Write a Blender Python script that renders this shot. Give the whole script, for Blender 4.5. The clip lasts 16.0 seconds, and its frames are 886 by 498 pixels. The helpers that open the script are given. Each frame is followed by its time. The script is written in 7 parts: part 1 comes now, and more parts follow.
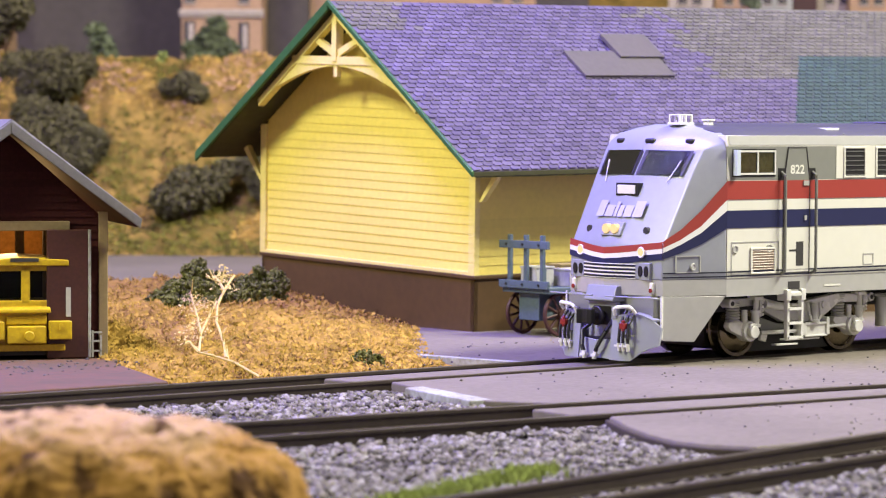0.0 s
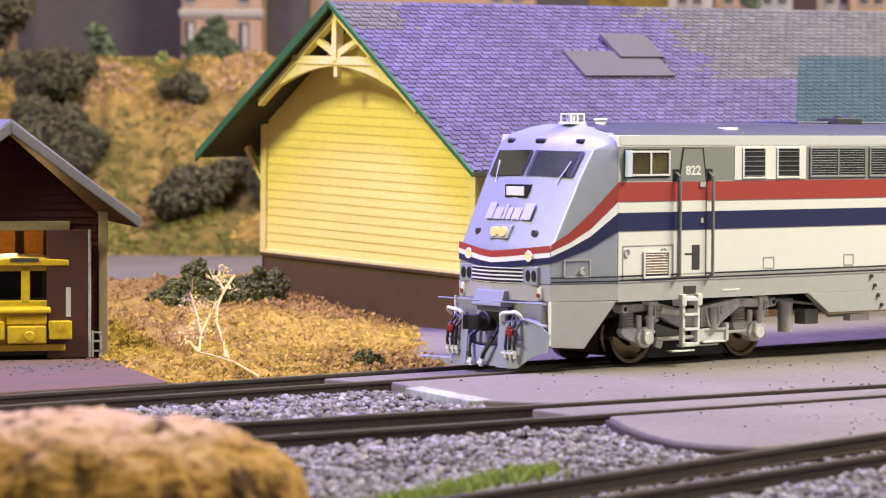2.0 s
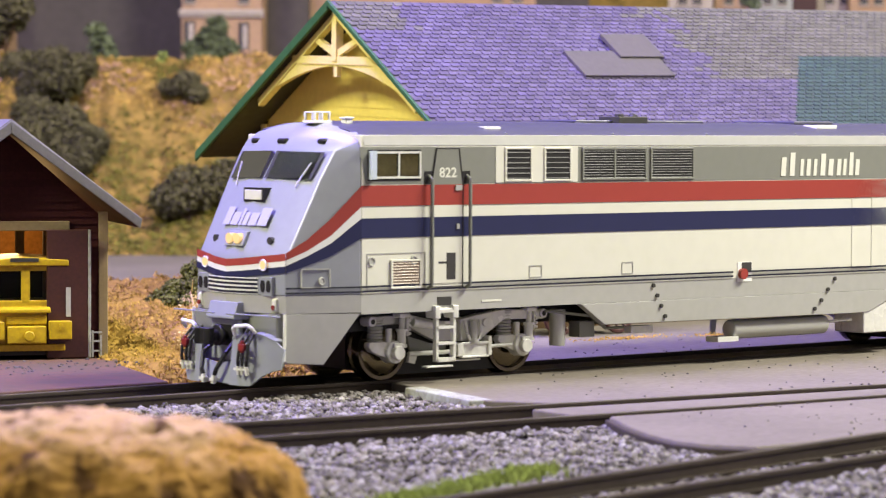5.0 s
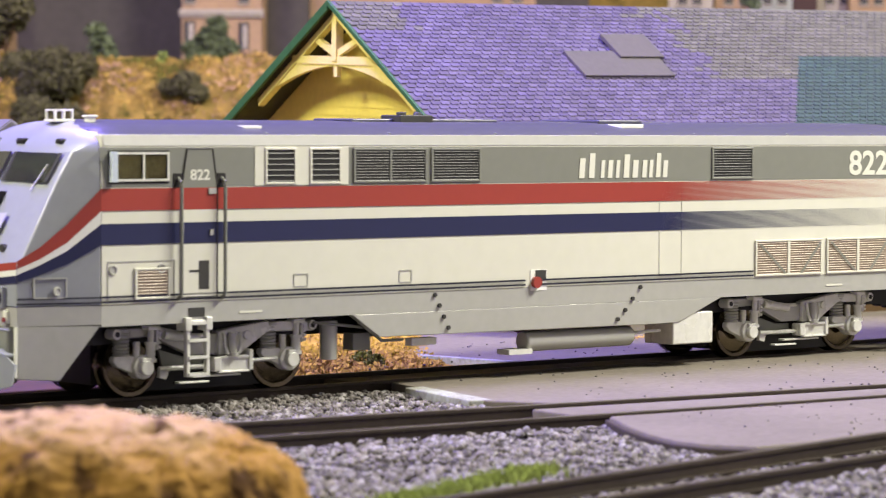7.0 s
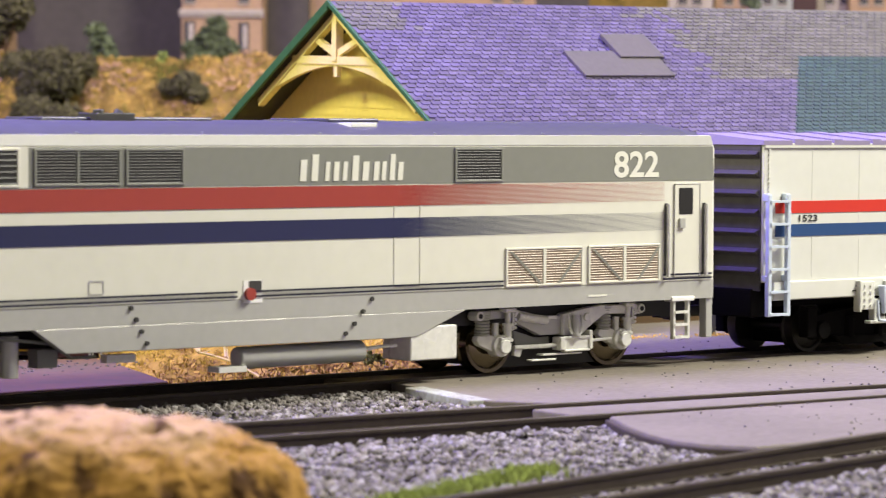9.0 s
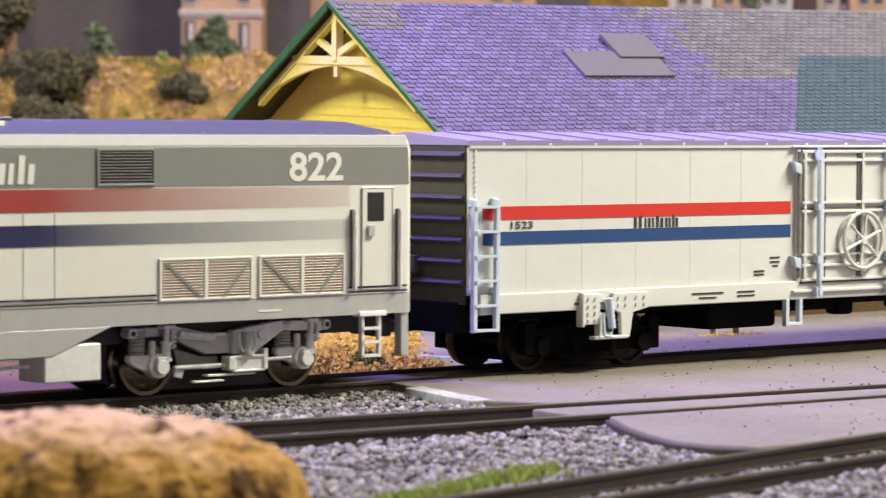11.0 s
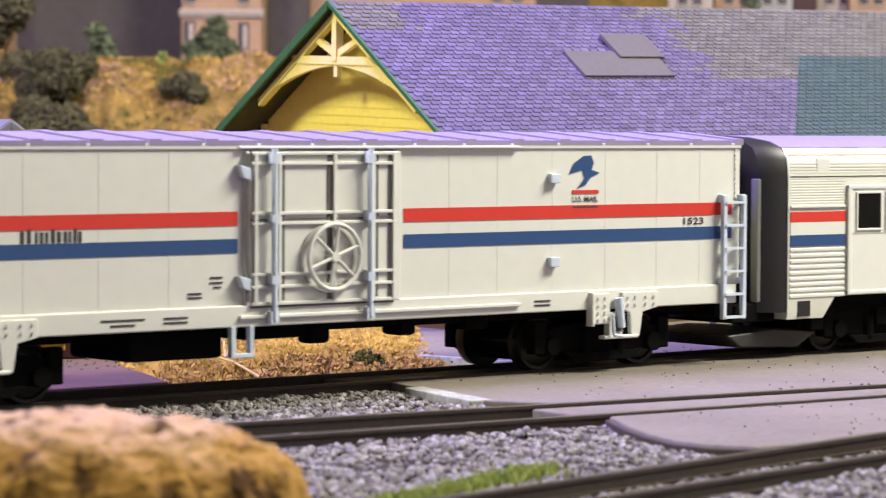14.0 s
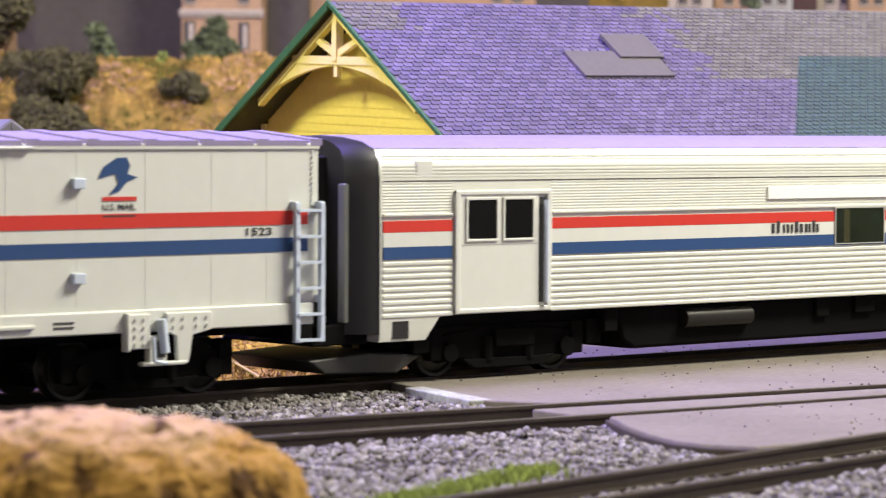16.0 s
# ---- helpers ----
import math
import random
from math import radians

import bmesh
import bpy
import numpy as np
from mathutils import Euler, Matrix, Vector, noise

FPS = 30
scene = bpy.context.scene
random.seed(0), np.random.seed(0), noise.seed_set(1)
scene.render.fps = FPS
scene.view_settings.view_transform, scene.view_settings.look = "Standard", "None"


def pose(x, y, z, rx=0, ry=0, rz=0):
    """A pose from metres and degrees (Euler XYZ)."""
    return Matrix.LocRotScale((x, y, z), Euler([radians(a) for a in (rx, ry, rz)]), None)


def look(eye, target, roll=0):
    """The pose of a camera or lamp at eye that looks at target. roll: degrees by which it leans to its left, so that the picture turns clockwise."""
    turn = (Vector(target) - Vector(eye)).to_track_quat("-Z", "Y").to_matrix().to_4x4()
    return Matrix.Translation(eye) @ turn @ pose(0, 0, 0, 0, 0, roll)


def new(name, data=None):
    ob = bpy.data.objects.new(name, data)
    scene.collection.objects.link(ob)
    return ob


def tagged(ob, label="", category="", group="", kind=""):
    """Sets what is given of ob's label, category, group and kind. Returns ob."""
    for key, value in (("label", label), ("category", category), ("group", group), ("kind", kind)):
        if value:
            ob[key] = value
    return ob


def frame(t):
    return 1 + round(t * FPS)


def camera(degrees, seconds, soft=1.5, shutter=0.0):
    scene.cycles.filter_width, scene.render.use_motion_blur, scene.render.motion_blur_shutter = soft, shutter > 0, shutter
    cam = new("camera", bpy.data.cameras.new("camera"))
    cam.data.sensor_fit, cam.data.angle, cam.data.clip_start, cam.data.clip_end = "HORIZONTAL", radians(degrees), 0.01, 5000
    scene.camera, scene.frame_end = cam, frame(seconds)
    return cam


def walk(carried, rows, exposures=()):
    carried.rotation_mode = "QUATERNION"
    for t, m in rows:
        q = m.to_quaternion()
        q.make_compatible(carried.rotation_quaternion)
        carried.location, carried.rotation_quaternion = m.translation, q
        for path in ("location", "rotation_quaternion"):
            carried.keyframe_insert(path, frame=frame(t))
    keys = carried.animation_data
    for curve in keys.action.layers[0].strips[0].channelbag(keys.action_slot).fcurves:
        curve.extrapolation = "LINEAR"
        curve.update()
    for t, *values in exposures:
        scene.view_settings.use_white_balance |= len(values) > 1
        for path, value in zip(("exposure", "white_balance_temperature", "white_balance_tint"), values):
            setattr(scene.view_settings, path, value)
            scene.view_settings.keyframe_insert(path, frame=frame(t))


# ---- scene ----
MM = 0.001  # the layout is a 1:87 model: sizes below are in millimetres


def mm(x, y, z, rx=0, ry=0, rz=0):
    return pose(x * MM, y * MM, z * MM, rx, ry, rz)


# ---------- camera: it stands still ----------
EYE = Vector((-402.58, -441.43, 47.89)) * MM
WAY = Vector((0.64639, 0.76186, -0.04168))
cam = camera(16.86, 16.0, soft=1.15, shutter=0.3)
cam.data.dof.use_dof = True
cam.data.dof.focus_distance = 0.605
cam.data.dof.aperture_fstop = 62
walk(cam, [(0.0, look(EYE, EYE + WAY, 0.27)), (16.0, look(EYE, EYE + WAY, 0.27))])
scene.view_settings.exposure = -0.12

# ---------- light: a layout room with warm tubes and a violet strip; one fill added for the hill ---
world = bpy.data.worlds.new("room_air")
scene.world = world
world.use_nodes = True
world.node_tree.nodes["Background"].inputs["Color"].default_value = (0.75, 0.72, 0.80, 1)
world.node_tree.nodes["Background"].inputs["Strength"].default_value = 0.035


def area(name, eye, target, sx, sy, power, colour):
    d = bpy.data.lights.new(name, "AREA")
    d.shape, d.size, d.size_y, d.energy, d.color = "RECTANGLE", sx * MM, sy * MM, power, colour
    ob = new(name, d)
    ob.matrix_world = look(Vector(eye) * MM, Vector(target) * MM)
    return ob


area("left_lamp", (-540, 95, 510), (40, 110, 20), 170, 170, 7.3, (1.0, 0.97, 0.70))
area("front_lamp", (385, -310, 595), (140, 0, 10), 360, 120, 16.6, (1.0, 0.965, 0.82))
# unseen fill lamp behind the depot, added only to brighten the hill
area("hill_fill_lamp", (170, 350, 230), (250, 480, 20), 260, 60, 0.42, (1.0, 0.90, 0.68))
area("violet_strip", (-110, 150, 400), (60, 90, 30), 300, 70, 7.0, (0.25, 0.17, 1.0))


bulb = bpy.data.lights.new("shed_bulb", "POINT")
bulb.energy, bulb.color, bulb.shadow_soft_size = 0.02, (1.0, 0.62, 0.25), 2 * MM
new("shed_bulb", bulb).matrix_world = pose(-0.053, 0.1186, 0.030)


# ---------- materials ----------
def mat(name, col, rough=0.6, metal=0.0, big=40, small=2.0, vary=0.12, bump=0.15, col2=None, thin=0.5, island=0.0, piece=0.0, gloss_vary=0.08, sheen=None):
    """A surface whose colour, gloss and relief vary at two scales, given in millimetres."""
    m = bpy.data.materials.new(name)
    m.use_nodes = True
    nt = m.node_tree
    N, L = nt.nodes, nt.links
    b = N["Principled BSDF"]
    b.inputs["Roughness"].default_value, b.inputs["Metallic"].default_value = rough, metal
    b.inputs["Specular IOR Level"].default_value = (0.15 if rough > 0.65 else 0.45) if sheen is None else sheen
    tc = N.new("ShaderNodeTexCoord")
    fac = []
    for size, det in ((big, 4), (small, 5)):
        n = N.new("ShaderNodeTexNoise")
        n.inputs["Scale"].default_value, n.inputs["Detail"].default_value = 1.0 / (size * MM), det
        L.new(tc.outputs["Object"], n.inputs["Vector"])
        fac.append(n)
    second = col2 or tuple(c * (1 - 2.2 * vary) for c in col)
    mix = N.new("ShaderNodeMix")
    mix.data_type = "RGBA"
    mix.inputs["A"].default_value, mix.inputs["B"].default_value = (*col, 1), (*second, 1)
    mr = N.new("ShaderNodeMapRange")
    mr.inputs["From Min"].default_value, mr.inputs["From Max"].default_value = thin - 0.14, thin + 0.2
    add = N.new("ShaderNodeMath")
    add.operation = "MULTIPLY_ADD"
    add.inputs[1].default_value = 0.5
    half = N.new("ShaderNodeMath")
    half.operation = "MULTIPLY"
    half.inputs[1].default_value = 0.5
    L.new(fac[0].outputs["Fac"], half.inputs[0])
    L.new(fac[1].outputs["Fac"], add.inputs[0])
    L.new(half.outputs[0], add.inputs[2])
    L.new(add.outputs[0], mr.inputs["Value"])
    L.new(mr.outputs["Result"], mix.inputs["Factor"])
    out = mix.outputs["Result"]
    if island or piece:
        src = N.new("ShaderNodeNewGeometry" if island else "ShaderNodeObjectInfo")
        hv = N.new("ShaderNodeHueSaturation")
        k = N.new("ShaderNodeMapRange")
        amount = island or piece
        k.inputs["To Min"].default_value, k.inputs["To Max"].default_value = 1 - amount, 1 + amount
        L.new(src.outputs["Random Per Island" if island else "Random"], k.inputs["Value"])
        L.new(k.outputs["Result"], hv.inputs["Value"])
        L.new(out, hv.inputs["Color"])
        out = hv.outputs["Color"]
    L.new(out, b.inputs["Base Color"])
    g = N.new("ShaderNodeMapRange")
    g.inputs["To Min"].default_value, g.inputs["To Max"].default_value = max(0.03, rough - gloss_vary), min(1, rough + gloss_vary)
    L.new(fac[0].outputs["Fac"], g.inputs["Value"])
    L.new(g.outputs["Result"], b.inputs["Roughness"])
    if bump:
        bp = N.new("ShaderNodeBump")
        bp.inputs["Strength"].default_value, bp.inputs["Distance"].default_value = bump, 0.15 * small * MM
        L.new(fac[1].outputs["Fac"], bp.inputs["Height"])
        L.new(bp.outputs["Normal"], b.inputs["Normal"])
    return m


def rock_mat():
    """Ochre rock: paler and pinkish towards the top, yellow-brown below, with dark upright cracks."""
    m = mat("ochre_foreground_rock", (0.33, 0.185, 0.045), 0.9, 0, 9, 1.4, 0.2, 1.0, col2=(0.17, 0.085, 0.018), thin=0.52)
    N, L = m.node_tree.nodes, m.node_tree.links
    b = N["Principled BSDF"]
    out = b.inputs["Base Color"].links[0].from_socket
    tc = N.new("ShaderNodeTexCoord")
    part_z = N.new("ShaderNodeSeparateXYZ")
    L.new(tc.outputs["Object"], part_z.inputs["Vector"])
    for size, squeeze, lo, hi, col, by_height in ((7.0, 1.0, 0.95, 1.4, (0.40, 0.265, 0.175), True), (4.2, 0.28, 0.56, 0.66, (0.06, 0.028, 0.007), False)):
        mp = N.new("ShaderNodeMapping")
        mp.inputs["Scale"].default_value = (1, 1, squeeze)
        n = N.new("ShaderNodeTexNoise")
        n.inputs["Scale"].default_value, n.inputs["Detail"].default_value = 1.0 / (size * MM), 6
        k = N.new("ShaderNodeMapRange")
        k.inputs["From Min"].default_value, k.inputs["From Max"].default_value = lo, hi
        mx = N.new("ShaderNodeMix")
        mx.data_type = "RGBA"
        mx.inputs["B"].default_value = (*col, 1)
        L.new(tc.outputs["Object"], mp.inputs["Vector"])
        L.new(mp.outputs["Vector"], n.inputs["Vector"])
        value = n.outputs["Fac"]
        # the pale colour comes in with height, its edge broken by noise
        if by_height:
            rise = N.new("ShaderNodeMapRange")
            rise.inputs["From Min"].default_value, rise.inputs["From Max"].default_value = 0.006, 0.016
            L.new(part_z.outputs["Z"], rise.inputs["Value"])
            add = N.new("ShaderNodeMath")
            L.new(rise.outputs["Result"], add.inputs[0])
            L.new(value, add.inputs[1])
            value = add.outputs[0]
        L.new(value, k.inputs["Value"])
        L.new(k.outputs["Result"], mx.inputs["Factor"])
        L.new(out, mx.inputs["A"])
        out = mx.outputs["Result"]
    L.new(out, b.inputs["Base Color"])
    return m


def glass(name, col, rough=0.05):
    m = bpy.data.materials.new(name)
    m.use_nodes = True
    b = m.node_tree.nodes["Principled BSDF"]
    b.inputs["Base Color"].default_value, b.inputs["Roughness"].default_value = (*col, 1), rough
    b.inputs["Transmission Weight"].default_value, b.inputs["IOR"].default_value = 1.0, 1.2
    return m


def glow(name, col, power):
    m = bpy.data.materials.new(name)
    m.use_nodes = True
    b = m.node_tree.nodes["Principled BSDF"]
    b.inputs["Base Color"].default_value = (*[c * 0.35 for c in col], 1)
    b.inputs["Emission Color"].default_value, b.inputs["Emission Strength"].default_value = (*col, 1), power
    return m


CREAM = mat("cream_paint", (0.635, 0.63, 0.55), 0.38, 0, 60, 3, 0.03, 0.03)
LOUVRE = mat("tan_louvre_paint", (0.44, 0.36, 0.28), 0.45, 0, 30, 2, 0.08, 0.03)
LOUVREGAP = mat("brown_louvre_gap", (0.24, 0.18, 0.135), 0.6, 0, 30, 2, 0.08, 0.03)
WHITE = mat("white_plastic", (0.78, 0.78, 0.76), 0.4, 0, 30, 2, 0.03, 0.03)
SILVER = mat("silver_paint", (0.46, 0.46, 0.43), 0.33, 0.25, 50, 2, 0.05, 0.03)
GREY = mat("grey_paint", (0.20, 0.205, 0.18), 0.4, 0, 50, 2, 0.04, 0.03)
RED = mat("red_stripe_paint", (0.31, 0.045, 0.034), 0.38, 0, 50, 2, 0.04, 0.02)
BLUE = mat("blue_stripe_paint", (0.017, 0.02, 0.07), 0.38, 0, 50, 2, 0.04, 0.02)
CARRED = mat("bright_red_paint", (0.52, 0.034, 0.022), 0.4, 0, 50, 2, 0.04, 0.02)
CARBLUE = mat("mid_blue_paint", (0.02, 0.058, 0.165), 0.4, 0, 50, 2, 0.04, 0.02)
ROOFGREY = mat("smooth_roof_paint", (0.072, 0.07, 0.10), 0.38, 0.05, 60, 3, 0.06, 0.03)
BLACK = mat("black_plastic", (0.011, 0.010, 0.010), 0.5, 0, 20, 2, 0.15, 0.1)
DARK = mat("dark_recess", (0.04, 0.038, 0.036), 0.55, 0, 20, 2, 0.15, 0.05)
STEEL = mat("bright_wheel_steel", (0.16, 0.13, 0.085), 0.16, 0.95, 12, 1, 0.12, 0.05)
TRUCK = mat("silver_truck_plastic", (0.74, 0.74, 0.69), 0.28, 0.15, 12, 1.2, 0.10, 0.08)
CARSIDE = mat("white_car_paint", (0.58, 0.585, 0.54), 0.42, 0, 80, 3, 0.03, 0.03)
CARROOF = mat("pale_car_roof", (0.26, 0.22, 0.35), 0.4, 0.05, 40, 3, 0.06, 0.05)
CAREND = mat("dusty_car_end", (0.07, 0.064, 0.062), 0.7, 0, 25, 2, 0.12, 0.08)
LADDER = mat("pale_ladder_plastic", (0.50, 0.56, 0.66), 0.4, 0, 12, 1, 0.05, 0.04)
RIBBED = mat("ribbed_car_side", (0.585, 0.59, 0.525), 0.38, 0.1, 80, 3, 0.03, 0.03)
PANE = glass("tinted_pane", (0.55, 0.6, 0.55))
LAMPGLOW = glow("lit_lamp_lens", (1.0, 0.66, 0.28), 0.85)
LETTER = mat("pale_lettering", (0.68, 0.68, 0.60), 0.45, 0, 20, 1, 0.03, 0)
LETTERDARK = mat("dark_lettering", (0.03, 0.03, 0.03), 0.5, 0, 20, 1, 0.03, 0)
YELLOW = mat("yellow_siding", (0.80, 0.66, 0.15), 0.55, 0, 30, 1.5, 0.06, 0.12, piece=0.04)
YTRIM = mat("pale_yellow_trim", (0.78, 0.665, 0.22), 0.5, 0, 20, 1, 0.08, 0.1)
BROWN = mat("brown_plinth_paint", (0.088, 0.05, 0.018), 0.5, 0, 30, 2, 0.14, 0.1)
GREEN = mat("green_bargeboard", (0.035, 0.115, 0.032), 0.45, 0, 30, 1.2, 0.15, 0.1)
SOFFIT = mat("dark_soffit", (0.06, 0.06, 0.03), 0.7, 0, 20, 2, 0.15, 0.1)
SHINGLE = mat("slate_shingle", (0.118, 0.10, 0.155), 0.42, 0, 45, 2.5, 0.18, 0.12, piece=0.2)
SHINGLES = mat("slate_shingle_field", (0.118, 0.10, 0.155), 0.42, 0, 45, 2.5, 0.18, 0.12, island=0.2)
# greyer slate: the fading of the violet light is put into its colour
OFFVIOLET = mat("slate_off_violet_light", (0.115, 0.108, 0.095), 0.6, 0, 30, 2.5, 0.15, 0.12, island=0.18)
PIN = mat("pinstripe_paint", (0.012, 0.013, 0.028), 0.4, 0, 50, 2, 0.04, 0.02)
REDCOCK = mat("red_valve_plastic", (0.22, 0.02, 0.016), 0.4, 0, 6, 0.6, 0.1, 0.05)
TARPAPER = mat("roof_patch_felt", (0.085, 0.075, 0.075), 0.6, 0, 25, 1.5, 0.10, 0.15)
TEAL = mat("teal_roof_patch", (0.042, 0.07, 0.07), 0.55, 0, 25, 2, 0.12, 0.1, island=0.12)
STRAW = mat("straw_turf", (0.36, 0.225, 0.048), 0.9, 0, 22, 1.6, 0.2, 0.8, col2=(0.17, 0.105, 0.008), thin=0.5)
HILLY = mat("golden_hill_turf", (0.36, 0.22, 0.06), 0.95, 0, 36, 6, 0.2, 0.8, col2=(0.07, 0.058, 0.012), thin=0.46)
ROCK = rock_mat()
PAVE = mat("grey_pavement", (0.172, 0.15, 0.125), 0.72, 0, 45, 1.6, 0.17, 0.25)
PAVEEDGE = mat("pale_slab_edge", (0.36, 0.38, 0.36), 0.7, 0, 9, 1.2, 0.4, 0.3, col2=(0.15, 0.13, 0.09), thin=0.52)
BRICKPAVE = mat("pink_pad", (0.125, 0.066, 0.048), 0.8, 0, 18, 2, 0.3, 0.3, col2=(0.075, 0.064, 0.05))
SOIL = mat("dark_ballast_soil", (0.13, 0.115, 0.115), 0.95, 0, 12, 1.3, 0.3, 0.9)
STONE = mat("grey_ballast_stone", (0.172, 0.155, 0.143), 0.7, 0, 14, 0.8, 0.2, 0.3, island=0.6)
RAIL = mat("weathered_rail", (0.05, 0.036, 0.026), 0.5, 0.3, 30, 1.5, 0.2, 0.2)
SLEEPER = mat("dark_sleeper", (0.05, 0.04, 0.035), 0.8, 0, 12, 0.8, 0.2, 0.4, piece=0.3)
REDWOOD = mat("dark_red_boards", (0.05, 0.012, 0.010), 0.75, 0, 14, 0.8, 0.2, 0.2, piece=0.15)
TAN = mat("tan_trim", (0.30, 0.23, 0.11), 0.6, 0, 14, 1, 0.12, 0.15)
SHEDROOF = mat("grey_shed_roof", (0.155, 0.15, 0.145), 0.6, 0, 14, 1, 0.15, 0.25)
SPEEDER = mat("yellow_speeder_paint", (0.52, 0.36, 0.008), 0.42, 0, 7, 0.8, 0.2, 0.12, col2=(0.30, 0.19, 0.01), thin=0.56)
INSIDE = mat("orange_shed_inside", (0.34, 0.15, 0.03), 0.7, 0, 12, 1, 0.25, 0.1)
BUSH = mat("dark_green_foam", (0.165, 0.17, 0.05), 0.95, 0, 8, 0.8, 0.2, 0.3, island=0.5)
BUSHFAR = mat("grey_green_foam", (0.105, 0.095, 0.045), 0.95, 0, 10, 1, 0.2, 0.3, island=0.45)
LEAF = mat("pale_green_leaf", (0.14, 0.165, 0.085), 0.85, 0, 8, 1, 0.2, 0.2, island=0.4)
GRASS = mat("bright_green_grass", (0.27, 0.33, 0.085), 0.9, 0, 8, 0.8, 0.2, 0.3, island=0.4)
DRYWEED = mat("dry_weed", (0.52, 0.40, 0.15), 0.8, 0, 8, 0.6, 0.1, 0.2)
CARTBLUE = mat("blue_grey_cart", (0.085, 0.12, 0.15), 0.55, 0, 8, 0.8, 0.15, 0.15)
CARTRED = mat("dark_red_wheel", (0.06, 0.018, 0.014), 0.6, 0, 6, 0.6, 0.15, 0.15)
CRATE = mat("pale_crate", (0.42, 0.42, 0.38), 0.6, 0, 8, 0.8, 0.12, 0.15)
TOWERDARK = mat("dark_city_wall", (0.10, 0.085, 0.08), 0.8, 0, 60, 5, 0.15, 0.1)
TOWERBRICK = mat("tan_brick_wall", (0.50, 0.32, 0.20), 0.8, 0, 50, 4, 0.12, 0.1)
STONETRIM = mat("pale_stone_trim", (0.50, 0.42, 0.36), 0.7, 0, 30, 3, 0.08, 0.1)
STRAWBIT = mat("straw_clump", (0.40, 0.255, 0.058), 0.9, 0, 20, 1.2, 0.2, 0.4, col2=(0.20, 0.125, 0.012), island=0.35)
PALESTONE = mat("pale_ballast_stone", (0.28, 0.265, 0.26), 0.7, 0, 14, 0.8, 0.12, 0.3, island=0.3)
REDDOOR = mat("maroon_door_paint", (0.06, 0.017, 0.011), 0.5, 0, 14, 0.8, 0.2, 0.15)
NOSE = mat("silver_nose_paint", (0.295, 0.31, 0.345), 0.33, 0.1, 40, 2, 0.05, 0.03)
CARSTEEL = mat("dark_wheel_steel", (0.025, 0.023, 0.02), 0.4, 0.5, 10, 1, 0.15, 0.1)
TRUCKBLACK = mat("matt_black_truck", (0.005, 0.0045, 0.0045), 0.8, 0, 12, 1, 0.2, 0.15, sheen=0.06)
WINDOWDARK = mat("dark_green_window", (0.085, 0.10, 0.07), 0.12, 0, 14, 3, 0.3, 0)
CABINSIDE = mat("tan_cab_inside", (0.20, 0.15, 0.07), 0.7, 0, 8, 1, 0.25, 0)
HILLGOLD = mat("golden_turf_clump", (0.46, 0.29, 0.075), 0.95, 0, 50, 4, 0.2, 0.3, col2=(0.22, 0.14, 0.03), island=0.35)
HILLOLIVE = mat("olive_turf_clump", (0.17, 0.155, 0.03), 0.95, 0, 50, 4, 0.2, 0.3, col2=(0.05, 0.048, 0.012), island=0.4)
HILLPINK = mat("pinkish_turf_clump", (0.48, 0.29, 0.18), 0.95, 0, 60, 4, 0.2, 0.3, island=0.3)
DOORGAP = mat("grey_door_shadow_line", (0.10, 0.095, 0.09), 0.6, 0, 20, 2, 0.1, 0.05)
NOSEMARK = mat("pale_nose_mark", (0.42, 0.42, 0.47), 0.4, 0, 20, 1, 0.03, 0)
ROOMWALL = mat("plain_room_wall", (0.30, 0.29, 0.28), 0.8, 0, 400, 30, 0.04, 0.05)


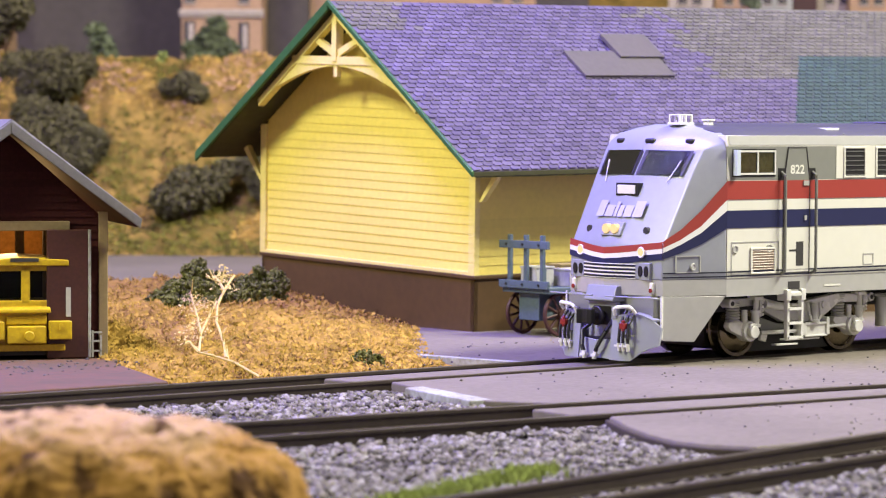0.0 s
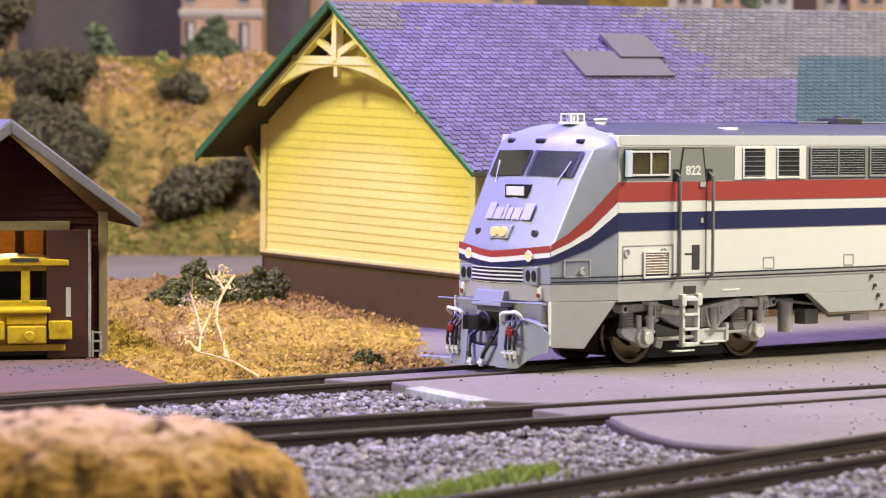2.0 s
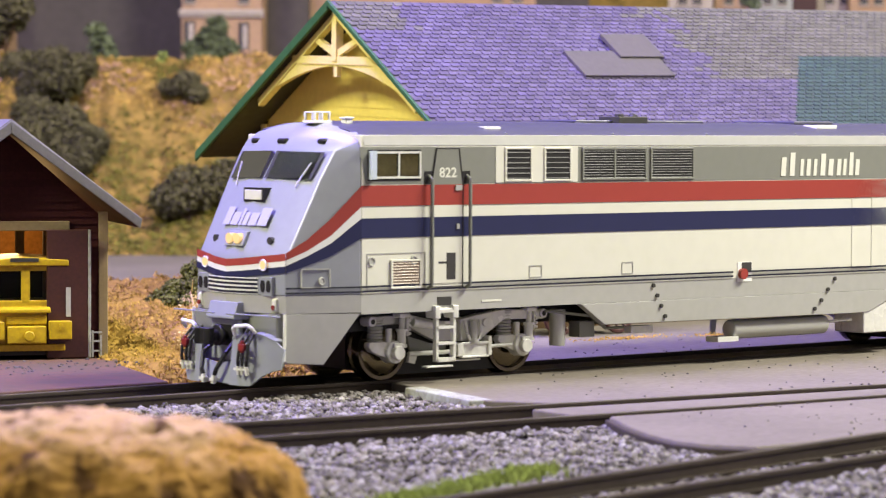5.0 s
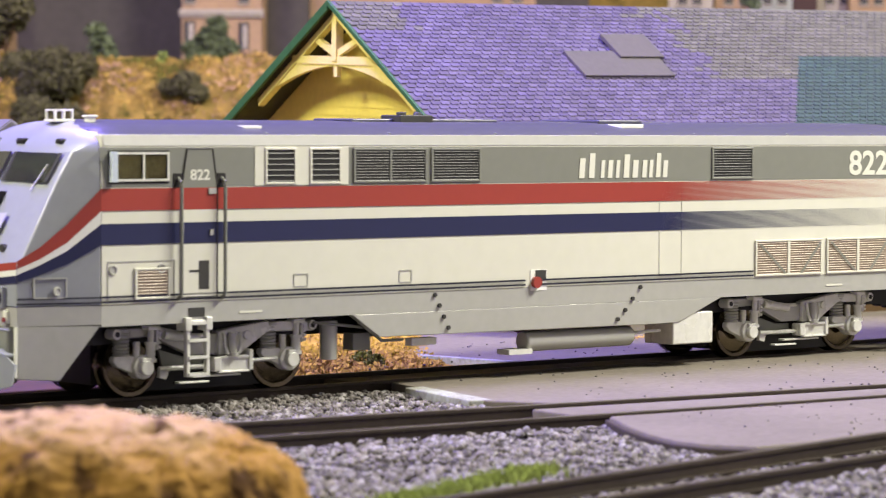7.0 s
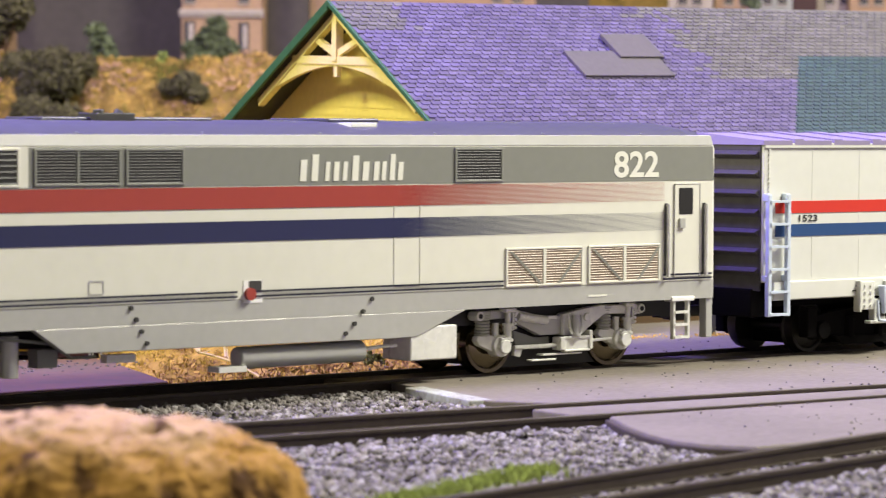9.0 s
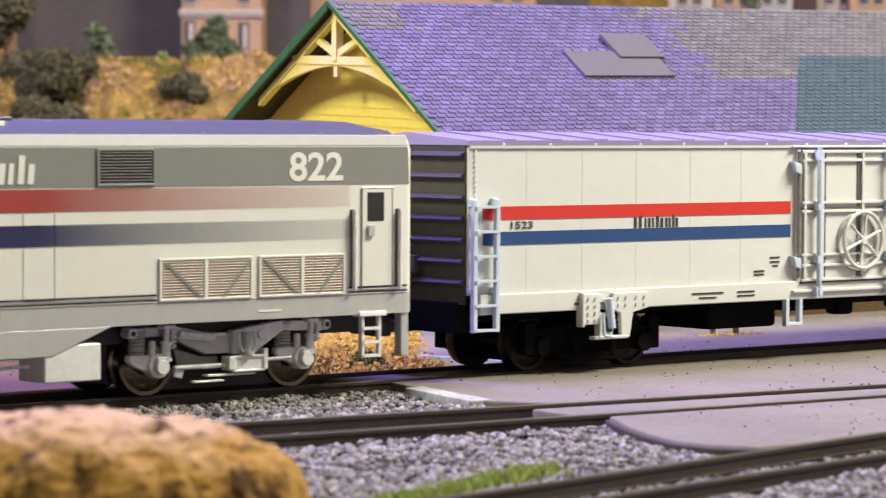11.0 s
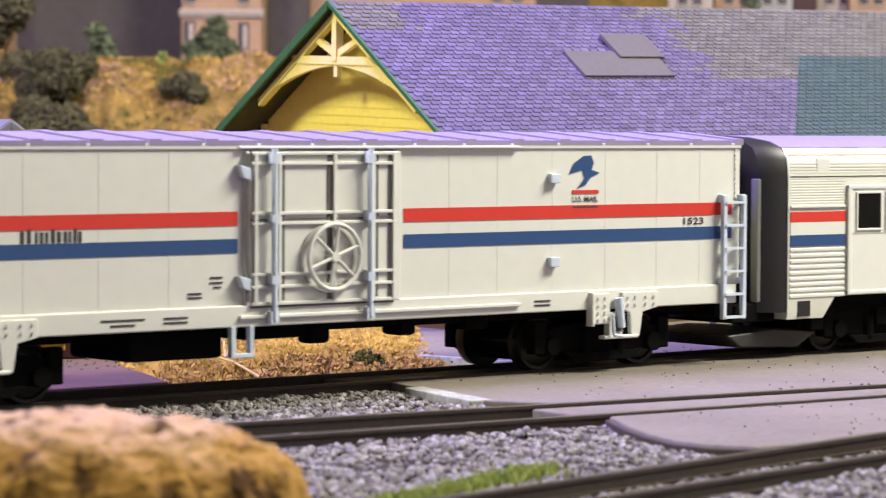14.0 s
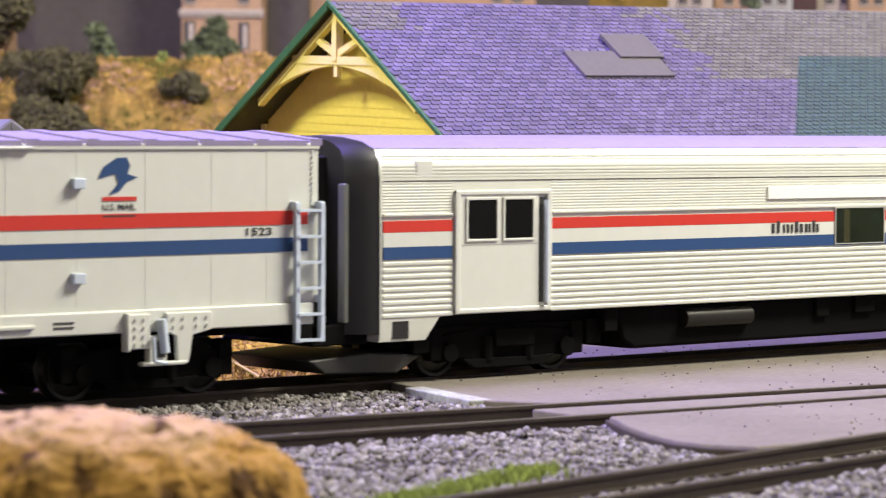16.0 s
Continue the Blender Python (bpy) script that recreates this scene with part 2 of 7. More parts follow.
# ---------- mesh building ----------
class Shape:
    """Collects faces in millimetres; part() turns it into one mesh object."""

    def __init__(self):
        self.v, self.f = [], []

    def add(self, vs, fs):
        n = len(self.v)
        self.v += [tuple(p) for p in vs]
        self.f += [tuple(i + n for i in q) for q in fs]
        return self

    def box(self, x0, x1, y0, y1, z0, z1):
        vs = [(x, y, z) for x in (x0, x1) for y in (y0, y1) for z in (z0, z1)]
        return self.add(vs, [(0, 1, 3, 2), (4, 6, 7, 5), (0, 4, 5, 1), (2, 3, 7, 6), (0, 2, 6, 4), (1, 5, 7, 3)])

    def prism(self, poly, a, b, axis="y"):
        """A polygon in the two other axes, pushed from a to b along axis."""
        place = {"y": lambda p, d: (p[0], d, p[1]), "x": lambda p, d: (d, p[0], p[1]), "z": lambda p, d: (p[0], p[1], d)}[axis]
        n = len(poly)
        vs = [place(p, a) for p in poly] + [place(p, b) for p in poly]
        return self.add(vs, [tuple(range(n))[::-1], tuple(range(n, 2 * n))] + [(i, (i + 1) % n, n + (i + 1) % n, n + i) for i in range(n)])

    def tube(self, p0, p1, r, n=10, r1=None, caps=True):
        p0, p1 = Vector(p0), Vector(p1)
        d = (p1 - p0).normalized()
        u = d.orthogonal().normalized()
        w = d.cross(u)
        ring = lambda c, q: [tuple(c + (u * math.cos(2 * math.pi * k / n) + w * math.sin(2 * math.pi * k / n)) * q) for k in range(n)]
        fs = [(i, (i + 1) % n, n + (i + 1) % n, n + i) for i in range(n)]
        if caps:
            fs += [tuple(range(n))[::-1], tuple(range(n, 2 * n))]
        return self.add(ring(p0, r) + ring(p1, r if r1 is None else r1), fs)

    def path(self, pts, r, n=6):
        for a, b in zip(pts, pts[1:]):
            self.tube(a, b, r, n)
        return self

    def loft(self, rings, caps=True):
        n, m = len(rings[0]), len(rings)
        fs = [(k * n + i, k * n + (i + 1) % n, (k + 1) * n + (i + 1) % n, (k + 1) * n + i) for k in range(m - 1) for i in range(n)]
        if caps:
            fs += [tuple(range(n))[::-1], tuple(range((m - 1) * n, m * n))]
        return self.add([p for r in rings for p in r], fs)

    def ring(self, c, R, r, axis="y", n=28, k=6):
        """A torus."""
        vs, fs = [], []
        for i in range(n):
            a = 2 * math.pi * i / n
            for j in range(k):
                b = 2 * math.pi * j / k
                q, o = R + r * math.cos(b), r * math.sin(b)
                vs.append({"y": (c[0] + q * math.cos(a), c[1] + o, c[2] + q * math.sin(a)), "x": (c[0] + o, c[1] + q * math.cos(a), c[2] + q * math.sin(a))}[axis])
        for i in range(n):
            for j in range(k):
                fs.append((i * k + j, i * k + (j + 1) % k, (i + 1) % n * k + (j + 1) % k, (i + 1) % n * k + j))
        return self.add(vs, fs)

    def stone(self, c, r, rnd, flat=0.8):
        q = (1 + 5 ** 0.5) / 2
        vs = [(-1, q, 0), (1, q, 0), (-1, -q, 0), (1, -q, 0), (0, -1, q), (0, 1, q), (0, -1, -q), (0, 1, -q), (q, 0, -1), (q, 0, 1), (-q, 0, -1), (-q, 0, 1)]
        fs = [(0, 11, 5), (0, 5, 1), (0, 1, 7), (0, 7, 10), (0, 10, 11), (1, 5, 9), (5, 11, 4), (11, 10, 2), (10, 7, 6), (7, 1, 8), (3, 9, 4), (3, 4, 2), (3, 2, 6), (3, 6, 8), (3, 8, 9), (4, 9, 5), (2, 4, 11), (6, 2, 10), (8, 6, 7), (9, 8, 1)]
        turn = Euler((rnd.random() * 6, rnd.random() * 6, rnd.random() * 6)).to_matrix()
        st = Vector((rnd.uniform(0.7, 1.2), rnd.uniform(0.7, 1.2), rnd.uniform(0.6, 1.0)))
        out = []
        for p in vs:
            w = turn @ (Vector(p).normalized() * st * rnd.uniform(0.8, 1.15))
            out.append((c[0] + w.x * r, c[1] + w.y * r, c[2] + w.z * r * flat))
        return self.add(out, fs)

    def moved(self, m):
        """The same shape under a matrix given in millimetres."""
        s = Shape()
        s.v, s.f = [tuple(m @ Vector(p)) for p in self.v], list(self.f)
        return s

    def mesh(self, name, material, smooth=False):
        me = bpy.data.meshes.new(name)
        me.from_pydata([(x * MM, y * MM, z * MM) for x, y, z in self.v], [], self.f)
        bm = bmesh.new()
        bm.from_mesh(me)
        if len(bm.faces) < 60000:
            bmesh.ops.recalc_face_normals(bm, faces=bm.faces)
        bm.to_mesh(me)
        bm.free()
        me.materials.append(material)
        if smooth:
            me.shade_smooth()
        return me


def part(name, shape, material, parent=None, label="", bevel=0.0, smooth=False, seg=2):
    ob = new(name, shape.mesh(name, material, smooth))
    ob.parent = parent
    if label:
        tagged(ob, label)
    if bevel:
        b = ob.modifiers.new("rounded_edges", "BEVEL")
        b.width, b.segments, b.limit_method, b.angle_limit = bevel * MM, seg, "ANGLE", radians(35)
    if smooth or bevel:
        for p in ob.data.polygons:
            p.use_smooth = True
        e = ob.modifiers.new("crisp_edges", "EDGE_SPLIT") if smooth and not bevel else None
        if e:
            e.split_angle = radians(40)
        if bevel:
            ob.modifiers.new("even_normals", "WEIGHTED_NORMAL")
    return ob


def thing(name, label, category, group="", kind="", m=None):
    ob = tagged(new(name), label, category, group, kind)
    ob.empty_display_size = 0.01
    if m:
        ob.matrix_basis = m
    return ob


def text_shape(words, height, width=None):
    """Lettering from the built-in font as flat geometry, in millimetres, starting at the origin in x and z."""
    cu = bpy.data.curves.new("letters", "FONT")
    cu.body, cu.size, cu.extrude, cu.offset = words, 1.0, 0.0, 0.022
    ob = new("letters", cu)
    bpy.context.view_layer.update()
    me = ob.to_mesh()
    vs = [(v.co.x, v.co.y) for v in me.vertices]
    fs = [tuple(p.vertices) for p in me.polygons]
    ob.to_mesh_clear()
    bpy.data.objects.remove(ob)
    x0, x1 = min(v[0] for v in vs), max(v[0] for v in vs)
    y0, y1 = min(v[1] for v in vs), max(v[1] for v in vs)
    kz = height / (y1 - y0)
    kx = width / (x1 - x0) if width else kz
    return Shape().add([((x - x0) * kx, 0, (y - y0) * kz) for x, y in vs], fs)


def sheet(x0, x1, y0, y1, step, height):
    """A relief: a grid in the plan whose height is given by a function."""
    nx, ny = max(2, round((x1 - x0) / step)), max(2, round((y1 - y0) / step))
    s = Shape()
    vs = [(x0 + (x1 - x0) * i / nx, y0 + (y1 - y0) * j / ny) for j in range(ny + 1) for i in range(nx + 1)]
    s.add([(x, y, height(x, y)) for x, y in vs], [(j * (nx + 1) + i, j * (nx + 1) + i + 1, (j + 1) * (nx + 1) + i + 1, (j + 1) * (nx + 1) + i) for j in range(ny) for i in range(nx)])
    return s


def nz(x, y, z=0.0, size=10.0, octaves=3):
    return noise.fractal(Vector((x / size, y / size, z / size)), 0.9, 2.0, octaves)


# ---------- setting: room, ground, tracks, slabs ----------
def build_room():
    x0, x1, y0, y1, z0, z1 = -705, 1005, -560, 1330, -60, 760
    part_list = (("wall_north", (x0, x1, y1, y1 + 20, z0, z1)), ("wall_south", (x0, x1, y0 - 20, y0, z0, z1)),
                 ("wall_west", (x0 - 20, x0, y0, y1, z0, z1)), ("wall_east", (x1, x1 + 20, y0, y1, z0, z1)),
                 ("ceiling", (x0, x1, y0, y1, z1, z1 + 20)), ("floor", (x0, x1, y0, y1, z0 - 20, z0)))
    for name, b in part_list:
        tagged(part(name, Shape().box(*b), ROOMWALL), "plain painted surface of the layout room", "room shell", kind="structure")


build_room()


def ground_height(x, y):
    return -3.2 + 0.35 * nz(x, y, 0, 6, 3)


tagged(part("ground", sheet(-705, 1005, -560, 1330, 20, lambda x, y: -4.2), SOIL), "dark gritty layout ground under the ballast", "ground", kind="structure")
tagged(part("ballast_bed", sheet(-330, 60, -230, 20, 2.0, ground_height), SOIL, smooth=True), "dark grit bed of the tracks", "ballast bed", kind="structure")


def track(name, line_a, line_b, x0, x1, label):
    """Two rails given as y = k0 + k1 * x, with sleepers under them."""
    t = thing(name, label, "railway track", kind="structure")
    for k0, k1 in (line_a, line_b):
        y = lambda x: k0 + k1 * x
        rail = Shape()
        for w, za, zb in ((1.3, -2.6, -2.2), (0.35, -2.2, -0.7)):
            rail.loft([[(x, y(x) - w, za), (x, y(x) + w, za), (x, y(x) + w, zb), (x, y(x) - w, zb)] for x in (x0, x1)])
        r = part("rail", rail, RAIL, t)
        head = Shape().loft([[(x, y(x) - 0.6, -0.75), (x, y(x) + 0.6, -0.75), (x, y(x) + 0.55, 0), (x, y(x) - 0.55, 0)] for x in (x0, x1)])
        part("rail_head", head, RAIL, r, bevel=0.12)
    x = x0
    me = Shape().box(-1.3, 1.3, -15.5, 15.5, -1.6, 0).mesh("sleeper", SLEEPER)
    rnd = random.Random(5)
    while x < min(x1, 120):
        ob = new("sleeper", me)
        ob.parent = t
        ya, yb = line_a[0] + line_a[1] * x, line_b[0] + line_b[1] * x
        ob.matrix_basis = mm(x + rnd.uniform(-0.5, 0.5), (ya + yb) / 2, -2.65, 0, 0, math.degrees(math.atan(line_a[1])) + rnd.uniform(-2, 2))
        x += 6.6
    return t


RAIL1 = ((8.4, 0.0), (-8.4, 0.0))
RAIL2 = ((-69.3, -0.118), (-86.1, -0.083))
RAIL3 = ((-121.4, 0.183), (-138.0, 0.172))
track("track_main", *RAIL1, -420, 900, "dark weathered main track with brown rails")
track("track_middle", *RAIL2, -300, 400, "dark weathered middle track")
track("track_front", *RAIL3, -300, 300, "dark weathered front track")


def slab(name, poly, z0, z1, material, label, bevel=0.4):
    return tagged(part(name, Shape().prism(poly, z0, z1, "z"), material, bevel=bevel), label, "pavement", kind="structure")


y2a, y2b = (lambda x: RAIL2[0][0] + RAIL2[0][1] * x), (lambda x: RAIL2[1][0] + RAIL2[1][1] * x)
y3a = lambda x: RAIL3[0][0] + RAIL3[0][1] * x
slab("pavement_between", [(-49, -9.8), (-60, -47), (-52, y2a(-52) + 2.0), (300, y2a(300) + 2.0), (300, -9.8)], -3.5, -0.35, PAVE, "worn lavender-grey paved crossing beside the main track")
slab("pavement_inner", [(-52, 6.9), (-50, -6.6), (600, -6.6), (600, 6.9)], -3.5, -0.7, PAVE, "grey paving between the main rails")
slab("pavement_middle", [(-62, y2a(-62) - 1.6), (-64, y2b(-64) + 1.6), (300, y2b(300) + 1.6), (300, y2a(300) - 1.6)], -3.5, -0.6, PAVE, "grey paving between the middle rails")
curve = [(-62, y2b(-62) - 1.6), (-70, -95), (-76, -106), (-80, -116), (-80, -123), (-76, -130), (-66, y3a(-66) + 3)]
slab("pavement_front", curve + [(40, y3a(40) + 3), (40, y2b(40) - 1.6)], -3.5, -0.35, PAVE, "lavender-grey paved slab with a rounded corner", 0.6)
slab("slab_rim", [(x - 1.3, y - 0.5) for x, y in curve] + [(-60, y3a(-60) + 6), (-56, -90)], -3.6, -0.8, SLEEPER, "dark crumbled rim of the rounded slab", 0.3)
slab("pavement_platform", [(1, 10), (0, 39), (12, 62), (26, 90), (26, 300), (600, 300), (600, 10)], -3.5, -0.9, PAVE, "lavender-grey station paving")
slab("slab_edge", [(2, 10.5), (-2, 39), (0.0, 40), (4.5, 10.5)], -3.2, -0.4, PAVEEDGE, "pale worn plank edging the paving", 0.2)
slab("painted_kerb", [(-55.0, -21), (-62.2, -47.5), (-57.5, -48.5), (-50.5, -21)], -3.2, -0.28, PAVEEDGE, "worn pale painted corner of the crossing", 0.3)
slab("pad_by_shed", [(-400, 21), (-78, 21), (-62, 62), (-52, 76), (-52, 160), (-400, 160)], -3.5, -0.8, BRICKPAVE, "pinkish stained pad before the shed")
slab("far_road", [(-80, 185), (50, 178), (95, 180), (330, 190), (500, 190), (500, 420), (0, 560)], -3.5, -0.9, PAVE, "lavender-grey road behind the station")


def straw_height(x, y):
    d = (x + 402.6) * 0.646 + (y + 441.4) * 0.762
    across = ((x + 402.6) * 0.7627 - (y + 441.4) * 0.6468) / d
    edge = min((x + 76 - 0.27 * (y - 22)) / 7, (x + 63 - 0.45 * (y - 70)) / 7, (y - 20) / 5, (-1 + 0.74 * (y - 20) - x) / 36, (235 - y - 0.15 * x) / 22)
    e = max(0.0, min(1.0, edge))
    rise = min(7.2, -1.2 + 0.042 * (d - 602)) - 3.4 * max(0.0, min(1.0, (across + 0.057) / 0.024)) * max(0.0, min(1.0, (d - 690) / 80))
    return -2.5 + e * (rise + 2.9) + e * (1.7 * nz(x, y, 0, 8, 3) + 1.0 * nz(x, y, 9, 2.2, 3))


def build_straw():
    s = sheet(-84, 130, 15, 245, 0.85, straw_height)
    tagged(part("straw_ground", s, STRAW, smooth=True), "lumpy golden straw turf between shed and station", "dry grass", kind="structure")


build_straw()


def hill_height(x, y):
    # (d) runs along the view, (b) across it: a sloping foot, a steep eroded face, a rounded crown
    d = (x + 402.6) * 0.646 + (y + 441.4) * 0.762
    b = (y + 441.4) * 0.646 - (x + 402.6) * 0.762
    gully = 11 * nz(b, 0, 7, 42, 2) + 7 * abs(nz(b, d * 0.12, 3, 15, 2)) + 2.5 * nz(b, 0, 1, 5, 2)
    k = max(0.0, min(1.0, (d - 1092 - gully) / 105))
    z = 20 * k / 0.38 if k < 0.38 else (20 + 44 * (k - 0.38) / 0.3 if k < 0.68 else 64 + 11 * (1 - ((1 - k) / 0.32) ** 2))
    return -3 + z + (4.0 * nz(x, y, 1, 22, 3) + 1.6 * nz(x, y, 5, 6, 3)) * min(1, 5 * k)


def build_hill():
    s = Shape()
    g = sheet(1040, 1320, -420, 520, 2.6, lambda a, b: 0)
    ca, sa = 0.646, 0.762
    s.v = []
    for a, b, z in g.v:
        x, y = -402.6 + a * ca - b * sa, -441.4 + a * sa + b * ca
        s.v.append((x, y, hill_height(x, y)))
    s.f = g.f
    tagged(part("hill", s, HILLY, smooth=True), "golden grassy hillside with brown and green patches", "hill", kind="structure")


build_hill()


def place(px, py, d):
    """A point d millimetres along the view, px to the right and py below the middle of it, as tangents."""
    rt, dn, fw = Vector((0.76265, -0.6468, 0.00472)), Vector((-0.02336, -0.03483, -0.99912)), WAY
    return Vector((-402.58, -441.43, 47.89)) + (fw + rt * px + dn * py) * d


def at(x, y, d):
    return place((x - 784) / 5291.0, (y - 441) / 5291.0, d)


# ---------- locomotive ----------
def stripe(shape, pts, ztop, zbot, out=0.12):
    """A painted band along (x, y) points; ztop and zbot are heights at those points."""
    n = len(pts)
    vs = [(x, y - out, z) for (x, y), z in zip(pts, ztop)] + [(x, y - out, z) for (x, y), z in zip(pts, zbot)]
    return shape.add(vs, [(i, i + 1, n + i + 1, n + i) for i in range(n - 1)])


def wheelset(thing_, x, r, steel):
    w = part("axle", Shape().tube((0, -11, 0), (0, 11, 0), 1.1, 12), steel, thing_, smooth=True)
    w.matrix_basis = mm(x, 0, r)
    for sgn in (-1, 1):
        s = Shape()
        prof = [(9.4, r * 0.2), (9.4, r * 0.62), (9.0, r * 0.80), (9.35, r * 0.86), (9.4, r * 0.98), (9.2, r), (7.4, r), (7.1, r * 1.06), (6.6, r * 1.06), (6.5, r * 0.2)]
        n = 36
        vs = [(q * math.cos(2 * math.pi * k / n), sgn * y, q * math.sin(2 * math.pi * k / n)) for y, q in prof for k in range(n)]
        m = len(prof)
        s.add(vs, [(j * n + k, j * n + (k + 1) % n, (j + 1) * n + (k + 1) % n, (j + 1) * n + k) for j in range(m - 1) for k in range(n)] + [tuple(range(n)), tuple(range((m - 1) * n, m * n))])
        part("wheel", s, steel, w, smooth=True)
    WHEELS.append((w, x, r))
    return w


WHEELS = []


def grille(parent, x0, x1, z0, z1, n, y=-17.5, frame_mat=None, slat_mat=None, split=0, back=None):
    fm, sm = frame_mat or GREY, slat_mat or BLACK
    g = part("grille", Shape().box(x0, x1, y - 0.2, y + 0.4, z0, z1), back or BLACK, parent)
    f = Shape()
    f.box(x0 - 0.4, x1 + 0.4, y - 0.35, y, z1 - 0.1, z1 + 0.3).box(x0 - 0.4, x1 + 0.4, y - 0.35, y, z0 - 0.3, z0 + 0.1)
    f.box(x0 - 0.4, x0 + 0.1, y - 0.35, y, z0, z1).box(x1 - 0.1, x1 + 0.4, y - 0.35, y, z0, z1)
    if split:
        f.box((x0 + x1) / 2 - 0.25, (x0 + x1) / 2 + 0.25, y - 0.35, y, z0, z1)
    part("frame", f, fm, g, bevel=0.08)
    step = (z1 - z0) / n
    slat = Shape()
    slat.prism([(-0.3, 0.0), (-0.05, step * 0.55), (0.0, step * 0.55), (-0.2, 0.0)], x0, x1, "x")
    me = slat.mesh("slat", sm)
    for k in range(n):
        ob = new("slat", me)
        ob.parent = g
        ob.matrix_basis = mm(0, y, z0 + step * (k + 0.2))
    return g


def loco_truck(loco, cx):
    """A silver two-axle truck round the pivot at cx, with a gooseneck side frame on either side."""
    for sgn in (-1, 1):
        Y = lambda a: sgn * a
        at_cx = lambda poly: [(cx + a, z) for a, z in poly]
        goose = [(0.6, 6.8), (0.6, 11.05), (4.1, 11.65), (11.1, 12.5), (21.1, 12.1), (22.4, 11.2), (21.6, 10.3), (19.1, 10.4), (11.6, 10.56), (7.1, 7.94), (5.6, 6.8)]
        fr = part("truck_frame", Shape().prism(at_cx(goose), Y(10.6), Y(12.8)), TRUCK, loco, "silver cast gooseneck truck side frame", bevel=0.25)
        part("rear_arm", Shape().prism(at_cx([(-21.4, 10.4), (-22.2, 11.4), (-20.6, 12.4), (-12, 12.2), (-5.4, 10.9), (0.8, 10.6), (0.8, 7.0), (-4.8, 7.0), (-10.4, 9.4), (-12.4, 10.7)]), Y(10.2), Y(12.0)), SILVER, fr, bevel=0.25)
        part("arm_edge", Shape().prism(at_cx([(-12.2, 11.5), (-5.2, 10.2), (-1.2, 10.1), (-1.2, 10.8), (-5.2, 10.9), (-12, 12.3)]), Y(12.0), Y(12.9)), TRUCK, fr, bevel=0.15)
        part("pad_boss", Shape().tube((cx + 6.6, Y(12.6), 10.2), (cx + 6.6, Y(13.3), 10.2), 0.8, 14), TRUCK, fr, bevel=0.15)
        for ax in (-15.9, 15.9):
            q = cx + ax
            b = Shape().tube((q + 0.3, Y(10.6), 5.5), (q + 0.3, Y(13.2), 5.5), 2.15, 20)
            b.prism([(q - 5.6, 6.6), (q - 4.8, 5.7), (q - 1.0, 4.2), (q - 0.6, 7.2), (q - 2.2, 7.6), (q - 5.4, 7.5)], Y(10.8), Y(12.4))
            A = part("axle_box", b, TRUCK, fr, bevel=0.2)
            part("axle_cap", Shape().tube((q + 0.3, Y(13.2), 5.4), (q + 0.3, Y(14.4), 5.4), 1.35, 16).box(q - 0.6, q + 1.4, Y(13.0), Y(13.9), 6.2, 7.2), TRUCK, A, bevel=0.2)
            part("guide", Shape().tube((q - 0.7, Y(12.2), 7.0), (q - 0.7, Y(12.2), 9.9), 0.62, 12), TRUCK, A, smooth=True)
            d = Shape().tube((q + 1.7, Y(13.0), 6.6), (q + 1.7, Y(13.0), 9.4), 0.85, 14).tube((q + 1.7, Y(13.0), 9.4), (q + 1.9, Y(13.0), 12.2), 0.55, 12)
            d.tube((q + 1.7, Y(13.0), 9.3), (q + 1.7, Y(13.0), 9.8), 1.05, 14).tube((q + 1.7, Y(13.0), 6.3), (q + 1.7, Y(13.0), 6.9), 1.1, 14)
            part("damper", d, TRUCK, fr, smooth=True)
            part("damper_bracket", Shape().box(q + 0.7, q + 3.3, Y(11.6), Y(13.8), 11.9, 12.7).box(q + 2.7, q + 3.2, Y(12.0), Y(13.4), 8.4, 12.0), TRUCK, fr, bevel=0.15)
            for k in range(4):
                part("bracket_nut", Shape().tube((q + 3.3, Y(12.9), 8.9 + k * 0.8), (q + 3.3, Y(13.6), 8.9 + k * 0.8), 0.3, 8), TRUCK, fr)
            c = Shape()
            for k in range(7):
                c.ring((0, 0, 0), 1.3, 0.24, "y", 16, 5)
                c.v[-80:] = [(q - 3.4 + x, Y(11.4) + z, 7.7 + k * 0.6 + y) for x, y, z in c.v[-80:]]
            part("coil_spring", c, SILVER, fr, smooth=True)
            part("spring_cap", Shape().tube((q - 3.4, Y(11.4), 11.6), (q - 3.4, Y(11.4), 12.3), 1.7, 16), SILVER, fr, bevel=0.15)
        for a in (-21.2, 21.4):
            part("end_lug", Shape().tube((cx + a, Y(10.4), 11.4), (cx + a, Y(13.2), 11.4), 0.95, 16), TRUCK, fr, bevel=0.15)
            part("lug_hole", Shape().tube((cx + a, Y(13.1), 11.4), (cx + a, Y(13.3), 11.4), 0.5, 12), BLACK, fr)
        part("bolster_box", Shape().box(cx + 0.1, cx + 6.6, Y(11.0), Y(13.6), 3.9, 6.5), TRUCK, fr, bevel=0.2)
        part("bolster_rail", Shape().box(cx - 0.1, cx + 6.8, Y(13.0), Y(13.9), 6.2, 6.7).box(cx - 0.1, cx + 6.8, Y(13.0), Y(13.9), 3.7, 4.1), TRUCK, fr, bevel=0.1)
        part("knuckle", Shape().box(cx - 1.2, cx + 0.4, Y(11.4), Y(14.0), 4.0, 6.6), TRUCK, fr, bevel=0.25)
        part("rod_post", Shape().box(cx + 6.5, cx + 7.4, Y(11.4), Y(14.0), 4.0, 7.7), TRUCK, fr, bevel=0.15)
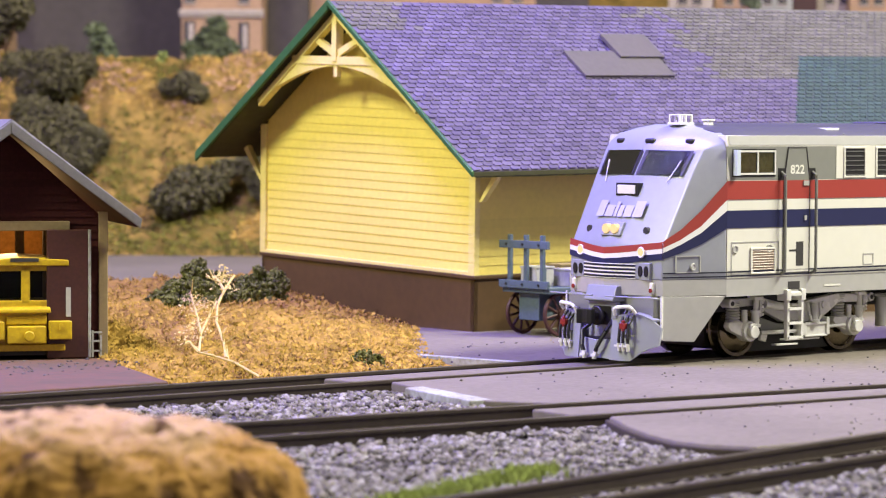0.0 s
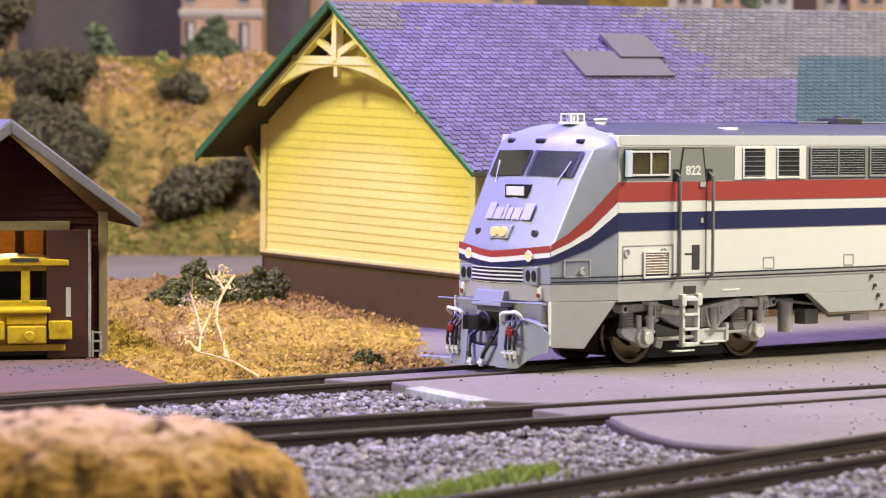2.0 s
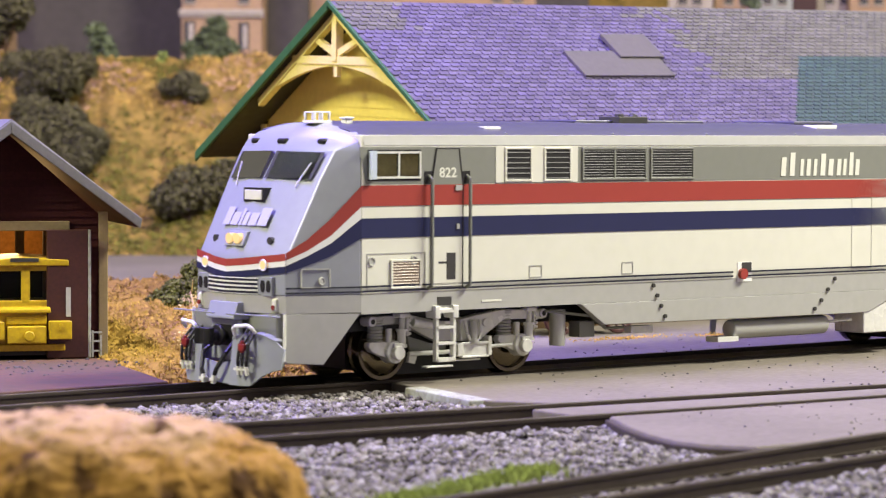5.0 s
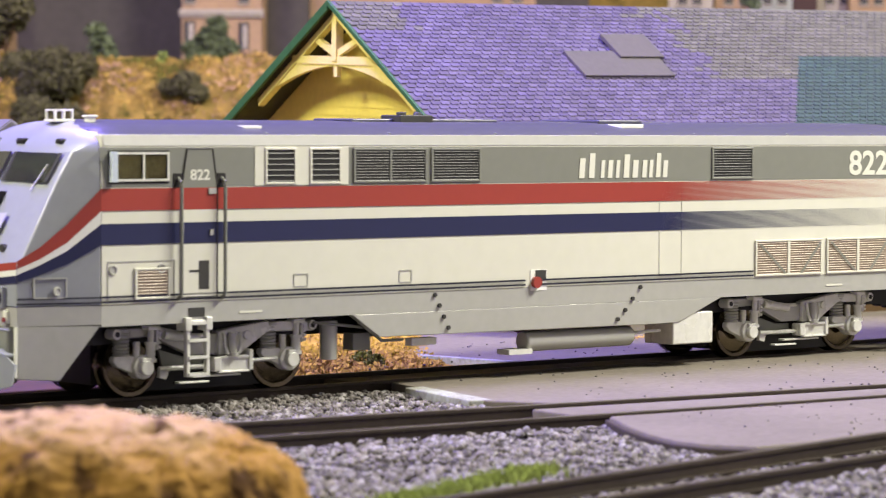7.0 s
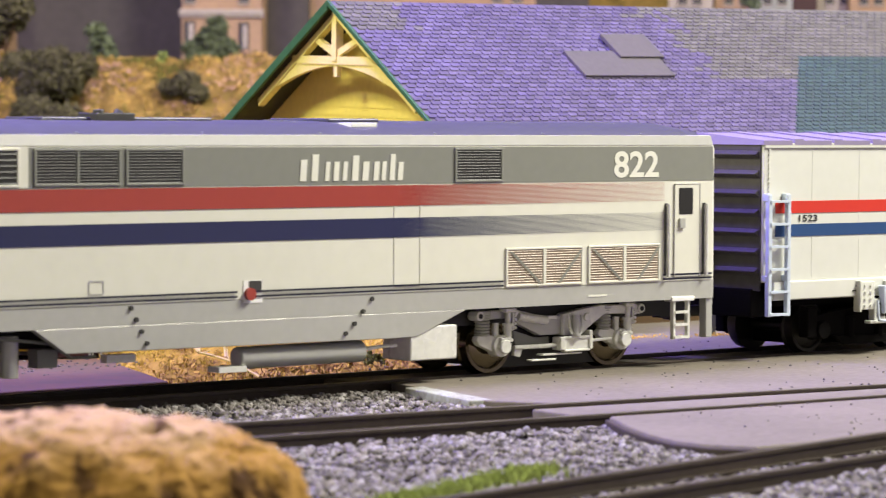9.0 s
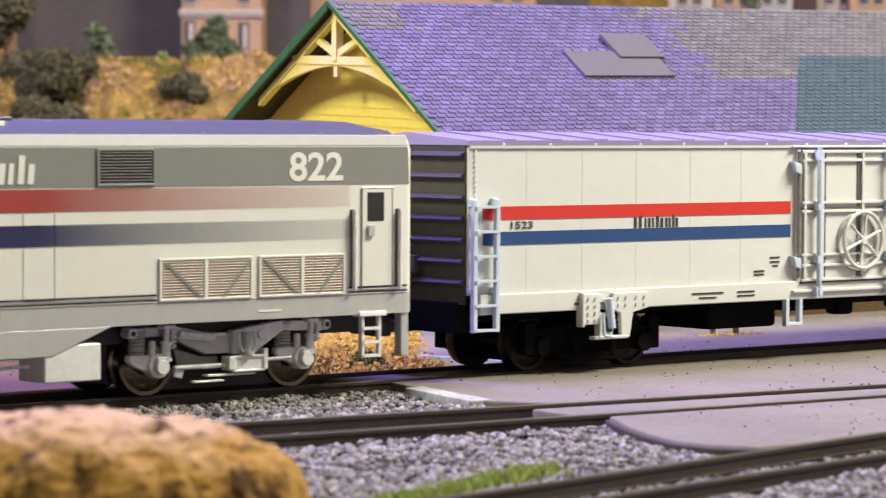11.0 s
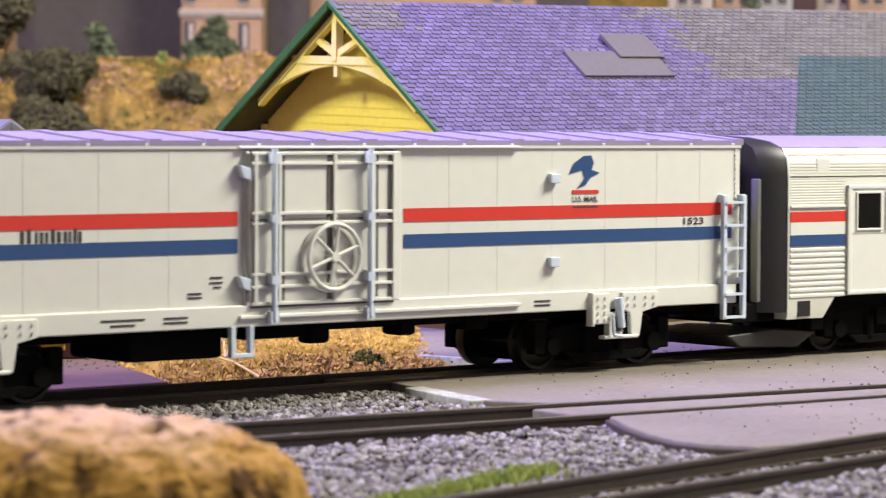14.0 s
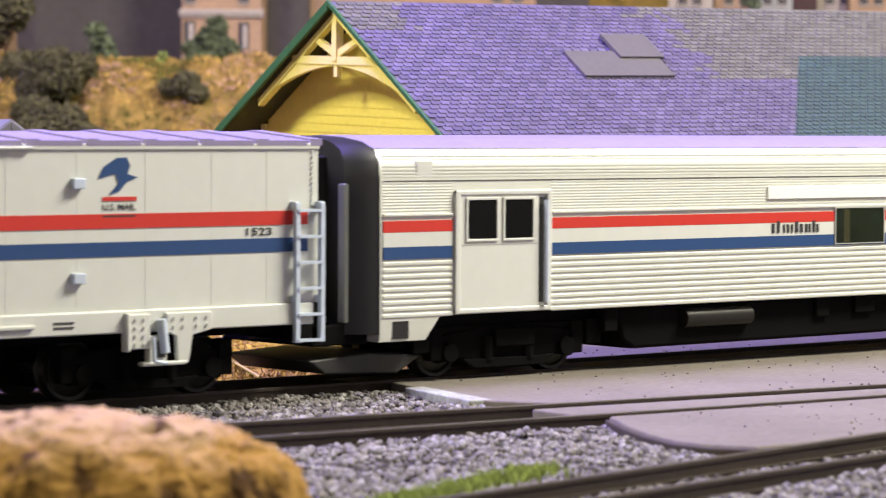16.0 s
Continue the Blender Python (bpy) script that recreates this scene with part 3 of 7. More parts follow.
        part("brake_rod", Shape().tube((cx + 7, Y(12.8), 5.6), (cx + 13.4, Y(12.8), 5.7), 0.36, 10), TRUCK, fr, smooth=True)
        part("brake_rod", Shape().tube((cx - 12, Y(12.4), 5.0), (cx - 1, Y(12.4), 5.0), 0.42, 10), TRUCK, fr, smooth=True)
        part("swing_link", Shape().tube((cx + 3.0, Y(13.6), 7.2), (cx + 3.0, Y(13.6), 10.8), 0.8, 14).tube((cx + 3.0, Y(13.6), 6.7), (cx + 3.0, Y(13.6), 7.3), 1.15, 14), SILVER, fr, smooth=True)
        part("link_strap", Shape().path([(cx + 1.2, Y(13.4), 10.8), (cx + 1.3, Y(13.8), 8.4), (cx + 1.9, Y(13.8), 7.1)], 0.3, 8).path([(cx + 4.8, Y(13.4), 10.8), (cx + 4.7, Y(13.8), 8.4), (cx + 4.1, Y(13.8), 7.1)], 0.3, 8), TRUCK, fr, smooth=True)
        part("brake_cylinder", Shape().tube((cx - 11.4, Y(12.8), 11.0), (cx - 4.0, Y(12.8), 10.0), 0.85, 14), TRUCK, fr, smooth=True)
        part("foot_bar", Shape().box(cx - 5.4, cx + 5.0, Y(11.6), Y(13.4), 3.15, 3.5), TRUCK, fr, bevel=0.08)
        part("foot_bar", Shape().box(cx - 8.4, cx - 2.0, Y(12.0), Y(13.6), 2.2, 2.55), TRUCK, fr, bevel=0.08)
        part("lever", Shape().prism(at_cx([(-11, 8.2), (-5.2, 6.6), (-1.4, 6.6), (-1.4, 4.2), (-10, 4.4)]), Y(10.2), Y(10.8)), GREY, fr, bevel=0.12)
        part("hanger", Shape().prism(at_cx([(-11.6, 4.6), (-9.6, 4.6), (-10.2, 3.0), (-11.8, 3.4)]), Y(11.4), Y(12.2)), TRUCK, fr, bevel=0.1)
    # truck core, widened so its black stands in for shade between the wheels
    part("truck_core", Shape().box(cx - 13, cx + 13, -8.8, 8.8, 0.9, 10).box(cx - 22, cx + 22, -6, 6, 2.2, 10), BLACK, loco)


def ladder(parent, x0, x1, y, z0, z1, n, material=None, r=0.42, top=0):
    m = material or TRUCK
    lad = part("ladder", Shape().box(x0 - r, x0 + r, y - 0.5, y + 0.5, z0, z1).box(x1 - r, x1 + r, y - 0.5, y + 0.5, z0, z1), m, parent, bevel=0.12)
    for k in range(n):
        z = z0 + 0.4 + (z1 - z0 - 0.8 - top) * k / (n - 1)
        part("rung", Shape().box(x0, x1, y - 0.75, y + 0.55, z - 0.25, z + 0.25), m, lad)
    return lad


def blocks(parent, x0, x1, z0, z1, material, y, label, slant=0.0, name="lettering_shape"):
    """A mark drawn as a row of plain upright bars of its size and colour."""
    s = Shape()
    w = (x1 - x0)
    for a, b, hgt in ((0, .06, .8), (.11, .17, 1), (.24, .28, .72), (.32, .37, .72), (.41, .45, .72), (.50, .56, .95), (.60, .66, .72), (.71, .76, .72), (.79, .83, .72), (.87, .92, 1), (.95, 1, .7)):
        xa, xb, zt = x0 + a * w, x0 + b * w, z0 + (z1 - z0) * hgt
        s.prism([(xa, z0), (xb, z0), (xb + slant, zt), (xa + slant, zt)], y - 0.12, y)
    return part(name, s, material, parent, label)


def nose_ring(z, xc, xk, yk, xs=-11.5, ys=17.5):
    return [(xs, -ys, z), (xk, -yk, z), (xk - (xk - xc) * 0.8, -yk * 0.3, z), (xc, 0, z), (xk - (xk - xc) * 0.8, yk * 0.3, z), (xk, yk, z), (xs, ys, z)]


def build_loco():
    L = thing("locomotive", "cream and silver diesel locomotive with red and blue stripes", "locomotive")
    side = lambda ys, z0, z1, zt, yt: [(-ys, z0), (-ys, z1), (-yt, zt), (yt, zt), (ys, z1), (ys, z0)]
    ring = lambda x, prof: [(x, y, z) for y, z in prof]
    full, tail = side(17.5, 16.8, 43.9, 45.9, 17.0), side(16.4, 16.8, 43.2, 44.8, 15.6)
    part("body", Shape().loft([ring(-11.5, full), ring(203.4, full), ring(205.2, tail)]), CREAM, L, "cream body shell", bevel=0.15)
    lowfull, lowtail = side(17.5, 13.2, 15, 16.8, 17.5), side(16.4, 13.2, 15, 16.8, 16.4)
    part("sill", Shape().loft([ring(-11.5, lowfull), ring(203.4, lowfull), ring(205.2, lowtail)]), SILVER, L, "silver sill under the pinstripes")
    sk = Shape()
    for sgn in (-1, 1):
        sk.prism([(43, 13.2), (49.5, 8.9), (121, 8.5), (126.5, 8.6), (138.5, 13.2)], sgn * 17.5, sgn * 15.9)
    part("fuel_tank_skirt", sk, SILVER, L, "silver tank skirt", bevel=0.15)
    for x, z in ((62.5, 16.2), (63.6, 14.2), (64.7, 12.1), (65.8, 10.0), (115.5, 16), (113.4, 13.8), (111.4, 11.6), (109.4, 9.9)):
        part("bolt", Shape().tube((x, -17.9, z), (x, -17.4, z), 0.42, 10), DARK, L)
    part("tank_core", Shape().box(50, 136, -14, 14, 8.8, 13.2), BLACK, L)
    part("battery_box", Shape().box(125, 136.3, -17.3, -9, 4.1, 10.5), TRUCK, L, bevel=0.3)
    tk = Shape().tube((87, -14.5, 6.3), (115.5, -14.5, 6.3), 2.0, 20)
    part("air_tank", tk, SILVER, L, "round silver air tank", bevel=0.5)
    part("tank_pipe", Shape().path([(115, -14.5, 6.6), (120, -15.5, 7.0), (123, -15.5, 7.0)], 0.35).box(82, 88, -16.5, -13, 4.0, 5.0).box(60, 66, -14, -12, 6.6, 8), TRUCK, L)
    # roof
    rp = lambda x, w, h0, h1: [(x, -w, h0), (x, -w * 0.9, h0 + (h1 - h0) * 0.5), (x, -w * 0.5, h0 + (h1 - h0) * 0.9), (x, 0, h1), (x, w * 0.5, h0 + (h1 - h0) * 0.9), (x, w * 0.9, h0 + (h1 - h0) * 0.5), (x, w, h0)]
    part("roof", Shape().loft([rp(-11.2, 14.6, 45.9, 47.6), rp(-9.5, 16.2, 45.9, 48.2), rp(-5, 16.9, 45.9, 48.5), (rp(196, 16.9, 45.9, 48.5)), rp(201, 16.6, 45.6, 47.6), rp(204.4, 15.4, 44.6, 45.6)]), ROOFGREY, L, "smooth grey roof", smooth=True)
    seams = Shape()
    for x in (24, 52, 78, 104, 131, 158, 184):
        seams.loft([[(x + d, -16.75, 46.25), (x + d, -8.5, 48.32), (x + d, 0, 48.62), (x + d, 0, 48.5), (x + d, -8.5, 48.2), (x + d, -16.75, 46.1)] for d in (0, 0.4)])
    part("roof_seam", seams, GREY, L)
    for q in ((52, 88, -6, 6, 48, 48.9), (112, 124, -9, 9, 48, 48.9)):
        part("roof_hatch", Shape().box(*q), ROOFGREY, L, bevel=0.3)
    part("roof_plate", Shape().box(113, 119, -14.6, -10.6, 47.3, 48.1), WHITE, L, bevel=0.1)
    part("roof_plate", Shape().box(20, 24, -15.4, -13, 46.9, 47.5), WHITE, L, bevel=0.1)
    part("exhaust", Shape().box(62, 70, -8, -2, 48, 49.6).tube((63, -7, 48), (63, -7, 50.2), 1.0, 10).tube((67, -6, 48), (68, -6, 50), 0.9, 10), DARK, L, bevel=0.2)
    an = Shape().box(-12.6, -8.4, -4.8, -1.2, 48.0, 48.5).box(-12.4, -8.6, -4.6, -1.4, 49.9, 50.2)
    for x in (-12.2, -10.5, -8.8):
        an.box(x - 0.2, x + 0.2, -4.6, -4.2, 48.4, 50.0).box(x - 0.2, x + 0.2, -1.8, -1.4, 48.4, 50.0)
    part("roof_horn", an, WHITE, L, "white roof antenna bracket", bevel=0.08)
    part("antenna", Shape().box(-8.2, -6.8, -8.8, -7.2, 47.4, 48.8).box(-8.5, -6.5, -9.0, -7.0, 48.8, 49.2), WHITE, L, bevel=0.1)
    # nose
    part("nose", Shape().loft([nose_ring(16.8, -29.2, -25.9, 13.6), nose_ring(22.8, -29.0, -25.7, 13.5), nose_ring(24.5, -28.0, -25.0, 13.55), nose_ring(37.8, -20.6, -18.2, 14.0), nose_ring(42.8, -17.6, -15.3, 14.3, -11.5, 17.5), nose_ring(44.6, -16.3, -14.4, 13.6, -11.5, 16.9), nose_ring(46.3, -14.4, -13.2, 11.6, -10.4, 15.2), nose_ring(47.4, -12.6, -11.9, 7.8, -9.8, 10.5), nose_ring(48.1, -10.9, -10.4, 4.0, -9.2, 6.0)]), NOSE, L, "pale nose with a sloping front", bevel=0.35)
    part("nose_sill", Shape().loft([nose_ring(13.6, -29.0, -25.7, 13.6), nose_ring(16.8, -29.2, -25.9, 13.6)]), SILVER, L, "silver lower nose")
    for sgn in (-1, 1):
        fs = Shape().loft([[(-25.6, sgn * 13.4, 4.6), (-18.5, sgn * 15.4, 4.2), (-11.6, sgn * 17.4, 13.4), (-25.7, sgn * 13.6, 13.6)], [(-25.6, sgn * 12.4, 4.6), (-18.5, sgn * 14.4, 4.2), (-11.6, sgn * 16.4, 13.4), (-25.7, sgn * 12.6, 13.6)]])
        part("front_skirt", fs, SILVER, L, bevel=0.15)
    # stripes along the side, down the cab, round the nose
    ys = -17.5
    along = lambda f: (-25.85 + 14.25 * f, -13.6 - 3.9 * f)
    P = [along(0), along(0.27), along(0.59), along(1), (121, ys)]
    rd, bl = Shape(), Shape()
    stripe(rd, P, [24.6, 26.9, 30.7, 36.7, 36.7], [23.3, 24.9, 27.6, 32.9, 32.9])
    stripe(bl, P, [22.3, 23.9, 26.2, 30.7, 30.7], [21.0, 22.2, 23.9, 27.1, 27.1])
    for s, za, zb in ((rd, 24.5, 23.2), (bl, 22.2, 21.0)):
        prof = nose_ring(0, -29.05, -25.8, 13.6)[1:6]
        n = len(prof)
        dip = [0.0, 1.05, 1.35, 1.05, 0.0]
        vs = [(x - 0.16 - (0.0 if za < 23 else -0.1), y, za - q) for (x, y, _), q in zip(prof, dip)] + [(x - 0.16, y, zb - q) for (x, y, _), q in zip(prof, dip)]
        s.add(vs, [(i, i + 1, n + i + 1, n + i) for i in range(n - 1)])
    wh = Shape()
    stripe(wh, P[:4], [23.3, 24.9, 27.6, 32.9], [22.3, 23.9, 26.2, 30.7], 0.1)
    prof = nose_ring(0, -29.05, -25.8, 13.6)[1:6]
    wh.add([(x - 0.12, y, 23.25 - q) for (x, y, _), q in zip(prof, dip)] + [(x - 0.12, y, 22.2 - q) for (x, y, _), q in zip(prof, dip)], [(i, i + 1, 6 + i, 5 + i) for i in range(4)])
    part("white_stripe", wh, WHITE, L, "white band between the stripes")
    part("red_stripe", rd, RED, L, "red body stripe")
    part("blue_stripe", bl, BLUE, L, "dark blue body stripe")
    for name, z1, z0, m in (("red_fade", 36.7, 32.9, RED), ("blue_fade", 30.7, 27.1, BLUE)):
        s, n = Shape(), 16
        p = (z1 - z0) / n
        for k in range(n):
            z = z1 - p * (k + 0.5)
            edge = [(121 + 69 * q / 8, p * 0.5 * (1 - 0.86 * (q / 8) ** 0.6)) for q in range(9)]
            s.add([(x, ys - 0.12, z - hw) for x, hw in edge] + [(x, ys - 0.12, z + hw) for x, hw in edge], [(q, q + 1, 10 + q, 9 + q) for q in range(8)])
        part(name, s, m, L, "paint stripe fading out in thin lines")
    gb = Shape().add([(-10.6, ys - 0.06, 36.9), (204, ys - 0.06, 36.9), (203.6, ys - 0.06, 43.7), (-12.2, ys - 0.06, 43.7)], [(0, 1, 2, 3)])
    part("grey_band", gb, GREY, L, "grey band along the upper side")
    pins = Shape()
    for z in (18.05, 17.2):
        pins.add([(-25.9, -13.72, z), (-11.6, ys - 0.12, z), (-11.6, ys - 0.12, z + 0.28), (-25.9, -13.72, z + 0.28)], [(0, 1, 2, 3)])
        for a, b in ((-11.6, 85), (89, 147.5), (189.6, 203.4)):
            pins.add([(a, ys - 0.26, z), (b, ys - 0.26, z), (b, ys - 0.26, z + 0.36), (a, ys - 0.26, z + 0.36)], [(0, 1, 2, 3)])
    for z in (17.1, 17.85, 18.6, 19.35):
        pr = [(-27.55, -7.6), (-28.6, -4.1), (-29.3, 0), (-28.6, 4.1), (-27.55, 7.6)]
        pins.add([(x - 0.1, y, z) for x, y in pr] + [(x - 0.1, y, z + 0.42) for x, y in pr], [(i, i + 1, 6 + i, 5 + i) for i in range(4)])
    part("pinstripe", pins, PIN, L, "thin dark blue pinstripes")
    # cab side
    w = part("cab_window", Shape().box(-10.2, 2.4, ys - 0.1, ys + 0.3, 37.5, 43.2), BLACK, L)
    part("cab_inside", Shape().box(-8.4, -3.4, ys - 0.14, ys, 38.4, 42.4).box(-2.5, 1.7, ys - 0.14, ys, 38.4, 42.4), CABINSIDE, w)
    part("pane", Shape().box(-8.6, -3.2, ys - 0.2, ys - 0.1, 38.2, 42.6).box(-2.7, 1.9, ys - 0.2, ys - 0.1, 38.2, 42.6), PANE, w)
    part("frame", Shape().box(-8.9, 2.2, ys - 0.4, ys - 0.1, 37.9, 38.3).box(-8.9, 2.2, ys - 0.4, ys - 0.1, 42.5, 42.9).box(-8.9, -8.5, ys - 0.4, ys - 0.1, 38, 42.8).box(-3.2, -2.8, ys - 0.4, ys - 0.1, 38, 42.8).box(1.9, 2.3, ys - 0.4, ys - 0.1, 38, 42.8), TRUCK, w)
    part("wind_deflector", Shape().box(-10.0, -8.9, ys - 1.2, ys, 37.8, 43), LADDER, w)
    d = part("cab_door", Shape().prism([(5.0, 17.6), (12.6, 17.6), (12.6, 37), (11.6, 43.5), (6.2, 43.5), (5.0, 37)], ys - 0.2, ys + 0.3), GREY, L, "narrow cab door", bevel=0.1)
    part("door_panel", Shape().box(5.2, 12.4, ys - 0.26, ys, 17.8, 26.9), CREAM, d)
    part("red_stripe", Shape().box(5.0, 12.6, ys - 0.26, ys, 32.9, 36.7), RED, d)
    part("cream_stripe", Shape().box(5.0, 12.6, ys - 0.25, ys, 30.7, 32.9), CREAM, d)
    part("blue_stripe", Shape().box(5.0, 12.6, ys - 0.26, ys, 27.1, 30.7), BLUE, d)
    part("door_latch", Shape().box(10.6, 12.2, ys - 0.5, ys, 35.6, 36.6).box(10.9, 11.6, ys - 0.5, ys, 28.4, 29.4), SILVER, d)
    part("step_recess", Shape().box(8.6, 10.8, ys - 0.3, ys, 19, 24).box(6.6, 8.6, ys - 0.3, ys, 22, 22.4), DARK, d)
    for x in (4.3, 13.6):
        part("handrail", Shape().path([(x, ys, 38.4), (x, ys - 1.2, 37.6), (x, ys - 1.2, 18), (x, ys, 17.4)], 0.33, 8), GREY, L, "dark metal grab rail", smooth=True)
        part("handrail_recess", Shape().box(x - 1.0, x + 0.8, ys - 0.18, ys, 36.8, 39.2), BLACK, L)
    num = text_shape("822", 1.9, 4.2).moved(Matrix.Translation((6.8, ys - 0.24, 38.0)))
    part("number", num, LETTER, L, "pale number 822")
    num = text_shape("822", 5.2, 12.2).moved(Matrix.Translation((176.2, ys - 0.14, 37.6)))
    part("number", num, LETTER, L, "large pale number 822")
    blocks(L, 98.8, 122.6, 37.6, 42.4, LETTER, ys - 0.06, "pale brand mark shape", 0.3)
    # side grilles
    for x0, x1 in ((20.8, 41.9),):
        part("vent_surround", Shape().box(x0, x1, ys - 0.15, ys, 36.95, 43.75), CREAM, L)
    grille(L, 23.4, 29.6, 37.4, 43.3, 6, frame_mat=CREAM, slat_mat=BLACK)
    grille(L, 33.4, 39.8, 37.4, 43.3, 6, frame_mat=CREAM, slat_mat=BLACK)
    grille(L, 43.4, 60.0, 37.5, 43.2, 11, slat_mat=DARK, split=1)
    grille(L, 61.8, 73.2, 37.5, 43.2, 11, slat_mat=DARK)
    grille(L, 135.6, 146.8, 37.4, 43.2, 11, slat_mat=DARK)
    grille(L, -4.4, 2.2, 17.9, 22.7, 9, frame_mat=CREAM, slat_mat=LOUVRE, back=LOUVREGAP)
    for x0, x1 in ((148.4, 157.6), (158.2, 167.6), (169.8, 178.8), (179.4, 188.4)):
        g = grille(L, x0, x1, 17.4, 24.2, 14, frame_mat=CREAM, slat_mat=LOUVRE, back=LOUVREGAP)
        a, b = (x0 + 0.5, x1 - 1) if int(x0) in (148, 169) else (x1 - 0.5, x0 + 3)
        part("brace", Shape().add([(a, ys - 0.4, 23.8), (a + 0.7, ys - 0.4, 23.8), (b + 0.7, ys - 0.4, 17.5), (b, ys - 0.4, 17.5)], [(0, 1, 2, 3)]), GREY, g)
    for x0, x1, z0, z1 in ((29.6, 32.7, 18.8, 21), (54, 56.9, 18.8, 21), (-10.2, 3.6, 17.7, 24.2), (-23, -17.5, 18.3, 21.6), (120.8, 127, 18.2, 36.6)):
        yy, dy = (ys, 0.0) if x0 > -12 else (-14.5, 1.4)
        part("panel_line", Shape().path([(x0, yy, z0), (x1, yy - dy, z0), (x1, yy - dy, z1), (x0, yy, z1), (x0, yy, z0)], 0.14, 4), SILVER if x0 < 100 else CREAM, L)
    part("round_latch", Shape().ring((-19.2, -15.65, 19.4), 0.6, 0.2, "y", 14, 5).tube((-19.2, -15.7, 19.4), (-19.2, -15.2, 19.4), 0.35, 10), SILVER, L)
    part("door_outline", Shape().path([(5.0, ys - 0.2, 17.6), (5.0, ys - 0.2, 37), (6.2, ys - 0.2, 43.5), (11.6, ys - 0.2, 43.5), (12.6, ys - 0.2, 37), (12.6, ys - 0.2, 17.6)], 0.14, 5), DARK, L)
    part("cant_rail", Shape().add([(-11, ys - 0.08, 44.0), (203.6, ys - 0.08, 44.0), (203.4, -17.1, 45.85), (-11, -17.1, 45.85)], [(0, 1, 2, 3)]), SILVER, L, "silver strip under the roof edge")
    part("rear_door_outline", Shape().path([(192.8, ys - 0.2, 17.7), (192.8, ys - 0.2, 36.3), (199.9, ys - 0.2, 36.3), (199.9, ys - 0.2, 17.7)], 0.13, 5), SILVER, L)
    part("nose_panel", Shape().add([(x - 0.05, y, z) for z in (16.95, 19.95) for x, y in ((-27.55, -7.6), (-28.6, -4.1), (-29.3, 0), (-28.6, 4.1), (-27.55, 7.6))], [(i, i + 1, 6 + i, 5 + i) for i in range(4)]), WHITE, L)
    part("filler", Shape().box(86.4, 90.6, ys - 0.1, ys + 0.3, 16.2, 20.2), WHITE, L)
    part("filler_recess", Shape().box(87.6, 90.4, ys - 0.16, ys, 18.2, 20.1), DARK, L)
    part("red_valve", Shape().tube((87.6, ys - 0.9, 17.8), (87.6, ys, 17.8), 1.1, 14), RED, L, "red round valve")
    for x, z in ((-9.2, 22.8), (0.8, 22.8)):
        part("round_latch", Shape().ring((x, ys - 0.1, z), 0.7, 0.2, "y", 14, 5).tube((x, ys - 0.1, z), (x, ys - 0.02, z), 0.6, 12), SILVER, L)
    # rear door
    rdoor = part("rear_door", Shape().box(192.8, 199.9, ys - 0.2, ys + 0.2, 17.7, 36.3), CREAM, L, bevel=0.15)
    part("window", Shape().box(194.0, 197.9, ys - 0.35, ys, 30.2, 35.5), BLACK, rdoor, bevel=0.3)
    part("handle", Shape().box(194.0, 195.4, ys - 0.7, ys, 27.5, 29.4), SILVER, rdoor)
    for x in (190.6, 201.2):
        part("handrail", Shape().path([(x, ys - 0.8, 32.2), (x, ys - 0.8, 17.8)], 0.4, 8), TRUCK, L, smooth=True)
        part("handrail_recess", Shape().box(x - 0.45, x + 0.45, ys - 0.14, ys, 18.4, 32.4), DARK, L)
    for x in (17.5, 169.5):
        part("sill_mark", Shape().box(x, x + 5, ys - 0.1, ys + 0.1, 14.5, 14.85), LETTER, L)
    ladder(L, 193.4, 197.4, -16.8, 5.2, 13.5, 4, TRUCK, 0.32)
    part("step_plate", Shape().box(192.2, 198.6, -17.8, -15.5, 12.8, 13.8), WHITE, L, bevel=0.2)
    part("rear_post", Shape().box(202.6, 204.4, -17, -15, 5.2, 13.5), SILVER, L, bevel=0.2)
    ladder(L, 6.2, 10.4, -17.6, 3.8, 13.5, 4, TRUCK, 0.36)
    part("step_plate", Shape().box(5.4, 6.8, -18.4, -15.5, 11.8, 14.2).box(9.8, 11.2, -18.4, -15.5, 11.8, 14.2).box(6.6, 10.0, -18.2, -15.5, 13.2, 13.7), TRUCK, L, bevel=0.2)
    part("step_pocket", Shape().box(6.6, 10.0, -17.62, -17.3, 14.2, 15.8), DARK, L)
    # front: windshield, lamps, pilot
    fx = lambda z: -27.0 + (z - 24.5) * 0.545
    for sgn in (-1, 1):
        xo = lambda y, z: fx(z) - 1.15 + 2.35 * abs(y) / 14.0 * 0.9 + (0.35 if z > 40 else 0.15)
        q = lambda a, b, o: [(xo(y, z) - o, sgn * y, z) for y, z in ((a, 37.9), (b, 37.7), (b + 0.4, 42.7), (a, 42.9))]
        ws = part("windshield", Shape().add(q(0.35, 12.2, 0.16), [(0, 1, 2, 3)]), BLACK, L)
        part("pane", Shape().add(q(1.1, 11.5, 0.26), [(0, 1, 2, 3)]), PANE, ws)
        part("wiper", Shape().path([(xo(11, 36.2) - 0.3, sgn * 9.0, 36.4), (xo(10.6, 40.6) - 0.35, sgn * 10.6, 40.8)], 0.13, 4), WHITE, L)
        part("ditch_light", Shape().tube((-27.5, sgn * 8.9, 22.3), (-26.6, sgn * 8.9, 22.3), 0.85, 16), LAMPGLOW, L)
        part("light_rim", Shape().ring((-27.4, sgn * 8.9, 22.3), 0.95, 0.18, "x", 18, 5), WHITE, L)
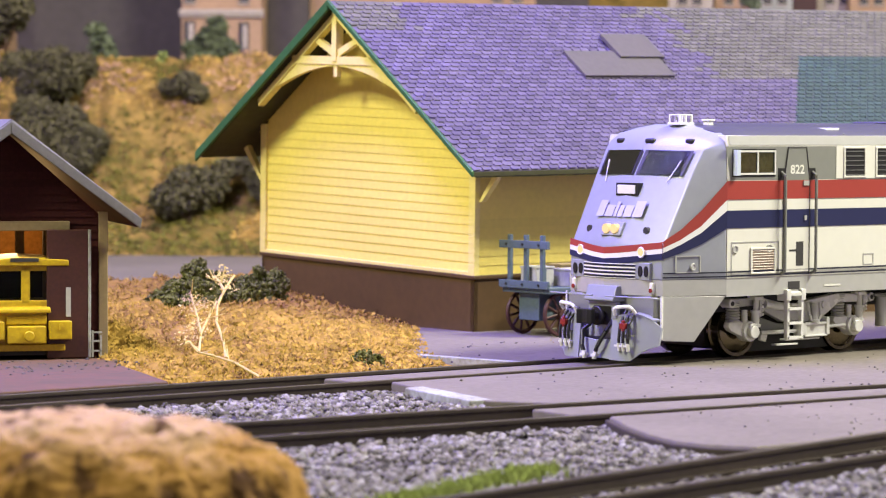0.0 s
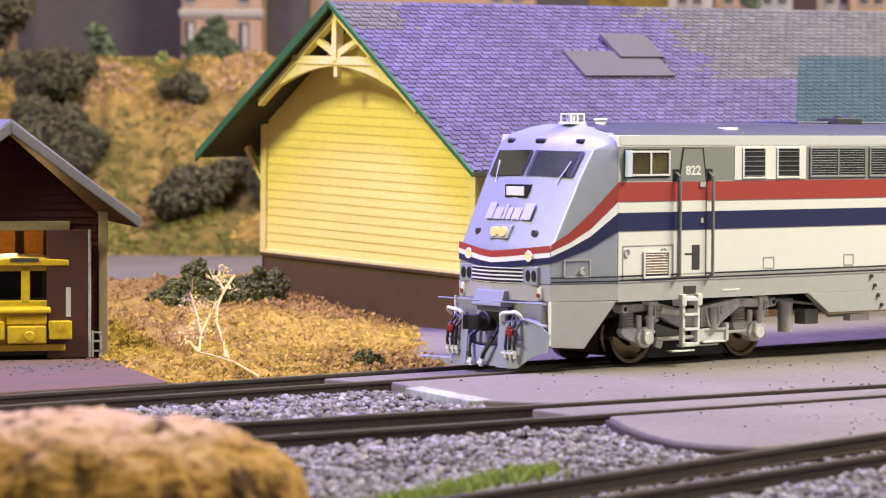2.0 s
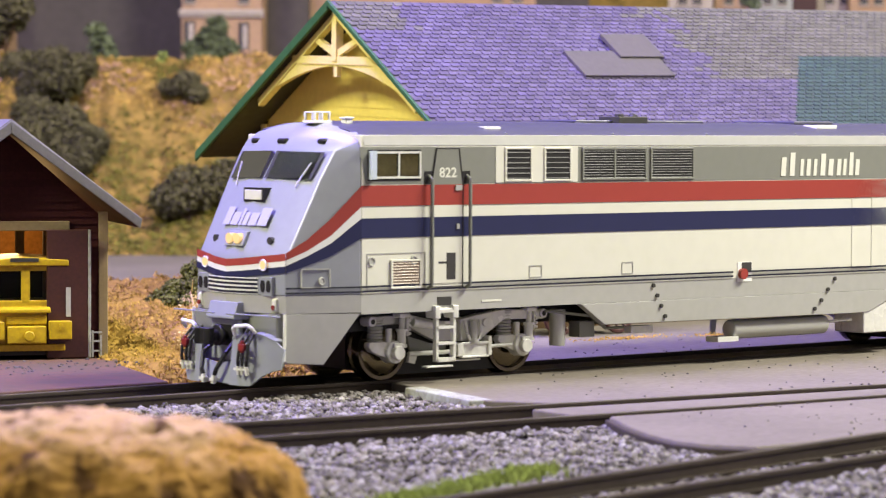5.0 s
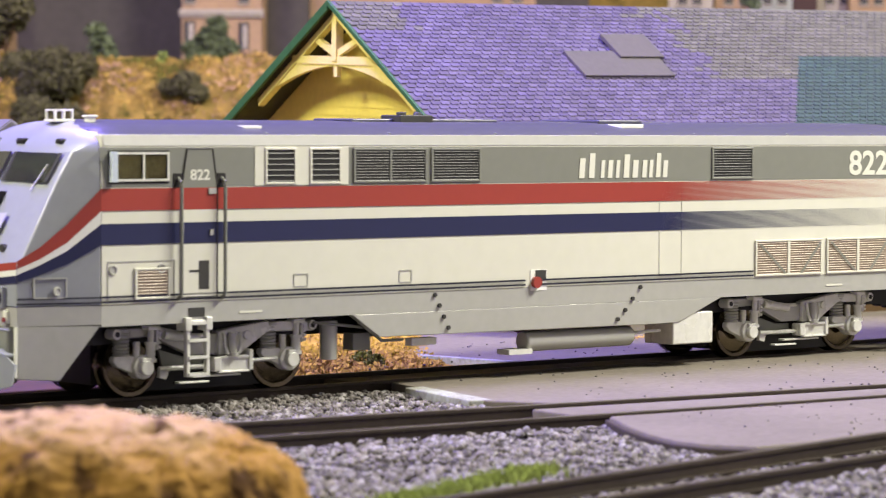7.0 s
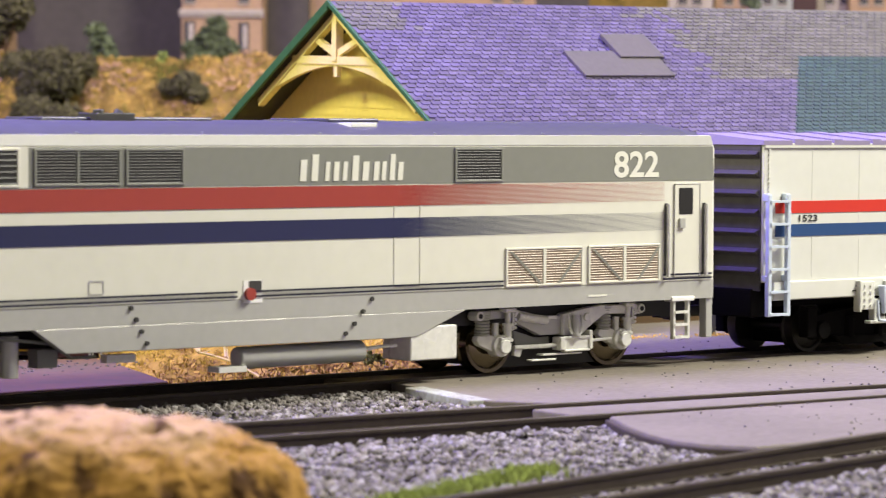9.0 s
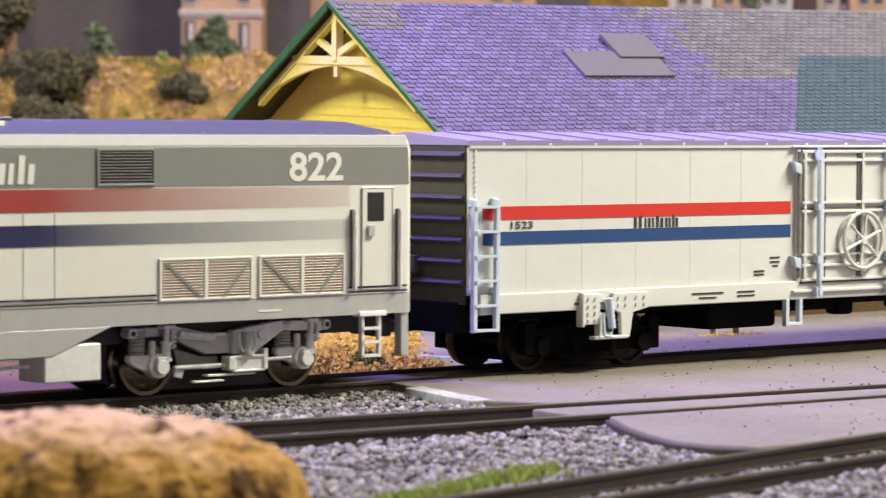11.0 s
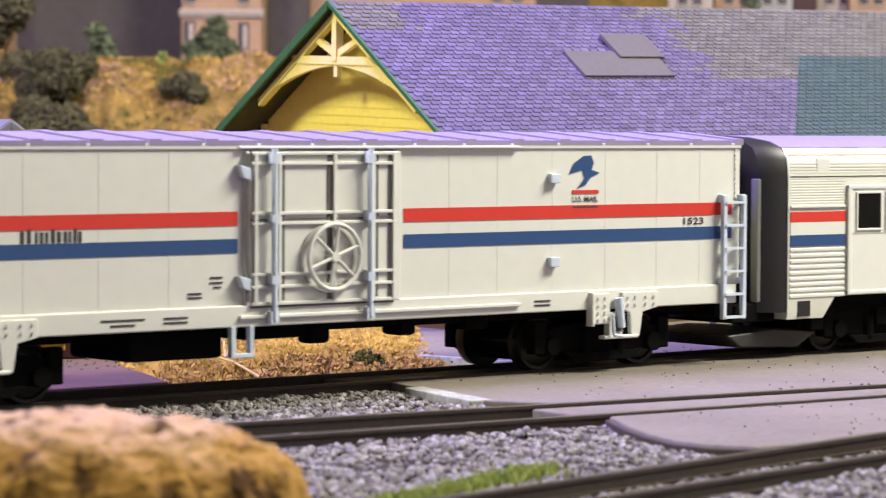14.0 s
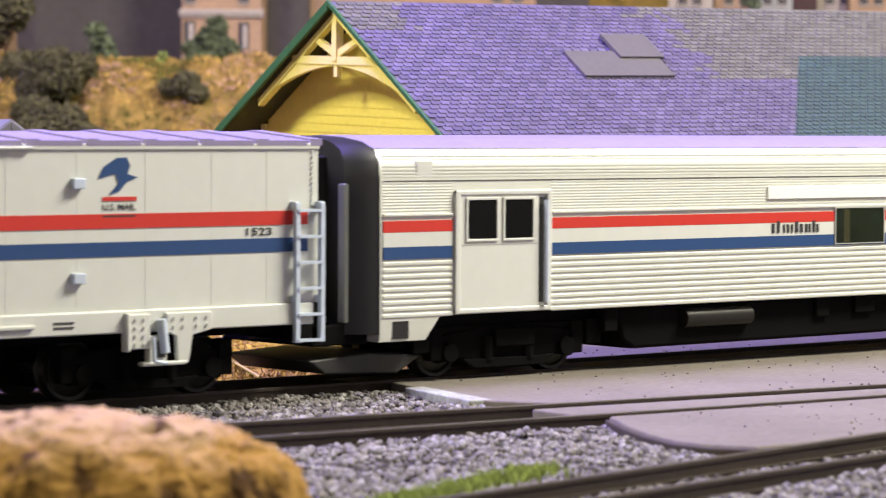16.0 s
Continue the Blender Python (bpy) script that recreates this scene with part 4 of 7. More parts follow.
        part("headlight", Shape().tube((-27.75, sgn * 1.2, 26.9), (-25.5, sgn * 1.2, 26.9), 0.95, 16), LAMPGLOW, L)
        part("recess_light", Shape().tube((-25.55, sgn * 8.3, 26.6), (-24.5, sgn * 8.3, 26.6), 0.75, 14), DARK, L)
        part("class_light", Shape().box(-15.35, -14.0, sgn * 10.1 - 1.1, sgn * 10.1 + 1.1, 44.1, 45.2), BLACK, L, bevel=0.4)
        part("socket_box", Shape().box(-27.3, -26.4, sgn * 9.6 - 1.7, sgn * 9.6 + 1.7, 16.7, 20.2), NOSE, L, bevel=0.15)
        for dy in (-0.85, 0.85):
            part("socket", Shape().loft([[(x, sgn * 9.6 + dy + 0.62 * math.cos(a), 18.5 + 1.15 * math.sin(a)) for a in (0, 0.6, 1.2, 1.94, 2.54, 3.14, 3.74, 4.34, 5.08, 5.68)] for x in (-27.5, -27.0)]), BLACK, L)
        part("lower_lamp", Shape().box(-27.0, -25.7, sgn * 11.4 - 0.62, sgn * 11.4 + 0.62, 13.9, 16.4), LETTER, L, "small lamp with a red lens", bevel=0.4)
        part("red_lens", Shape().tube((-27.15, sgn * 11.4, 14.7), (-26.8, sgn * 11.4, 14.7), 0.45, 12), REDCOCK, L)
        sheet_at = lambda y, x, z0, z1: [(x - 0.9, sgn * y, z0), (x - 0.5, sgn * y, z0), (x + 0.4, sgn * y, z1), (x, sgn * y, z1)]
        part("plow_center", Shape().loft([sheet_at(0, -31.2, 0.9, 4.4), sheet_at(4.7, -30.8, 0.7, 4.8)]), NOSE, L, bevel=0.1)
        pw = part("plow_wing", Shape().loft([sheet_at(4.6, -31.0, 0.6, 9.0), sheet_at(7.5, -30.6, 0.55, 9.7), sheet_at(9.6, -30.0, 0.6, 10.0), sheet_at(11.6, -29.0, 2.3, 9.5), sheet_at(13.2, -27.8, 3.3, 8.6), sheet_at(14.3, -26.6, 3.7, 7.2)]), NOSE, L, "pale pilot plow wing with a flanged top", smooth=True)
        part("wing_flange", Shape().loft([[(x - 0.1, sgn * y, z), (x + 1.8, sgn * y, z + 0.1), (x + 1.8, sgn * y, z + 0.4), (x - 0.1, sgn * y, z + 0.35)] for y, x, z in ((4.6, -31.0, 8.9), (7.5, -30.6, 9.6), (9.6, -30.0, 9.9), (11.6, -29.0, 9.4), (13.2, -27.8, 8.5))]), NOSE, pw)
        part("step_handle", Shape().path([(-31.2, sgn * 5.6, 9.6), (-31.8, sgn * 5.8, 10.8), (-31.9, sgn * 6.6, 11.3), (-31.7, sgn * 10.0, 11.6), (-31.2, sgn * 10.6, 11.1), (-30.4, sgn * 10.6, 10.2)], 0.36, 8), WHITE, L, "white step handle", smooth=True)
        part("lift_bar", Shape().path([(-30.4, sgn * 2.0, 13.3), (-30.2, sgn * 14.8, 13.4), (-28.6, sgn * 15.6, 13.2)], 0.16, 6), NOSE, L, smooth=True)
        part("corner_post", Shape().box(-26.6, -26.1, sgn * 14.0 - 0.2, sgn * 14.0 + 0.2, 5.0, 13.6), LETTER, L, bevel=0.08)
        for y, lean in ((7.0, 0.5), (8.3, 0.3), (9.6, 0.4)):
            part("air_hose", Shape().path([(-29.4, sgn * y, 10.6), (-31.6, sgn * (y + lean), 8.0), (-32.0, sgn * (y + lean), 5.2), (-31.8, sgn * (y + lean * 0.6), 3.6)], 0.3, 8), BLACK, L, smooth=True)
            part("hose_end", Shape().tube((-31.9, sgn * (y + lean * 0.6), 4.2), (-31.6, sgn * (y + lean * 0.5), 2.6), 0.36, 8).box(-32.1, -31.3, sgn * y + lean * 0.5 - 0.5, sgn * y + lean * 0.5 + 0.5, 3.4, 3.8), LETTER, L)
        part("air_cock", Shape().box(-32.4, -31.5, sgn * 8.8 - 0.8, sgn * 8.8 + 0.8, 7.0, 8.2).tube((-32.0, sgn * 8.8, 6.6), (-32.0, sgn * 8.8, 8.8), 0.4, 8), REDCOCK, L, "red air cock", bevel=0.2)
        part("rung", Shape().box(-31.4, -31.0, sgn * 9.0 - 2.0, sgn * 9.0 + 1.6, 5.6, 5.9), GREY, L)
        part("main_hose", Shape().path([(-29.0, sgn * 2.6, 8.4), (-31.8, sgn * 3.4, 6.2), (-33.0, sgn * 2.2, 3.2), (-33.0, sgn * 1.6, 1.8)], 0.42, 8), BLACK, L, smooth=True)
        part("hose_end", Shape().tube((-33.0, sgn * 1.7, 2.2), (-33.0, sgn * 1.4, 0.7), 0.5, 10).box(-33.6, -32.4, sgn * 1.6 - 0.7, sgn * 1.6 + 0.7, 1.2, 1.7), LETTER, L)
    part("class_light", Shape().box(-16.75, -15.4, -1.3, 1.3, 44.1, 45.2), BLACK, L, bevel=0.4)
    part("headlight_housing", Shape().prism([(-27.7, 25.5), (-26.3, 28.2), (-25.0, 28.2), (-25.5, 25.5)], -2.8, 2.8), NOSE, L, bevel=0.2)
    part("number_board", Shape().box(-23.1, -21.6, -2.6, 2.6, 33.9, 35.7), LETTER, L, "white number board in a dark frame", bevel=0.1)
    part("number_board_frame", Shape().box(-22.9, -21.2, -3.1, 3.1, 33.5, 36.1), BLACK, L)
    fm = Shape()
    for a, b, hgt in ((-7.0, -4.6, 3.2), (-4.3, -1.6, 2.3), (-1.3, -0.3, 3.0), (0.0, 1.2, 2.3), (1.5, 3.6, 2.3), (3.9, 6.4, 3.2)):
        y0, y1 = -b, -a
        fm.add([(fx(29.3) - 1.35 + 0.12 * abs(y0) , y0, 29.3), (fx(29.3) - 1.35 + 0.12 * abs(y1), y1, 29.3), (fx(29.3 + hgt) - 1.35 + 0.12 * abs(y1), y1, 29.3 + hgt), (fx(29.3 + hgt) - 1.35 + 0.12 * abs(y0), y0, 29.3 + hgt)], [(0, 1, 2, 3)])
    part("lettering_shape", fm, NOSEMARK, L, "white brand mark shape on the nose")
    part("anticlimber", Shape().loft([[(-29.6, y, 15.4), (-30.2, y, 13.5), (-30.6, y, 12.9), (-30.6, y, 12.3), (-29.6, y, 12.2), (-27.0, y, 12.2), (-27.0, y, 15.4)] for y in (-4.3, 4.3)]), NOSE, L, bevel=0.2)
    part("draft_face", Shape().box(-29.4, -28.4, -4.2, 4.2, 4.8, 12.2), NOSE, L, bevel=0.2)
    part("coupler_pocket", Shape().box(-27.2, -25, -12.6, 12.6, 4, 13.5), GREY, L, bevel=0.3)
    part("pocket_hole", Shape().box(-29.5, -29.0, -2.6, 2.6, 7.4, 11.2), BLACK, L)
    part("coupler", Shape().tube((-33, 0, 9.3), (-29, 0, 9.3), 1.1, 14).tube((-31.4, 0, 9.3), (-30.6, 0, 9.3), 2.0, 16).prism([(-32.6, -1.2), (-34.2, -1.9), (-35.0, -1.0), (-34.0, -0.2), (-34.1, 1.0), (-35.2, 1.7), (-34.4, 2.2), (-32.8, 1.4)], 7.8, 10.8, "z"), BLACK, L, "black knuckle coupler", bevel=0.25)
    part("coupler", Shape().box(205, 213, -1.3, 1.3, 8.2, 10.4), BLACK, L, bevel=0.3)
    part("underframe", Shape().box(-24, 204, -10, 10, 9.5, 13.3), BLACK, L)
    part("fuel_filter", Shape().tube((41, -13, 5), (41, -13, 12), 1.6, 14), SILVER, L, smooth=True)
    part("pipe_run", Shape().path([(36, -15, 12), (48, -15, 10.6), (52, -15, 8.0), (57, -15, 8.0)], 0.3, 6).box(46, 50, -14, -11, 6.4, 9.5), GREY, L)
    for cx in (15.9, 166.9):
        loco_truck(L, cx)
    for x in (0, 31.8, 151.0, 182.8):
        wheelset(L, x, 5.85, STEEL)
    return L


# ---------- mail boxcar ----------
def black_truck(car, cx, half, step=True):
    for sgn in (-1, 1):
        f = Shape().prism([(cx - half - 4, 4.2), (cx - half - 2, 2.8), (cx - half + 4, 3.6), (cx - 4, 1.8), (cx + 4, 1.8), (cx + half - 4, 3.6), (cx + half + 2, 2.8), (cx + half + 4, 4.2), (cx + half + 3, 7.6), (cx + half - 2, 8.6), (cx + 4, 9.4), (cx - 4, 9.4), (cx - half + 2, 8.6), (cx - half - 3, 7.6)], sgn * 11.2, sgn * 13)
        fr = part("truck_frame", f, TRUCKBLACK, car, "black truck side frame", bevel=0.3)
        for ax in (-half, half):
            part("axle_cap", Shape().tube((cx + ax, sgn * 13, 4.9), (cx + ax, sgn * 14.2, 4.9), 1.9, 14), TRUCKBLACK, fr, bevel=0.2)
            part("coil_spring", Shape().tube((cx + ax * 0.35, sgn * 13, 3), (cx + ax * 0.35, sgn * 13, 7.6), 1.3, 10), TRUCKBLACK, fr)
    for sgn in (-1, 1):
        part("equalizer", Shape().prism([(cx - half + 3, 3.6), (cx - half + 6, 1.7), (cx + half - 6, 1.7), (cx + half - 3, 3.6), (cx + half - 6, 3.4), (cx - half + 6, 3.4)], sgn * 12.9, sgn * 13.9), TRUCKBLACK, car, bevel=0.15)
        for px in (cx + half + 3.1, cx - half - 3.1):
            part("pedestal", Shape().box(px - 1.5, px + 1.5, sgn * 11, sgn * 13.6, 3.4, 9.8), TRUCKBLACK, car, bevel=0.3)
        part("brake_beam", Shape().tube((cx - half + 4, sgn * 12.4, 7.2), (cx + half - 4, sgn * 12.4, 7.0), 0.5, 8), CARSTEEL, car, smooth=True)
    part("truck_core", Shape().box(cx - half, cx + half, -8, 8, 1.6, 10), TRUCKBLACK, car)


def build_boxcar():
    C = thing("boxcar", "white mail boxcar with red and blue stripes behind the locomotive", "boxcar")
    x0, x1, ys = 218.0, 433.2, -17.5
    part("body", Shape().box(x0 + 0.6, x1 - 0.6, ys, -ys, 15.8, 44.2), CARSIDE, C, bevel=0.15)
    part("side_sill", Shape().box(x0 + 3, x1 - 2, ys - 0.7, ys + 2, 12.0, 15.9), CARSIDE, C, bevel=0.3)
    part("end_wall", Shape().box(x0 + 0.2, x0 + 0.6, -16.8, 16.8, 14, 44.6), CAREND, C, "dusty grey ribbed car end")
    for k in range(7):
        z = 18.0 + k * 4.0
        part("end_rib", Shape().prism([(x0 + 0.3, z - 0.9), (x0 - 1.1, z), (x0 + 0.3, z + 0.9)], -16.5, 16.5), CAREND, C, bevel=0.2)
    n = 18
    step = (x1 - x0) / n
    for k in range(n):
        a, b = x0 + k * step, x0 + (k + 1) * step
        for xa, xb, up in ((a, a + step * 0.72, 0), (a + step * 0.78, b, 0.28)):
            part("roof_panel" if not up else "roof_batten", Shape().loft([[(x, -17.9, 44.0), (x, -17.9, 44.9 + up), (x, 0, 46.4 + up), (x, 17.9, 44.9 + up), (x, 17.9, 44.0)] for x in (xa, xb)]), CARROOF, C)
    part("top_rail", Shape().box(x0 + 0.5, x1 - 0.5, ys - 0.35, ys + 0.2, 43.3, 44.4), CARSIDE, C, bevel=0.15)
    for x in (x0 + 2.0, x1 - 2.0):
        for k in range(14):
            part("rivet", Shape().tube((x, ys - 0.3, 43 - k * 0.95), (x, ys, 43 - k * 0.95), 0.28, 6), CARSIDE, C)
    for x in (233, 247.5, 262, 277, 291.5, 355, 367, 381, 395, 409, 421):
        part("panel_seam", Shape().box(x, x + 0.5, ys - 0.04, ys, 16, 43.3), CARSIDE, C)
    for a, b in ((x0 + 4, 306.2), (344.0, x1 - 3)):
        part("red_stripe", Shape().box(a, b, ys - 0.12, ys, 29.9, 32.4), CARRED, C)
        part("blue_stripe", Shape().box(a, b, ys - 0.12, ys, 25.1, 27.6), CARBLUE, C)
    for x, w in ((229.0, 5.6), (416.5, 5.6)):
        part("number", text_shape("1523", 1.4, w).moved(Matrix.Translation((x, ys - 0.14, 28.1))), LETTERDARK, C, "small dark number 1523")
    blocks(C, 261.5, 273.6, 27.7, 30.3, LETTERDARK, ys, "small dark brand mark shape")
    # sliding door with lock rods and a handwheel
    D = part("sliding_door", Shape().box(307.5, 342.8, ys - 0.8, ys + 0.2, 15.6, 43.0), CARSIDE, C, "white plug door with lock rods", bevel=0.2)
    fr = Shape()
    for z in (42.6, 40.8, 32.0, 30.2, 21.2, 19.0, 16.0):
        fr.box(308.5, 341.5, ys - 1.35, ys - 0.9, z - 0.3, z + 0.3)
    for x in (309.3, 314.6, 327.0, 336.0, 340.8):
        fr.box(x - 0.35, x + 0.35, ys - 1.45, ys - 0.9, 16, 42.8)
    part("door_frame", fr, CARSIDE, D, bevel=0.1)
    for xa, xb in ((307.5, 308.2), (315.0, 315.9), (325.6, 326.5), (336.5, 337.3), (339.7, 340.4)):
        part("door_gap", Shape().box(xa, xb, ys - 1.0, ys - 0.78, 16.5, 42.6), DOORGAP, D)
    for z in (43.0, 30.9, 15.5):
        part("door_gap", Shape().box(308.5, 341, ys - 1.0, ys - 0.78, z - 0.2, z + 0.15), DOORGAP, D)
    for x in (312.8, 334.6):
        part("lock_rod", Shape().tube((x, ys - 2.1, 13.0), (x, ys - 2.1, 43.6), 0.55, 10).box(x - 0.9, x + 0.9, ys - 2.4, ys - 1.2, 12.6, 14.6).box(x - 0.8, x + 0.8, ys - 2.6, ys - 1, 30.5, 31.8).box(x - 0.8, x + 0.8, ys - 2.6, ys - 1, 19.5, 21).box(x - 0.8, x + 0.8, ys - 2.6, ys - 1, 40.8, 42.6), LADDER, D, "pale lock rod", smooth=True)
    H = part("handwheel", Shape().ring((326.3, ys - 2.2, 24.0), 5.9, 0.45, "y", 36, 8), CARSIDE, D, "spoked door handwheel", smooth=True)
    part("hub", Shape().tube((326.3, ys - 2.6, 24), (326.3, ys - 0.9, 24), 0.9, 12), CARSIDE, H)
    for k in range(6):
        a = math.radians(60 * k + 20)
        part("spoke", Shape().tube((326.3, ys - 2.2, 24), (326.3 + 5.8 * math.cos(a), ys - 2.2, 24 + 5.8 * math.sin(a)), 0.35, 6), CARSIDE, H)
    # grey ring modelled as the handwheel's cast shadow on the door
    part("wheel_shadow_ring", Shape().ring((325.6, ys - 1.0, 23.7), 5.9, 0.35, "y", 30, 6), SILVER, H)
    part("door_track", Shape().box(306, 372, ys - 1.3, ys, 13.4, 14.1).box(306, 372, ys - 1.0, ys, 43.4, 43.9), CARSIDE, C, bevel=0.15)
    for x, z in ((307.0, 39.0), (307.0, 19.5)):
        part("door_stop", Shape().prism([(x - 1.4, z + 1.6), (x + 1, z + 1.0), (x + 1, z - 1.2), (x - 0.6, z - 0.6)], ys - 1.6, ys), LADDER, C, bevel=0.15)
    for x, z in ((381, 37.6), (381, 21.6)):
        part("bracket", Shape().box(x - 1.2, x + 1.2, ys - 1.2, ys, z - 0.9, z + 0.9), LADDER, C, bevel=0.15)
    # painted emblem, lines of writing
    e = Shape().add([(385.3, 0, 38.4), (386.4, 0, 40.4), (389.0, 0, 41.9), (391.2, 0, 42.0), (391.9, 0, 40.6), (391.3, 0, 39.2), (393.4, 0, 38.6), (391.2, 0, 37.8), (389.6, 0, 36.2), (387.4, 0, 35.6), (389.4, 0, 37.6), (388.8, 0, 39.2)], [(0, 1, 2, 11), (2, 3, 4, 5, 11), (11, 5, 6, 7, 10), (10, 7, 8, 9)]).moved(Matrix.Translation((0, ys - 0.14, 0)))
    part("emblem", e, CARBLUE, C, "blue emblem shape")
    part("emblem_bar", Shape().box(386.2, 393.2, ys - 0.14, ys, 34.6, 35.3), CARRED, C)
    part("wording", text_shape("U.S. MAIL", 1.1, 6.8).moved(Matrix.Translation((386.2, ys - 0.14, 33.0))), LETTERDARK, C)
    for xa, xb, z in ((386.2, 393.0, 32.0), (300.2, 303.0, 20.9), (300.2, 303.0, 20.0), (301, 302.6, 19.2), (246, 250, 14.3), (245, 252, 13.3), (277, 286, 14.2), (279, 284, 13.3), (290, 295, 14.2), (290, 295, 13.4), (376, 380, 14.2), (376, 380, 13.4), (295.5, 298.5, 18.2), (295.5, 298.5, 17.5)):
        part("writing_bar", Shape().box(xa, xb, ys - 0.84 if z < 15 else ys - 0.14, ys, z - 0.15, z + 0.15), LETTERDARK, C)
    for xa, xb in ((218.8, 224.4), (426.8, 432.4)):
        ladder(C, xa, xb, ys - 1.3, 8.8, 33.8, 6, LADDER, 0.5, top=1.0)
        part("ladder_bracket", Shape().box(xa - 0.6, xa + 0.6, ys - 1.4, ys, 32.4, 34).box(xb - 0.6, xb + 0.6, ys - 1.4, ys, 32.4, 34).box(xa - 0.6, xa + 0.6, ys - 1.4, ys, 16, 17.2).box(xb - 0.6, xb + 0.6, ys - 1.4, ys, 16, 17.2), LADDER, C, bevel=0.15)
    part("stirrup", Shape().box(304.4, 305.4, ys - 0.8, ys + 0.4, 6.8, 12.2).box(308.4, 309.4, ys - 0.8, ys + 0.4, 6.8, 12.2).box(304.4, 309.4, ys - 0.8, ys + 0.4, 6.6, 7.4), LADDER, C, bevel=0.12)
    for cx in (254.5, 398.5):
        black_truck(C, cx, 13.5)
        st = Shape()
        a = cx - 8
        st.prism([(a, 15.2), (a + 4.6, 15.2), (a + 4.6, 9.2), (a, 9.2)], ys - 1.6, ys - 0.6).box(a - 0.4, a + 0.3, ys - 1.9, ys, 8.8, 15.4)
        st.prism([(a + 8, 15.2), (a + 17.5, 15.2), (a + 17.5, 12), (a + 13.5, 11.2), (a + 12.6, 6.4), (a + 10.4, 6.4), (a + 10, 11.2), (a + 8, 12)], ys - 1.6, ys - 0.6)
        st.box(a + 4.4, a + 8, ys - 1.6, ys, 6.8, 11.4).box(a + 3, a + 12, ys - 1.9, ys, 6.2, 6.9)
        B = part("brake_bracket", st, CARSIDE, C, bevel=0.2)
        for k in range(4):
            for q in (a + 1.4, a + 3.2, a + 9.4, a + 11.4, a + 14.2, a + 16.4):
                if k < 2 or q < a + 4:
                    part("rivet", Shape().tube((q, ys - 1.9, 14.3 - k * 1.4), (q, ys - 1.5, 14.3 - k * 1.4), 0.3, 6), CARSIDE, B)
        part("step_bar", Shape().path([(a + 4.8, ys - 2.2, 11.2), (a + 4.8, ys - 2.6, 7.0), (a + 7.4, ys - 2.6, 6.6)], 0.35, 6), LADDER, B)
        part("bracket_hole", Shape().box(a + 5.2, a + 7.6, ys - 1.72, ys - 1.5, 7.6, 10.6), DARK, B)
        part("shock_strut", Shape().tube((a + 7.4, ys - 1.8, 8.4), (a + 6.6, ys - 1.8, 14.2), 0.9, 10), LADDER, B, smooth=True)
    part("underframe", Shape().box(x0 + 1, x1 - 1, -11, 11, 10.2, 13.6), TRUCKBLACK, C)
    for q in ((285, 305, -15, 4, 6.5, 12), (311, 330, -13, -2, 9.2, 12), (348, 352, -12, -6, 8.4, 12), (364, 370, -12, -6, 8.8, 12), (325, 330, -14, -10, 8, 12)):
        part("underfloor_box", Shape().box(*q), TRUCKBLACK, C, bevel=0.8)
    part("end_beam", Shape().box(x0 - 0.4, x0 + 5, -15, 15, 8.5, 14.4), TRUCKBLACK, C, bevel=0.3)
    part("end_beam", Shape().box(x1 - 5, x1 + 0.2, -15, 15, 9, 14.4), TRUCKBLACK, C, bevel=0.3)
    part("brake_wheel_box", Shape().box(x0 - 1.4, x0, -4, 1, 19.5, 23), CAREND, C, bevel=0.3)
    part("coupler", Shape().box(210.5, 219, -1.3, 1.3, 8.2, 10.4).box(209, 212.5, -2.2, 2.2, 7.6, 11), BLACK, C, bevel=0.3)
    part("coupler", Shape().box(431, 441, -1.3, 1.3, 8.2, 10.4), BLACK, C, bevel=0.3)
    for cx in (254.5, 398.5):
        for d in (-13.5, 13.5):
            wheelset(C, cx + d, 5.3, CARSTEEL)
    return C


